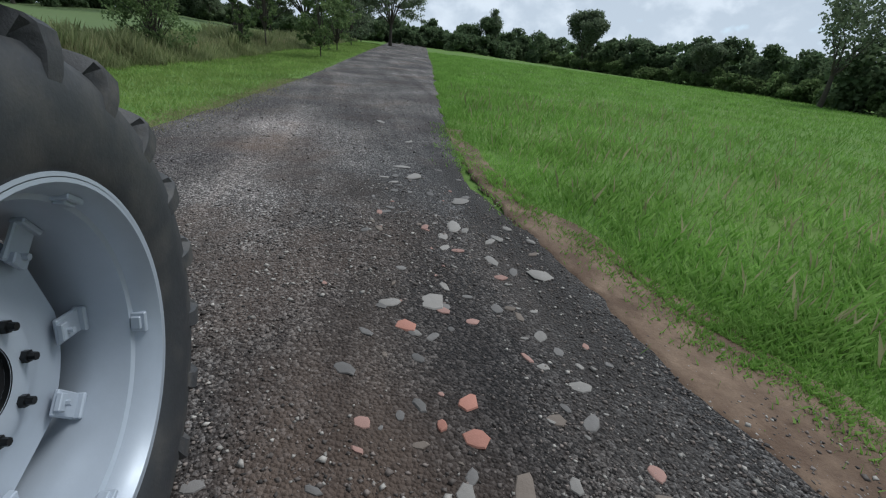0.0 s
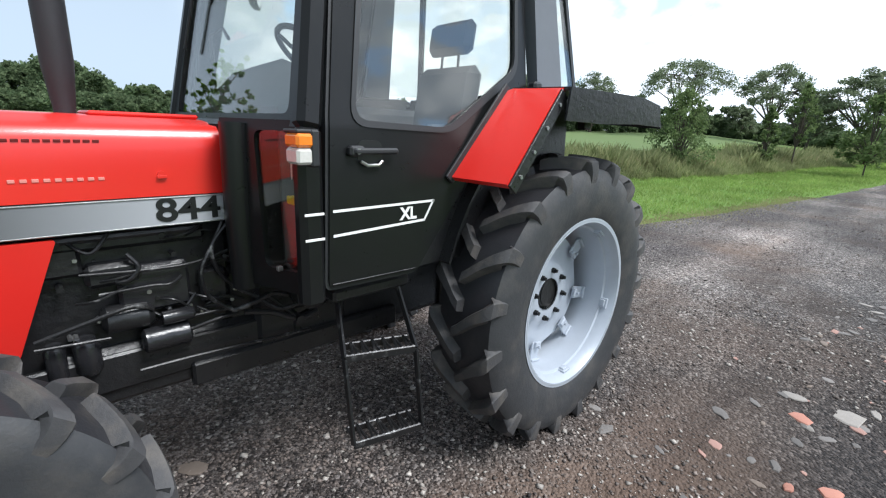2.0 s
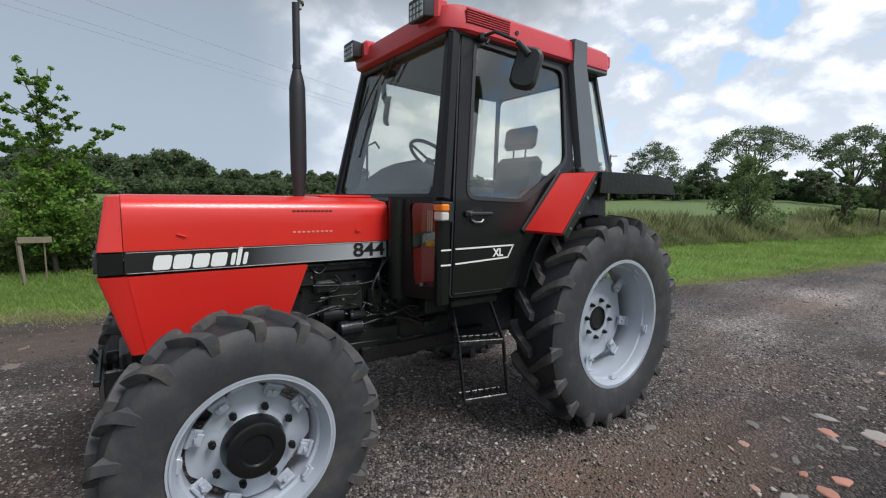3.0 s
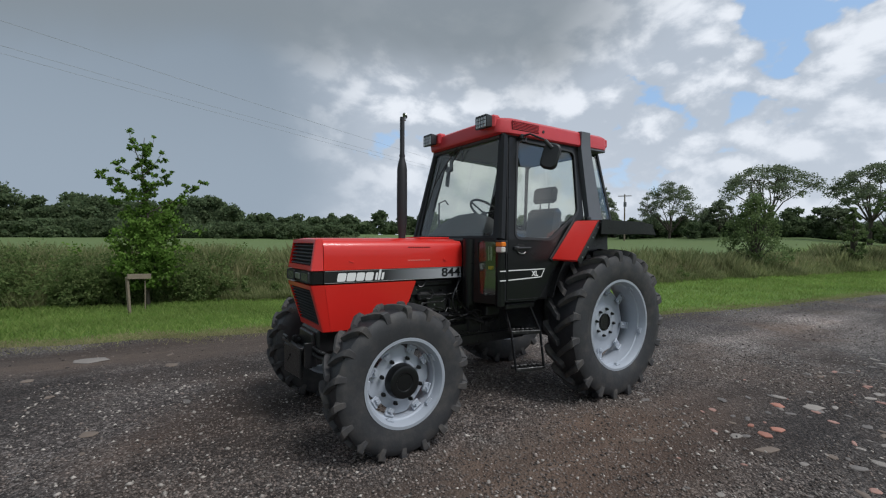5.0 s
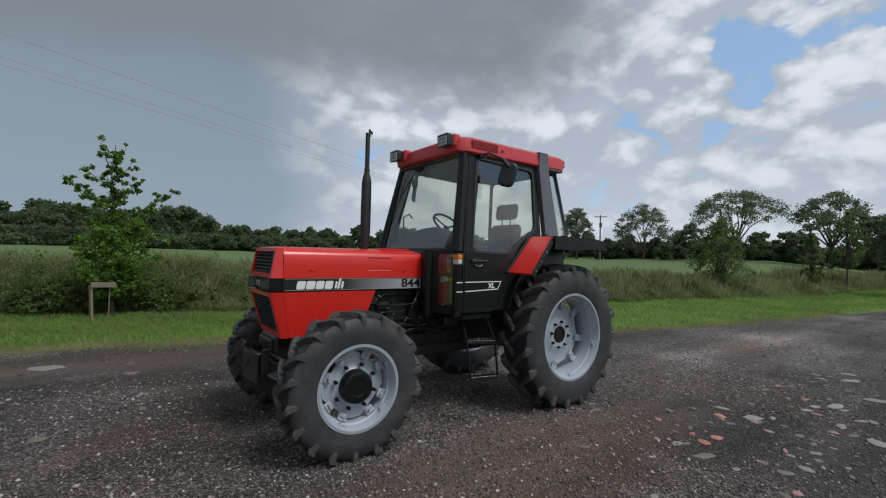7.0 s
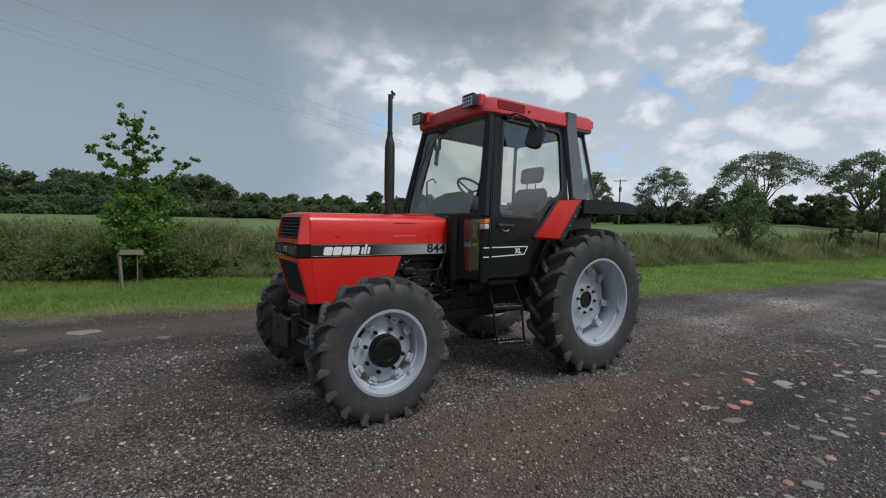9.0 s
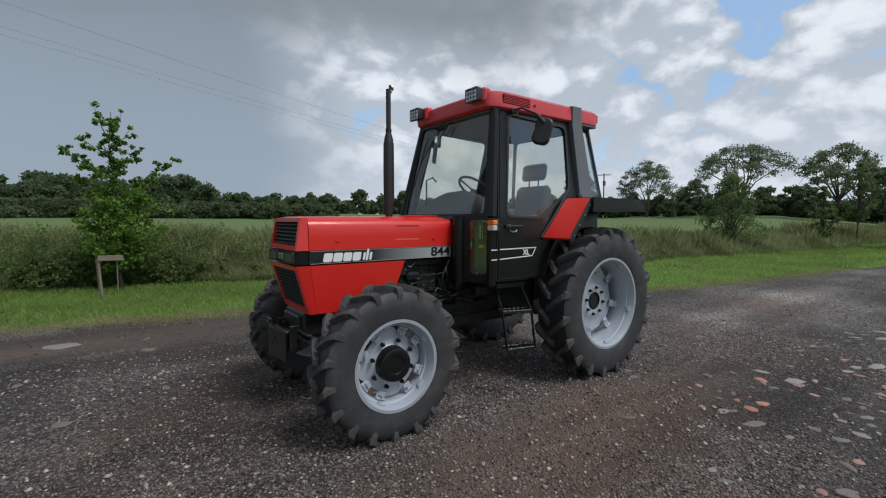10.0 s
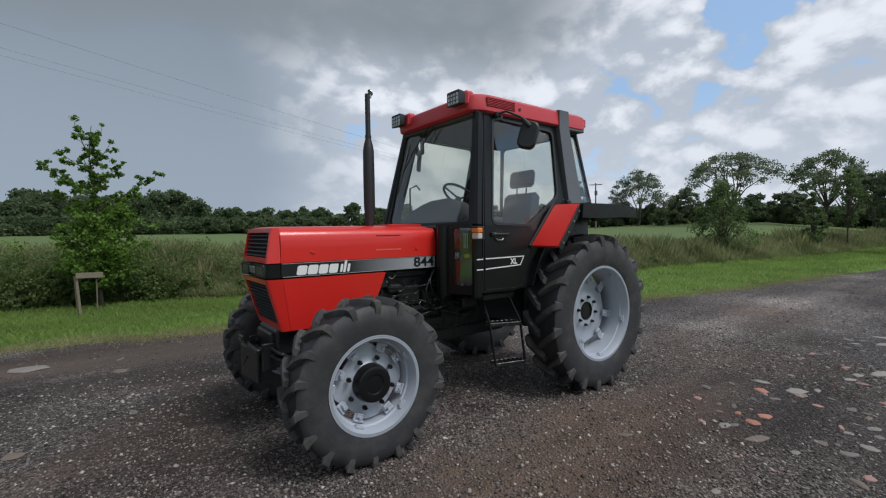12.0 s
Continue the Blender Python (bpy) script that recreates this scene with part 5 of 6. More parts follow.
for sd in (1, -1):
    part("armrest", Shape().box((0.34, sd * 0.29, 1.60), (0.34, 0.06, 0.06), bevel=0.02), SEAT, seat)
part("grab_rail", Shape().tube([(1.30, -0.42, 1.68), (1.30, -0.42, 2.0), (1.26, -0.36, 2.03), (1.26, -0.30, 1.98)], 0.009, 8), PLASTIC, cab)
part("inner_mirror", Shape().box((1.22, -0.30, 2.42), (0.02, 0.06, 0.16), bevel=0.01).tube([(1.22, -0.1, 2.55), (1.22, -0.1, 2.42)], 0.008, 8), PLASTIC, cab)
part("gear_lever", Shape().tube([(0.80, 0.18, 1.1), (0.86, 0.2, 1.5), (0.87, 0.2, 1.62)], [0.012, 0.010, 0.02], 8), PLASTIC, cab)
part("side_bin", Shape().box((0.30, -0.48, 1.42), (0.80, 0.20, 0.60), bevel=0.04).box((0.30, 0.47, 1.36), (0.70, 0.20, 0.50), bevel=0.04), INTERIOR, cab)

# ---------------------------------------------------------------- fenders and steps
for sd in (1, -1):
    y0, y1 = 0.775, 1.035
    slope = Shape()
    slope.loft([[(0.77, sd * y0, 1.402), (0.735, sd * y1, 1.398), (0.755, sd * y1, 1.415), (0.79, sd * y0, 1.418)],
                [(0.455, sd * y0, 1.765), (0.445, sd * y1, 1.762), (0.462, sd * y1, 1.778), (0.472, sd * y0, 1.780)],
                [(0.42, sd * y0, 1.782), (0.41, sd * y1, 1.780), (0.42, sd * y1, 1.792), (0.43, sd * y0, 1.794)]])
    fender = part("fender", slope, RED, tractor, "red sloping front of a black rear mudguard")
    top = Shape().loft([[(0.435, sd * y0, 1.780), (0.435, sd * (y1 + 0.035), 1.775), (0.435, sd * (y1 + 0.035), 1.791), (0.435, sd * y0, 1.796)],
                        [(-0.10, sd * (y0 - 0.05), 1.790), (-0.10, sd * (y1 + 0.085), 1.770), (-0.10, sd * (y1 + 0.085), 1.786), (-0.10, sd * (y0 - 0.05), 1.806)],
                        [(-0.29, sd * (y0 - 0.05), 1.765), (-0.29, sd * (y1 + 0.09), 1.745), (-0.29, sd * (y1 + 0.09), 1.761), (-0.29, sd * (y0 - 0.05), 1.781)]])
    part("fender_top", top, CHASSIS, fender)
    lip = Shape().loft([[(0.45, sd * (y1 + 0.025), 1.66), (0.45, sd * (y1 + 0.035), 1.66), (0.44, sd * (y1 + 0.04), 1.790), (0.44, sd * (y1 + 0.03), 1.790)],
                        [(0.20, sd * (y1 + 0.05), 1.655), (0.20, sd * (y1 + 0.06), 1.655), (0.20, sd * (y1 + 0.065), 1.789), (0.20, sd * (y1 + 0.055), 1.789)],
                        [(-0.10, sd * (y1 + 0.078), 1.665), (-0.10, sd * (y1 + 0.088), 1.665), (-0.10, sd * (y1 + 0.092), 1.786), (-0.10, sd * (y1 + 0.082), 1.786)],
                        [(-0.34, sd * (y1 + 0.083), 1.66), (-0.34, sd * (y1 + 0.093), 1.66), (-0.29, sd * (y1 + 0.097), 1.761), (-0.29, sd * (y1 + 0.087), 1.761)]])
    lip.loft([[(-0.29, sd * (y0 - 0.05), 1.781), (-0.29, sd * (y1 + 0.09), 1.761), (-0.28, sd * (y1 + 0.09), 1.750), (-0.28, sd * (y0 - 0.05), 1.770)],
              [(-0.36, sd * (y0 - 0.05), 1.675), (-0.36, sd * (y1 + 0.09), 1.655), (-0.35, sd * (y1 + 0.09), 1.652), (-0.35, sd * (y0 - 0.05), 1.672)]])
    part("fender_lip", lip, CHASSIS, fender)
    sl = Shape().beam((0.730, sd * (y1 + 0.006), 1.392), (0.435, sd * (y1 + 0.006), 1.765), 0.012, 0.055, (0, 1, 0), 0.003)
    part("fender_edge", sl, CHASSIS, fender)
    part("fender_edge", Shape().beam((0.80, sd * (y0 - 0.006), 1.405), (0.46, sd * (y0 - 0.006), 1.795), 0.014, 0.05, (0, 1, 0), 0.003), PLASTIC, fender)
    for k in range(4):
        t = (k + 0.5) / 4
        part("rivet", Shape().tube([(0.725 - 0.29 * t, sd * (y1 + 0.012), 1.395 + 0.37 * t), (0.725 - 0.29 * t, sd * (y1 + 0.018), 1.395 + 0.37 * t)], 0.008, 8), METAL, fender)
    arc = []
    for k in range(9):
        a = radians(18 + 62 * k / 8)
        arc.append([(0.86 * math.cos(a) - 0.02, sd * y, 0.745 + 0.98 * math.sin(a)) for y in (0.62, 0.80)] + [(0.87 * math.cos(a) - 0.02, sd * y, 0.757 + 0.98 * math.sin(a)) for y in (0.80, 0.62)])
    part("inner_fender", Shape().loft(arc), CHASSIS, fender)
    part("fender_bracket", Shape().box((0.10, sd * 0.95, 1.70), (0.05, 0.05, 0.14), bevel=0.008), CHASSIS, fender)
    # steps
    T = [Vector((1.235, 0.60, 0.965)), Vector((1.005, 0.70, 0.965))]
    M = [Vector((1.306, 0.774, 0.765)), Vector((1.044, 0.874, 0.765))]
    B = [Vector((1.324, 0.862, 0.450)), Vector((1.054, 0.934, 0.450))]
    fl = lambda v: (v.x, sd * v.y, v.z)
    ladder = part("step_rail", Shape().beam(fl(T[0]), fl(M[0]), 0.030, 0.010).beam(fl(M[0]), fl(B[0]), 0.030, 0.010), WORN, tractor, "black steel access step")
    part("step_rail", Shape().beam(fl(T[1]), fl(M[1]), 0.030, 0.010).beam(fl(M[1]), fl(B[1]), 0.030, 0.010), WORN, tractor)
    for a, b in (M, B):
        inw = Vector((-(b - a).y, (b - a).x, 0)).normalized()
        inw = inw if inw.y < 0 else -inw
        tr = Shape().beam(fl(a), fl(b), 0.032, 0.008, (0, 0, 1)).beam(fl(a + inw * 0.10), fl(b + inw * 0.10), 0.032, 0.008, (0, 0, 1))
        for k in range(13):
            p = a.lerp(b, (k + 0.5) / 13)
            q = p + inw * 0.10 + (b - a) * (0.035 if k % 2 else -0.035)
            tr.beam(fl(p + Vector((0, 0, 0.012))), fl(q + Vector((0, 0, 0.012))), 0.010, 0.010, (0, 0, 1), 0.002)
        part("tread_plate", tr, WORN, tractor)
    part("step_bracket", Shape().box((1.12, sd * 0.62, 0.985), (0.36, 0.16, 0.05), bevel=0.01), CHASSIS, tractor)
tow = Shape().box((-0.35, 0, 0.62), (0.30, 0.40, 0.20), bevel=0.02).beam((-0.3, 0.3, 0.6), (-0.75, 0.36, 0.45), 0.05, 0.03).beam((-0.3, -0.3, 0.6), (-0.75, -0.36, 0.45), 0.05, 0.03)
part("rear_linkage", tow, CHASSIS, tractor)


# ---------------------------------------------------------------- loose stones and pebbles
STONES = [(-0.9, 1.54, 0.145, "g"), (-1.28, 1.9, 0.125, "r"), (-0.64, 2.13, 0.105, "r"), (-0.42, 2.11, 0.105, "r"), (-0.5, 1.97, 0.065, "r"), (-0.98, 2.56, 0.10, "p"),
          (-1.04, 2.78, 0.105, "g"), (-1.55, 2.11, 0.215, "w"), (-1.51, 1.82, 0.17, "w"), (-1.2, 1.66, 0.11, "g"), (-2.8, 2.51, 0.27, "w"), (-3.48, 2.73, 0.26, "w"),
          (-2.17, 2.69, 0.23, "w"), (-1.93, 3.02, 0.23, "w"), (-4.67, 2.22, 0.24, "w"), (-4.3, 2.34, 0.26, "w"), (-0.22, 1.44, 0.085, "g"), (-0.23, 2.04, 0.095, "g"),
          (-0.14, 2.23, 0.24, "b"), (-0.52, 2.54, 0.115, "b"), (-0.49, 2.7, 0.14, "g"), (-0.4, 1.86, 0.085, "b"), (-0.39, 1.6, 0.075, "p"), (-0.97, 1.93, 0.11, "g"),
          (-0.01, 1.61, 0.045, "w"), (0.02, 1.65, 0.065, "g"), (-1.39, 2.66, 0.12, "b"), (-2.58, 2.86, 0.17, "w"), (-2.78, 3.02, 0.13, "w"), (-1.48, 2.53, 0.12, "g"),
          (-7.91, 2.16, 0.30, "w"), (-2.28, 3.09, 0.12, "b"), (-0.54, 1.62, 0.10, "p"), (-0.06, 2.84, 0.17, "b"), (-0.9, 2.62, 0.08, "w"), (4.61, -3.55, 0.42, "w"),
          (3.75, -2.76, 0.22, "b"), (2.13, 1.47, 0.06, "w"), (-1.75, 2.22, 0.14, "w"), (0.695, 1.626, 0.12, "b"), (-3.1, 1.9, 0.15, "g"), (-6.2, 2.5, 0.2, "w")]
KINDS = {"w": ("stone", STONE_PALE, "flat pale stone bedded in the gravel track", "stone"), "g": ("stone", STONE_GREY, "grey stone lying in the gravel", "stone"),
         "b": ("stone", STONE_BROWN, "flat muddy brown stone in the gravel", "stone"), "r": ("brick_fragment", BRICK_RED, "broken piece of red brick on gravel", "brick"),
         "p": ("brick_fragment", BRICK_PINK, "dusty pink broken brick on gravel", "brick")}


_r = random.Random(77)
for _ in range(120):
    _x, _s = -4.6 + 5.6 * _r.random() ** 0.8, 0.035 + 0.12 * _r.random() ** 2
    STONES.append((_x, 2.35 + 0.5 * _r.gauss(0, 1) + 0.05 * _x, _s, _r.choice("ggbwwgp")))
for _ in range(30):
    STONES.append((_r.uniform(1.5, 7.0), _r.uniform(-4.6, 0.2), 0.04 + 0.12 * _r.random() ** 2, _r.choice("gbb")))


def rock(size, seed, flat, broad=0.0):
    """An angular, flattened stone."""
    rng = random.Random(seed)
    n = rng.randint(6, 9)
    base = [(a, size / 2 * rng.uniform(0.8, 1.12)) for a in sorted(2 * math.pi * (k + rng.uniform(-0.3, 0.3)) / n for k in range(n))]
    el = rng.uniform(0.38, 0.8) + broad
    rings = []
    for z, k in ((-0.5 * flat, 0.9), (0.35 * flat, 1.0), (0.8 * flat, 0.9), (1.0 * flat, 0.68)):
        rings.append([(r * k * math.cos(a), el * r * k * math.sin(a), z * (1 + 0.2 * rng.uniform(-1, 1))) for a, r in base])
    return Shape().loft(rings)


for i, (x, y, size, kind) in enumerate(STONES):
    name, mat, label, cat = KINDS[kind]
    flat = 0.006 + 0.035 * size if kind not in "r" else 0.016
    ob = part(name, rock(size * 1.2 if kind == "r" else size, 30 + i, flat, 0.25 if kind == "r" else 0.0), mat, smooth=25)
    ob.matrix_basis = pose(x, y, height(x, y) + lumps(x, y) + 0.010, random.Random(i).uniform(-3, 3), random.Random(i + 9).uniform(-3, 3), random.Random(i + 5).uniform(0, 360))
    tagged(ob, label, cat, "stones on the track")


def scatter(name, mat, verts, faces, label, category):
    me = bpy.data.meshes.new(name)
    nv, k = len(verts), faces.shape[1]
    me.vertices.add(nv)
    me.vertices.foreach_set("co", np.ascontiguousarray(verts, dtype=np.float32).ravel())
    me.loops.add(faces.size)
    me.loops.foreach_set("vertex_index", np.ascontiguousarray(faces, dtype=np.int32).ravel())
    me.polygons.add(len(faces))
    me.polygons.foreach_set("loop_start", np.arange(0, faces.size, k, dtype=np.int32))
    me.update(calc_edges=True)
    me.validate()
    me.materials.append(mat)
    return tagged(new(name, me), label, category, kind="stuff")


rs = np.random.RandomState(11)
vh, vl = np.vectorize(height), np.vectorize(lumps)


def edge_of(line, x):
    pts = sorted(line)
    return np.interp(x, [p[0] for p in pts], [p[1] for p in pts])


def pebbles(name, mat, n, xr, yr, size, label, power=2.0):
    x, y = rs.uniform(*xr, n), rs.uniform(*yr, n)
    keep = (y > edge_of(SOUTH_EDGE, x) + 0.1) & (y < edge_of(NORTH_EDGE, x) - 0.3 * rs.uniform(0, 3, n))
    keep &= (vl(x * 0.6, y * 0.6, 1.0) + rs.uniform(-0.5, 0.5, n)) > -0.25
    x, y = x[keep], y[keep]
    n = len(x)
    s = size[0] + (size[1] - size[0]) * rs.uniform(0, 1, n) ** power
    z = vh(x, y) + vl(x, y) + 0.012
    octa = np.array([(1, 0, 0), (-1, 0, 0), (0, 1, 0), (0, -1, 0), (0, 0, 1), (0, 0, -1)], float)
    tri = np.array([(0, 2, 4), (2, 1, 4), (1, 3, 4), (3, 0, 4), (2, 0, 5), (1, 2, 5), (3, 1, 5), (0, 3, 5)])
    q = octa[None] * rs.uniform(0.5, 1.1, (n, 6, 1)) + rs.uniform(-0.25, 0.25, (n, 6, 3))
    q = q * s[:, None, None] * np.array([1, 0.85, 0.55])
    a = rs.uniform(0, 2 * np.pi, n)
    c, d = np.cos(a)[:, None], np.sin(a)[:, None]
    q = np.stack([q[..., 0] * c - q[..., 1] * d, q[..., 0] * d + q[..., 1] * c, q[..., 2]], -1)
    q += np.stack([x, y, z + 0.15 * s], -1)[:, None]
    f = tri[None] + 6 * np.arange(n)[:, None, None]
    return scatter(name, mat, q.reshape(-1, 3), f.reshape(-1, 3), label, "gravel")


pebbles("gravel", PEBBLE, 75000, (-3.2, 4.2), (-1.2, 4.2), (0.005, 0.019), "loose grey and brown gravel chippings", 3.0)
pebbles("gravel", PEBBLE, 32000, (1.0, 5.0), (-0.5, 4.4), (0.006, 0.020), "loose brown and grey gravel chippings", 2.2)
pebbles("gravel", PALE_PEBBLE, 12500, (-4, 5.0), (-2.5, 4.3), (0.006, 0.020), "scattered pale gravel chippings", 2.5)
pebbles("gravel", PALE_PEBBLE, 2600, (-3, 5.0), (-2.2, 4.4), (0.012, 0.030), "larger pale stones loose in the gravel", 1.6)
pebbles("gravel", PEBBLE, 16000, (-12, 7), (-6.5, 4.6), (0.010, 0.028), "scattered coarser gravel on the track", 2.5)


# ---------------------------------------------------------------- grass
def blades(name, mat, x, y, h, w, lean, label, z=None):
    n = len(x)
    z = vh(x, y) + vl(x, y, 0.03) - 0.01 if z is None else z
    a, b = rs.uniform(0, 2 * np.pi, n), rs.uniform(0, 2 * np.pi, n)
    dx, dy = np.cos(a) * w / 2, np.sin(a) * w / 2
    lx, ly = np.cos(b) * lean * h, np.sin(b) * lean * h
    base = np.stack([x, y, z], -1)
    v = np.stack([base - np.stack([dx, dy, 0 * x], -1), base + np.stack([dx, dy, 0 * x], -1),
                  base + np.stack([lx * 0.35 + dx * 0.7, ly * 0.35 + dy * 0.7, h * 0.6], -1), base + np.stack([lx, ly, h], -1)], 1)
    f = np.array([(0, 1, 2), (0, 2, 3)])[None] + 4 * np.arange(n)[:, None, None]
    return scatter(name, mat, v.reshape(-1, 3), f.reshape(-1, 3), label, "grass")


def near_x(n, lo, hi, at, p=2.2):
    """Places along the track, thick near at and thinner far off."""
    t = rs.uniform(-1, 1, n)
    r = np.sign(t) * np.abs(t) ** p
    return np.where(r < 0, at + r * (at - lo), at + r * (hi - at))


# mown verge on the south side
n = 120000
x = near_x(n, -70, 11, -3.0, 1.7)
lo, hi = edge_of(HEDGE_FOOT, x) - 0.3, edge_of(SOUTH_EDGE, x) + 0.15
t = rs.uniform(0, 1, n)
y = lo + (hi - lo) * t
y += 0.1 * vl(x, 0 * x, 1.0)
far = 1 + np.abs(x + 3) / 14
fade = np.clip((hi - y) / 0.7, 0.25, 1)
blades("grass", GRASS_MOWN, x, y, rs.uniform(0.035, 0.10, n) * far ** 0.5 * fade, rs.uniform(0.006, 0.013, n) * far, rs.uniform(0.2, 0.9, n), "short mown green grass of the verge")
# dry, trodden fringe where the verge meets the gravel
n = 34000
x = near_x(n, -16, 9, 2.0, 1.2)
y = edge_of(SOUTH_EDGE, x) - 0.05 + rs.normal(0.0, 0.26, n) + 0.35 * vl(x * 1.2, 0 * x, 1.0)
blades("dry_grass", STRAW, x, y, rs.uniform(0.015, 0.06, n), rs.uniform(0.006, 0.012, n), rs.uniform(0.3, 1.0, n), "dry yellow grass fringe along the gravel")
# lush field on the north side
n = 270000
x = near_x(n, -60, 12, -1.2, 1.8)
d = rs.uniform(0, 1, n) ** 2.3 * 42
y = edge_of(NORTH_EDGE, x) - 0.02 + d + 0.2 * vl(x, 0 * x, 1.0)
far = 1 + (np.abs(x + 1) + d) / 9
tuft = 0.6 + 0.8 * np.clip(vl(x * 0.8, y * 0.8, 1.0) + 0.4, 0, 1)
blades("grass", GRASS_FIELD, x, y, rs.uniform(0.06, 0.18, n) * tuft * np.clip(0.45 + d * 0.8, 0.45, 1.0) * np.clip(far, 1, 1.6) ** 0.4, rs.uniform(0.004, 0.008, n) * far, rs.uniform(0.2, 0.8, n), "lush green field grass beside the track")
n = 2600
x, d = near_x(n, -16, 6, -1.2, 1.6), rs.uniform(0.5, 9, n)
blades("seed_heads", STRAW, x, edge_of(NORTH_EDGE, x) + d, rs.uniform(0.20, 0.36, n), rs.uniform(0.003, 0.006, n), rs.uniform(0.1, 0.4, n), "pale seeding grass stems in the field")
# weeds that creep over the bare earth
n = 9000
x = near_x(n, -8, 8, -0.8, 1.6)
y = edge_of(NORTH_EDGE, x) - np.abs(rs.normal(0, 0.16, n)) + 0.3 * vl(x * 1.4, 0 * x, 1.0)
blades("grass", GRASS_FIELD, x, y, rs.uniform(0.02, 0.08, n), rs.uniform(0.006, 0.012, n), rs.uniform(0.3, 0.9, n), "thin grass creeping over the bare earth")
# tall meadow behind the verge
n = 200000
x = near_x(n, -80, 16, 0.0, 1.6)
d = rs.uniform(0, 1, n) ** 1.4 * 4.2
y = edge_of(HEDGE_FOOT, x) - d + 0.9 * vl(x * 0.5, 0 * x, 1.0)
far = 1 + np.abs(x) / 22
hh = rs.uniform(0.35, 1.05, n) * np.clip(0.28 + d * 0.55, 0.28, 1.1) * (0.75 + 0.6 * np.clip(vl(x * 0.45, y * 0.45, 1.0) + 0.4, 0, 1))
hh *= np.where(x < -6, 0.98, 1.15)
blades("tall_grass", GRASS_TALL, x, y, hh, rs.uniform(0.003, 0.008, n) * far, rs.uniform(0.1, 0.45, n), "tall uncut meadow grass and weeds")
n = 42000
x = near_x(n, -60, 14, -9.0, 1.3)
d = rs.uniform(0.9, 4.2, n)
blades("seed_stems", STRAW, x, edge_of(HEDGE_FOOT, x) - d, rs.uniform(0.5, 1.1, n) * np.where(x < -7, 0.8, 1.0), rs.uniform(0.003, 0.007, n) * (1 + np.abs(x) / 22), rs.uniform(0.05, 0.3, n), "straw-coloured seed stems in the meadow")


# ---------------------------------------------------------------- trees and hedges
def leaf_cloud(centres, radii, per, size, seed, squash=0.75, hollow=0.55):
    """Leaf-sized quads round many clump centres, denser towards each clump's skin."""
    r = np.random.RandomState(seed)
    k = len(centres)
    c = np.repeat(np.array(centres, float), per, 0)
    rad = np.repeat(np.array(radii, float), per)
    n = len(c)
    d = r.normal(0, 1, (n, 3))
    d /= np.linalg.norm(d, axis=1)[:, None]
    p = c + d * (rad * r.uniform(hollow, 1.08, n))[:, None] * np.array([1, 1, squash])
    a = r.normal(0, 1, (n, 3))
    a /= np.linalg.norm(a, axis=1)[:, None]
    b = np.cross(a, r.normal(0, 1, (n, 3)))
    b /= np.linalg.norm(b, axis=1)[:, None]
    s = (size * r.uniform(0.6, 1.3, n))[:, None]
    v = np.stack([p - a * s * 0.5, p + b * s * 0.32, p + a * s * 0.5, p - b * s * 0.32], 1)
    f = np.arange(4)[None] + 4 * np.arange(n)[:, None]
    return v.reshape(-1, 3), f


def raw_part(name, mat, verts, faces, parent):
    ob = scatter(name, mat, verts, faces, "", "")
    del ob["kind"]
    ob.parent = parent
    return ob


def limbs(shape, p, d, length, r, depth, rng, tips, spread, up):
    """A limb that bends, tapers and forks; its ends gather in tips."""
    pts, rr = [p], [r]
    q, v = Vector(p), Vector(d).normalized()
    for k in range(4):
        v = (v + Vector((rng.uniform(-1, 1), rng.uniform(-1, 1), rng.uniform(-0.6, 0.9))) * 0.16 + Vector((0, 0, up * 0.05))).normalized()
        q = q + v * length / 4
        pts.append(tuple(q))
        rr.append(r * (1 - 0.12 * (k + 1)))
    shape.tube(pts, rr, 6 if depth < 2 else 5, caps=False)
    if depth == 0:
        tips.append(tuple(q))
        return
    for k in range(rng.choice((2, 3))):
        a = rng.uniform(0, 2 * math.pi)
        side = Vector((math.cos(a), math.sin(a), rng.uniform(-0.2, 0.5)))
        limbs(shape, tuple(q), v + side * spread, length * rng.uniform(0.62, 0.85), rr[-1] * 0.72, depth - 1, rng, tips, spread, up)
    tips += [tuple(q), pts[2]]


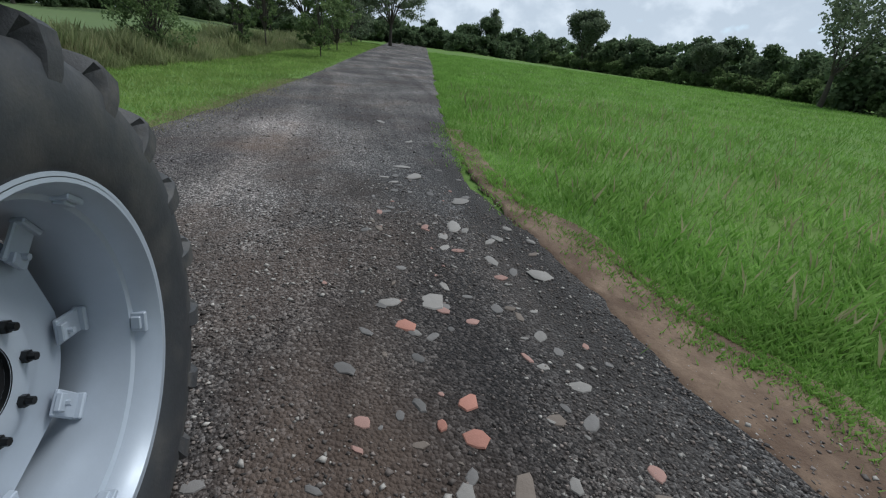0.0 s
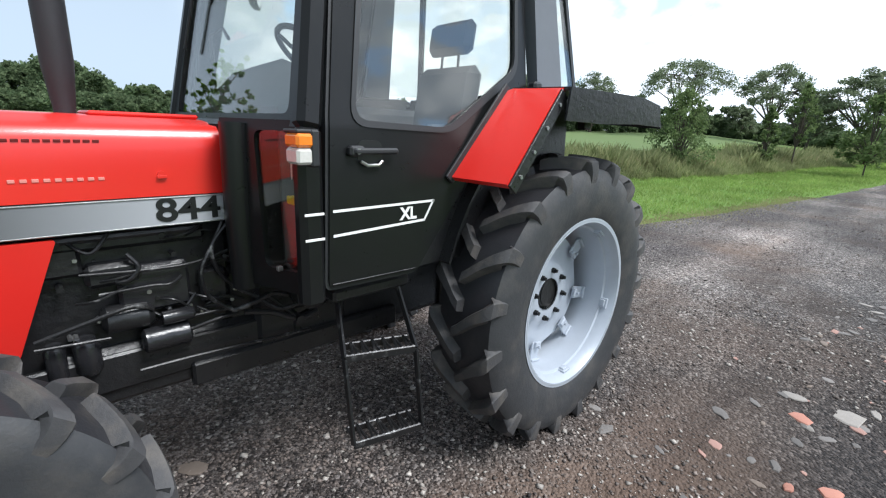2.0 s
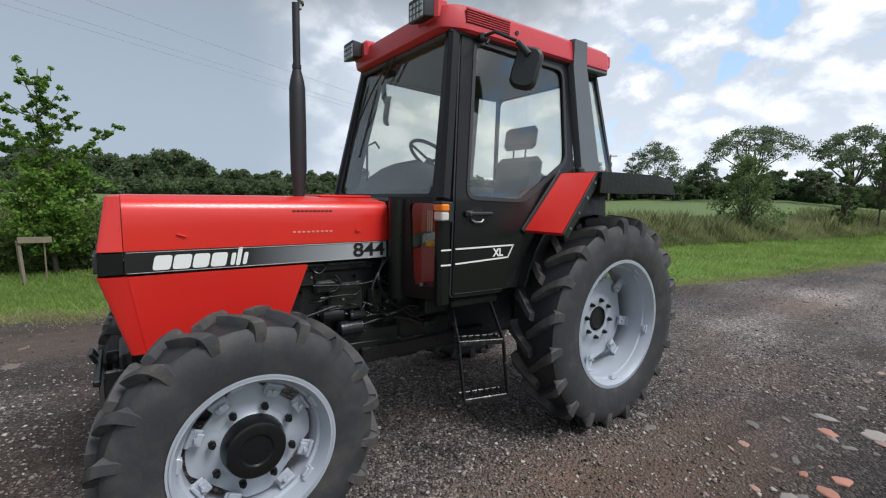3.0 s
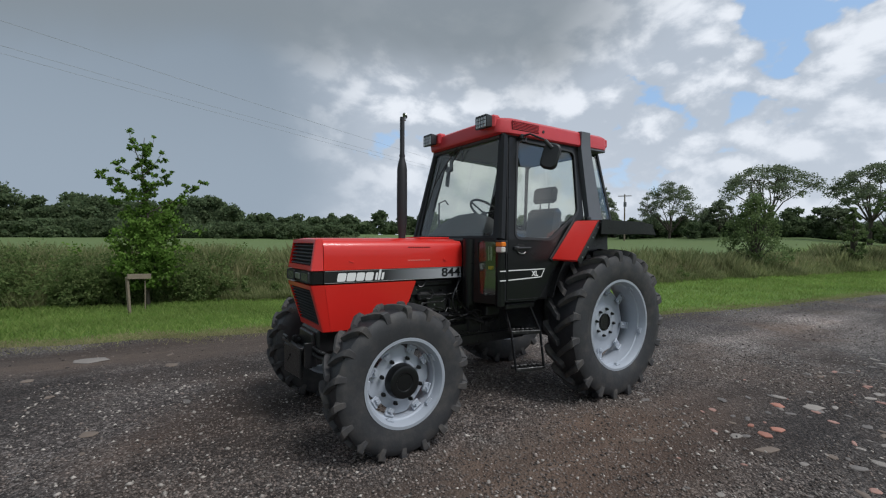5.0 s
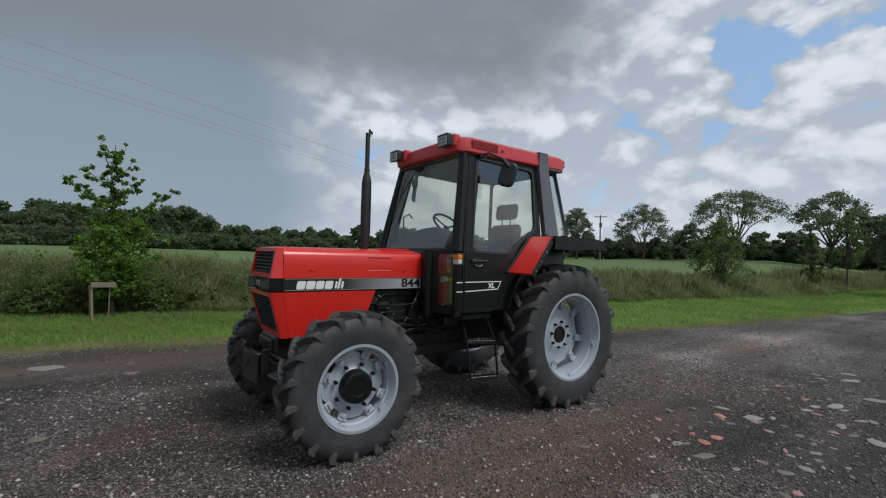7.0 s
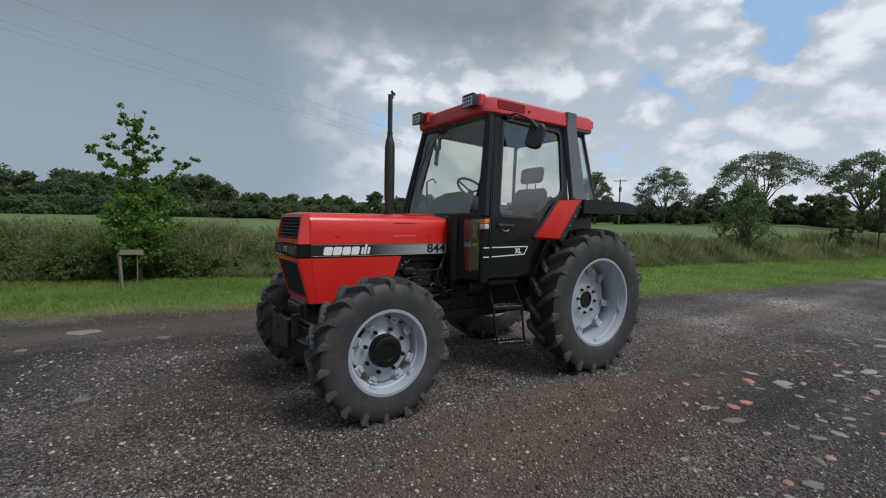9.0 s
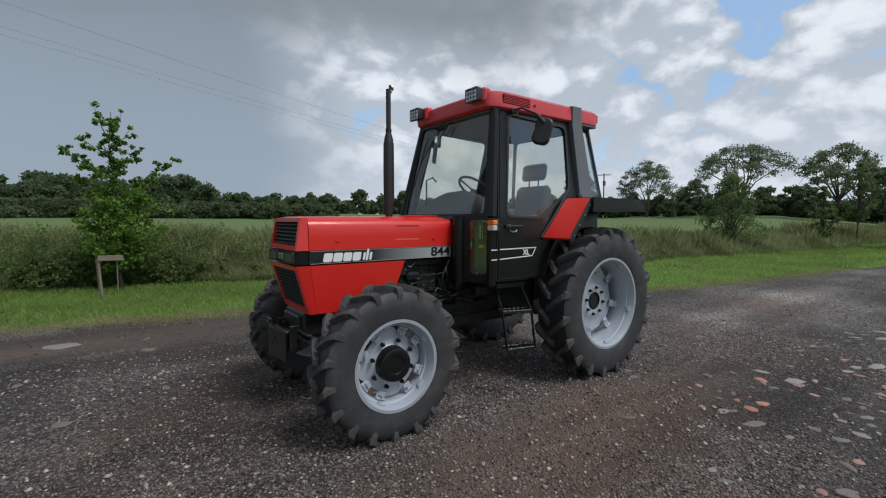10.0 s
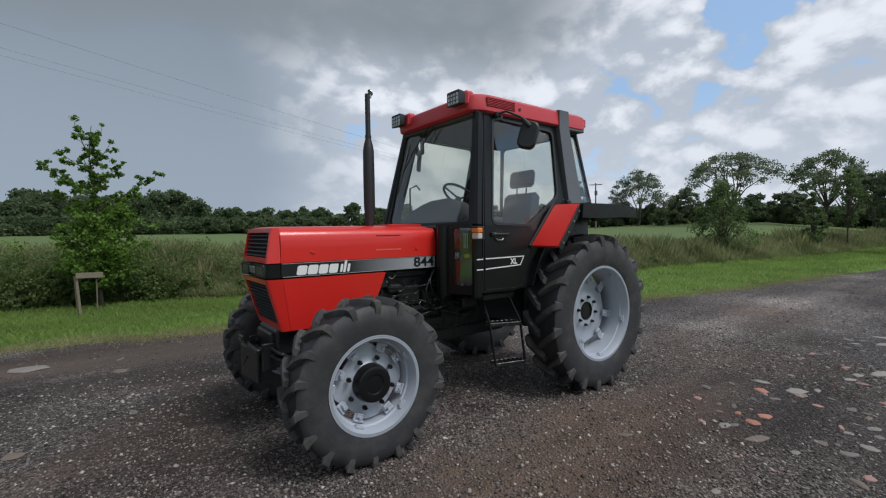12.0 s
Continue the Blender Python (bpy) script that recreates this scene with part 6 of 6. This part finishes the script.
def tree(name, x, y, tall, seed, leaf, label, trunk=0.3, spread=0.8, up=0.6, depth=3, clump=0.13, per=55, leaf_size=0.03, squash=0.6, lift=None, trunk_r=0.028, width=1.0):
    rng = random.Random(seed)
    z = height(x, y) if lift is None else lift
    ob = tagged(new(name), label, "tree")
    ob.matrix_basis = pose(x, y, z - 0.05)
    s, tips = Shape(), []
    s.tube([(0, 0, 0), (0.01 * tall, 0, trunk * tall * 0.5), (0, 0.01 * tall, trunk * tall)], [trunk_r * tall * 1.25, trunk_r * tall, trunk_r * tall * 0.85], 9, caps=False)
    for k in range(4):
        a = 2 * math.pi * (k + rng.uniform(-0.3, 0.3)) / 4
        limbs(s, (0, 0.01 * tall, trunk * tall * rng.uniform(0.85, 1.0)), (math.cos(a) * spread, math.sin(a) * spread, up), tall * 0.25, trunk_r * tall * 0.6, depth - 1, rng, tips, spread * 0.8, up)
    limbs(s, (0, 0.01 * tall, trunk * tall), (0.1, 0, 1), tall * 0.25, trunk_r * tall * 0.7, depth - 1, rng, tips, spread * 0.7, up)
    top = max(t[2] for t in tips) + clump * tall * squash
    k = tall / top
    if width > 2:  # a crown width in metres
        width = (width / 2 - clump * tall * 0.8) / max(math.hypot(t[0], t[1]) for t in tips)
    s.v = [(a * width, b * width, c * k) for a, b, c in s.v]
    tips = [(a * width, b * width, c * k) for a, b, c in tips]
    part("trunk", s, BARK, ob, smooth=60)
    v, f = leaf_cloud(tips, [clump * tall * rng.uniform(0.6, 1.15) for _ in tips], per, leaf_size * tall, seed, squash)
    raw_part("crown", leaf, v, f, ob)
    return ob


def toward(az, dist, eye=(3.877, 3.571)):
    return eye[0] + dist * math.cos(radians(az)), eye[1] + dist * math.sin(radians(az))


OAK = "broad field oak with open spreading dark crown"


def oak(x, y, tall, wide, seed, low, fork, clumps=125, per=64):
    """A field oak: a forked trunk, limbs that fan out, and leaf clumps spread over a domed crown with gaps."""
    rng = random.Random(seed)
    ob = tagged(new("oak_tree"), OAK, "tree")
    ob.matrix_basis = pose(x, y, height(x, y) - 0.25)
    s, ends, cs, rad = Shape(), [], [], []
    r0, half, hb, hf = 0.021 * tall, wide / 2, low * tall, fork * tall
    s.tube([(0, 0, 0), (0.012 * tall, 0, hf * 0.5), (0, 0.01 * tall, hf)], [r0 * 1.35, r0, r0 * 0.85], 9, caps=False)
    for k in range(11):
        a = 2.4 * k + rng.uniform(-0.3, 0.3)
        p = 0.30 + 0.5 * rng.random() if k else 0.05
        end = Vector((half * p * math.cos(a), half * p * math.sin(a), hb + (tall - hb) * math.sqrt(1 - p * p) * rng.uniform(0.45, 0.75)))
        start = Vector((0, 0.01 * tall, hf * rng.uniform(0.85, 1.0)))
        bend = start.lerp(end, 0.5) + Vector((rng.uniform(-1, 1), rng.uniform(-1, 1), rng.uniform(-0.5, 1))) * 0.05 * tall
        s.tube([start, start.lerp(bend, 0.6), bend, bend.lerp(end, 0.6), end], [r0 * 0.55, r0 * 0.46, r0 * 0.36, r0 * 0.27, r0 * 0.2], 6, caps=False)
        ends += [end, bend]
    for k in range(clumps):
        a = rng.uniform(0, 2 * math.pi)
        p = math.sqrt(rng.random())
        lump = 1 + 0.13 * math.sin(3 * a + seed) + 0.08 * math.sin(5 * a + 2 * seed)
        shell = rng.uniform(0.80, 1.0) if rng.random() < 0.75 else rng.uniform(0.35, 0.8)
        q = Vector((half * p * lump * math.cos(a) * 0.93, half * p * lump * math.sin(a) * 0.93, hb + (tall * 0.96 - hb) * math.sqrt(max(0.02, 1 - p * p)) * shell))
        near = min(ends, key=lambda e: (e - q).length)
        s.tube([near, near.lerp(q, 0.5) + Vector((0, 0, 0.01 * tall)), q], [r0 * 0.16, r0 * 0.10, r0 * 0.05], 4, caps=False)
        cs.append(tuple(q))
        rad.append((0.045 * tall + 0.045 * wide) * rng.uniform(0.6, 1.2))
    part("trunk", s, BARK, ob, smooth=60)
    v, f = leaf_cloud(cs, rad, per, 0.30, seed, 0.55, 0.25)
    raw_part("crown", LEAF_OAK, v, f, ob)


for az, dist, tall, wide, seed, low, fork in ((-150.5, 95, 11.4, 11.8, 3, 0.12, 0.12), (-159.4, 88, 12.5, 14.4, 8, 0.46, 0.24), (-167.3, 84, 11.7, 10.2, 14, 0.38, 0.30), (-143.0, 95, 11.0, 7.0, 5, 0.18, 0.18),
                                              (-155.3, 100, 7.4, 6.5, 6, 0.2, 0.2), (-164.9, 94, 5.9, 5.5, 7, 0.12, 0.15), (-170.6, 82, 8.6, 7.0, 9, 0.18, 0.2), (-174.0, 80, 11.0, 10, 17, 0.33, 0.3),
                                              (-178.0, 78, 11.4, 10, 19, 0.3, 0.28), (-183.0, 76, 10.6, 9, 23, 0.3, 0.3)):
    tx, ty = toward(az, dist)
    oak(tx, ty, tall, wide, seed, low, fork)
# young trees and bushes along the verge


def shrub(name, x, y, tall, wide, seed, leaf, label, foot=0.05, n=80, per=54, size=0.07):
    """An uneven, leafy mass on several thin stems."""
    rng = random.Random(seed)
    ob = tagged(new(name), label, "tree")
    ob.matrix_basis = pose(x, y, height(x, y) - 0.03)
    s, cs, rad = Shape(), [], []
    for k in range(n):
        t = foot + (1 - foot) * rng.random() ** 0.9
        w = wide / 2 * math.sin(math.pi * min(1, max(0.08, (t - foot) / (1 - foot) * 0.8 + 0.18))) * rng.uniform(0.3, 1.15)
        a = rng.uniform(0, 2 * math.pi)
        q = (w * math.cos(a), w * math.sin(a), t * tall)
        cs.append(q)
        rad.append(wide * rng.uniform(0.06, 0.15))
        if k % 3 == 0:
            z0 = foot * tall * 0.85 if foot > 0.1 else 0.0
            s.tube([(0.02 * math.cos(a), 0.02 * math.sin(a), z0), (q[0] * 0.35, q[1] * 0.35, z0 + (q[2] - z0) * 0.55), q], [0.014 * tall * 0.6, 0.010 * tall * 0.6, 0.004], 5, caps=False)
    tagged(part("branch", s, BARK, ob, smooth=60), kind="stuff")
    part("trunk", Shape().tube([(0, 0, 0), (0.02, 0, tall * 0.5), (0, 0.02, tall * 0.92)], [0.010 * tall, 0.007 * tall, 0.003], 7), BARK, ob, smooth=60)
    v, f = leaf_cloud(cs, rad, per, size, seed, 0.85, 0.15)
    raw_part("crown", leaf, v, f, ob)


for tx, ty, tall, wide, seed, foot, lab in ((-21.2, -6.2, 3.8, 2.8, 41, 0.03, "bushy young tree among meadow grass"), (-28.0, -4.2, 3.4, 1.2, 42, 0.12, "slender young tree among meadow grass"),
                                            (-33.0, -3.7, 5.0, 1.7, 43, 0.32, "small round-crowned tree beside the verge")):
    shrub("young_tree", tx, ty, tall, wide, seed, LEAF_BUSH, lab, foot, n=130 if wide > 2 else 70, size=0.12)
for az, dist, tall, wide, seed, foot, leaf, lab in (
        (-173.8, 34, 4.0, 3.0, 44, 0.2, LEAF_BUSH, "small tree beside the farm track"),
        (-176.2, 44, 5.0, 4.0, 45, 0.15, LEAF_BUSH, "small tree beside the farm track"), (-178.3, 58, 6.4, 5.0, 46, 0.15, LEAF_OAK, "tree beside the farm track"), (-179.8, 75, 7.5, 6.0, 47, 0.15, LEAF_OAK, "tree beside the farm track")):
    tx, ty = toward(az, dist)
    shrub("young_tree" if tall > 1.5 else "bush", tx, ty, tall, wide, seed, leaf, lab, foot, size=0.05 * tall ** 0.6 + 0.01 * dist ** 0.5)


def sapling():
    """The young tree by the board: a leafy body and an open leader with long rising side branches."""
    ob = tagged(new("sapling"), "bright green sapling with bushy foot and thin open top", "tree")
    ob.matrix_basis = pose(3.92, -8.95, height(3.92, -8.95) - 0.02)
    rng = random.Random(5)
    s, cs, rad = Shape(), [], []
    lead = [(0, 0, 0), (0.05, 0, 0.9), (-0.03, 0.03, 1.8), (0.05, 0, 2.6), (0.12, 0.0, 3.3), (0.06, 0, 3.98)]

    def spray(p, q, n, r, sag=0.0):
        p, q = Vector(p), Vector(q)
        mid = p.lerp(q, 0.5) - Vector((0, 0, sag))
        s.tube([tuple(p), tuple(mid), tuple(q)], [0.016, 0.010, 0.003], 5, caps=False)
        for j in range(n):
            t = 0.22 + 0.78 * (j + 1) / n
            c = p.lerp(mid, t * 2) if t < 0.5 else mid.lerp(q, t * 2 - 1)
            side = Vector((rng.gauss(0, 0.09), rng.gauss(0, 0.09), rng.uniform(-0.05, 0.13)))
            s.tube([tuple(c), tuple(c + side)], [0.005, 0.002], 4, caps=False)
            cs.append(tuple(c + side))
            rad.append(r * rng.uniform(0.6, 1.3))

    # the open top: forked tip, long branches low on the leader and shorter ones above
    for p, q, n in (((0.10, 0, 3.3), (0.33, 0.1, 3.95), 8), ((0.10, 0, 3.4), (-0.12, -0.1, 3.92), 7), ((0.08, 0, 3.0), (0.62, 0.2, 3.35), 9), ((0.05, 0, 2.55), (0.98, -0.3, 3.12), 14),
                    ((0.05, 0, 2.7), (-0.42, 0.3, 3.12), 9), ((0.02, 0, 2.2), (-1.12, 0.2, 2.98), 17), ((0.0, 0, 2.15), (-0.80, -0.5, 2.55), 12), ((0.05, 0, 2.4), (0.55, 0.55, 2.75), 10),
                    ((0.05, 0, 2.5), (-0.25, -0.65, 2.95), 10), ((0.05, 0, 2.1), (0.75, -0.55, 2.45), 11), ((0.08, 0, 3.1), (-0.22, 0.3, 3.5), 7), ((0.08, 0, 2.9), (0.25, -0.35, 3.4), 7)):
        spray(p, q, n, 0.075, 0.05)
    for k in range(34):
        z = 2.1 + 1.8 * rng.random()
        cs.append((0.06 + rng.gauss(0, 0.05), rng.gauss(0, 0.05), z))
        rad.append(rng.uniform(0.05, 0.10))
    # the leafy body below
    for k in range(64):
        z = 0.35 + 1.6 * rng.random()
        a = rng.uniform(0, 2 * math.pi)
        reach = (0.34 + 0.42 * math.sin(math.pi * min(1.0, z / 2.3))) * rng.uniform(0.5, 1.15)
        spray((0, 0, z), (reach * math.cos(a), reach * math.sin(a), z + 0.35 * reach + 0.1), 5, 0.15)
    for k in range(60):
        z = rng.uniform(0.5, 2.35)
        w = 0.16 + 0.22 * math.sin(math.pi * (z - 0.2) / 2.5)
        cs.append((rng.gauss(0, w), rng.gauss(0, w), z))
        rad.append(rng.uniform(0.14, 0.26))
    tagged(part("branch", s, BARK, ob, smooth=60), kind="stuff")
    part("trunk", Shape().tube(lead, [0.045, 0.04, 0.03, 0.022, 0.014, 0.006], 7), BARK, ob, smooth=60)
    v, f = leaf_cloud(cs, rad, 26, 0.085, 5, 0.8, 0.1)
    raw_part("crown", LEAF_YOUNG, v, f, ob)


sapling()


def bushes(name, mat, spots, per, size, seed, label, category, squash=0.8):
    """A belt of shrubs or woodland: many leafy clumps in one mass."""
    rng = random.Random(seed)
    cs, rad = [], []
    for x, y, h, w in spots:
        z = height(x, y)
        m = 9
        for k in range(m):
            t = rng.uniform(0.12, 0.9)
            ww = w * math.sqrt(max(0.05, 1 - (t - 0.35) ** 2 * 1.8))
            a = rng.uniform(0, 2 * math.pi)
            r = ww * rng.uniform(0.2, 0.8)
            cs.append((x + r * math.cos(a), y + r * math.sin(a), z + t * h))
            rad.append(min(h, w * 1.4) * rng.uniform(0.22, 0.40))
        cs.append((x, y, z + h * 0.86))
        rad.append(h * 0.16)
    v, f = leaf_cloud(cs, rad, per, size, seed, squash, 0.4)
    return scatter(name, mat, v, f, label, category)


rb = random.Random(3)
# nettles, docks and brambles through the meadow
spots = []
for k in range(560):
    x = rb.uniform(2.2, 12.5) if k < 330 else rb.uniform(-16, 2.2)
    back = rb.random() ** 1.8 * 4.2
    y = along(HEDGE_FOOT, x) - 0.15 - back
    if x < -3 and rb.random() < 0.6:
        continue
    h = rb.uniform(0.45, 1.25) * (0.62 + min(0.5, back * 0.5)) * (1.15 if x > -3 else 0.6)
    spots.append((x, y, h, h * rb.uniform(0.25, 0.6)))
# a thicket round the sapling's foot
for k in range(46):
    h = rb.uniform(0.5, 1.3)
    spots.append((3.95 + rb.gauss(0, 0.95), -9.15 - abs(rb.gauss(0, 0.35)), h, h * rb.uniform(0.3, 0.5)))
bushes("weeds", LEAF_WEED, spots, 34, 0.07, 37, "leafy weeds and brambles in the uncut meadow", "weeds")
# woodland to the south-east: rounded crowns, one big tree at its western end
WOOD_TOP = [(-60, 0.08), (-76, 0.088), (-79.5, 0.088), (-81.5, 0.072), (-82.6, 0.055), (-84.2, 0.074), (-86.1, 0.070), (-88.7, 0.066), (-93.4, 0.070), (-95.9, 0.082), (-97.5, 0.076), (-98.6, 0.056), (-99.7, 0.035), (-104.4, 0.030), (-112, 0.028)]
spots = []
for k in range(78):
    az = -111 + 47 * k / 77 + rb.uniform(-0.25, 0.25)
    d = rb.uniform(64, 76)
    x, y = toward(az, d)
    h = (1.5 + d * along(WOOD_TOP, az) - height(x, y)) * rb.choice((0.85, 0.97, 1.05, 1.1))
    spots.append((x, y, h, min(2.6, h * rb.uniform(0.35, 0.55))))
for k in range(120):
    az = -112 + 50 * k / 119 + rb.uniform(-0.2, 0.2)
    x, y = toward(az, rb.uniform(60, 64))
    spots.append((x, y, rb.uniform(1.3, 2.1), rb.uniform(0.9, 1.3)))
bushes("far_woods", LEAF_WOOD, spots, 170, 0.42, 31, "dark green belt of distant woodland", "trees")
spots = []
for k in range(70):
    az = -146 + 48 * k / 69 + rb.uniform(-0.4, 0.4)
    x, y = toward(az, rb.uniform(112, 140))
    spots.append((x, y, rb.choice((3.4, 4.2, 5.0, 6.2)) * rb.uniform(0.9, 1.1), rb.uniform(2.2, 3.4)))
bushes("far_woods", LEAF_WOOD, spots, 80, 1.0, 32, "low distant tree line beyond the field", "trees")
spots = []
for k in range(110):
    az = -198 + 58 * k / 109
    x, y = toward(az, rb.uniform(92, 112))
    spots.append((x, y, rb.uniform(2.2, 3.5), rb.uniform(1.8, 2.6)))
for k in range(26):
    x, y = toward(rb.uniform(-200, -146), rb.uniform(94, 108))
    spots.append((x, y, rb.uniform(3.2, 5.2), rb.uniform(1.6, 2.6)))
bushes("far_hedge", LEAF_WOOD, spots, 110, 0.55, 33, "dark hedge at the far edge of the field", "hedge")
# hedgerow and trees north of the track, down the slope of the field


def hedge_line(t):
    """From far along the track round to the foot of the north field."""
    az = 171 - 75 * t
    return az, 120 - 100 * t


spots = []
for k in range(120):
    t = k / 119
    az, d = hedge_line(t)
    x, y = toward(az + rb.uniform(-0.4, 0.4), d + rb.uniform(-2, 2), (0.94, 1.6))
    spots.append((x, y, rb.uniform(1.6, 2.6), rb.uniform(1.2, 2.0)))
bushes("hedge", LEAF_BUSH, spots, 100, 0.36, 34, "overgrown field hedge at the foot of the meadow", "hedge")
spots = []
for k in range(60):
    t = rb.uniform(0.0, 1.0)
    az, d = hedge_line(t)
    x, y = toward(az, d + rb.uniform(3, 9), (0.94, 1.6))
    spots.append((x, y, rb.uniform(3.0, 5.2) * (1.25 - 0.35 * t), rb.uniform(1.8, 3.0)))
for az, d, h, w in ((175, 100, 4.6, 3.4), (142, 84, 6.8, 3.3), (139, 83, 6.9, 3.2), (135.3, 78, 6.2, 3.0), (128, 62, 6.9, 3.6), (125.3, 60, 6.8, 3.8), (122.5, 60, 6.6, 3.6), (147.8, 92, 6.0, 3.0), (150.6, 95, 5.6, 3.0),
                    (158, 104, 5.8, 3.0), (161, 108, 6.2, 3.2), (166, 112, 5.6, 3.0), (163.9, 110, 7.6, 2.6)):
    x, y = toward(az, d, (0.94, 1.6))
    spots.append((x, y, h, w))
bushes("hedgerow_trees", LEAF_WOOD, spots, 190, 0.55, 35, "dense dark trees grown out of the hedge", "trees")
spots = []
for k in range(90):
    az = 178 - 95 * k / 89
    x, y = toward(az, rb.uniform(170, 260), (0.94, 1.6))
    spots.append((x, y, rb.uniform(4, 9), rb.uniform(4, 8)))
bushes("far_woods", LEAF_WOOD, spots, 60, 1.5, 36, "distant woods beyond the lower fields", "trees")
for az, d, tall, seed, w in ((163.8, 112, 9.6, 61, 6), (153.4, 96, 10.4, 62, 9), (130.3, 58, 11.5, 63, 9), (147.5, 95, 6.6, 64, 7), (141.0, 80, 6.0, 65, 7)):
    x, y = toward(az, d, (0.94, 1.6))
    tree("hedgerow_tree", x, y, tall, seed, LEAF_OAK, "hedgerow tree with dark rounded crown" if seed != 63 else "sparse hedgerow tree with bare forked limbs", trunk=0.3, spread=0.9, up=0.7, depth=4, per=90 if seed != 63 else 14, clump=0.10, leaf_size=0.034, squash=0.7, width=w)

# ---------------------------------------------------------------- small things by the verge and far off
board = tagged(new("sign_board"), "low weathered timber board on leaning posts in long grass", "sign")
board.matrix_basis = pose(4.02, -8.02, height(4.02, -8.02) - 0.02, 0, 0, 36)
part("post", Shape().beam((0.30, 0, -0.1), (0.36, 0, 0.80), 0.06, 0.05), TIMBER, board)
part("post", Shape().beam((-0.07, -0.05, -0.1), (-0.05, -0.02, 0.76), 0.022, 0.022), TIMBER, board)
part("plank", Shape().box((0.13, 0.05, 0.80), (0.52, 0.03, 0.11), Matrix.Rotation(radians(-3), 3, "Y"), 0.005), TIMBER, board)

px, py = toward(-145.7, 86)
pole = tagged(new("utility_pole"), "distant wooden utility pole with crossarm", "pole")
pole.matrix_basis = pose(px, py, height(px, py))
part("mast", Shape().tube([(0, 0, 0), (0, 0, 8.2)], [0.15, 0.11], 10), TIMBER, pole)
part("crossarm", Shape().box((0, 0, 7.9), (0.12, 2.2, 0.14), Matrix.Rotation(radians(34), 3, "Z")), TIMBER, pole)
part("transformer", Shape().tube([(0.2, 0.2, 6.0), (0.2, 0.2, 6.8)], 0.25, 12), GREY_TRIM, pole)
cable = material("power_cable", (0.30, 0.31, 0.32), 0.7, vary=0.1)
for a, b in (((26, -8.2), (-40, -42.5)), ((26, -11.5), (-40, -44.8)), ((26, -12.6), (-40, -45.9))):
    pts = []
    for k in range(25):
        t = k / 24
        pts.append((a[0] + (b[0] - a[0]) * t, a[1] + (b[1] - a[1]) * t, 9.35 - 1.4 * 4 * t * (1 - t) * 0.3))
    tagged(part("overhead_cable", Shape().tube(pts, 0.007, 5), cable), "thin overhead power cable against the sky", "cable", "overhead cables")
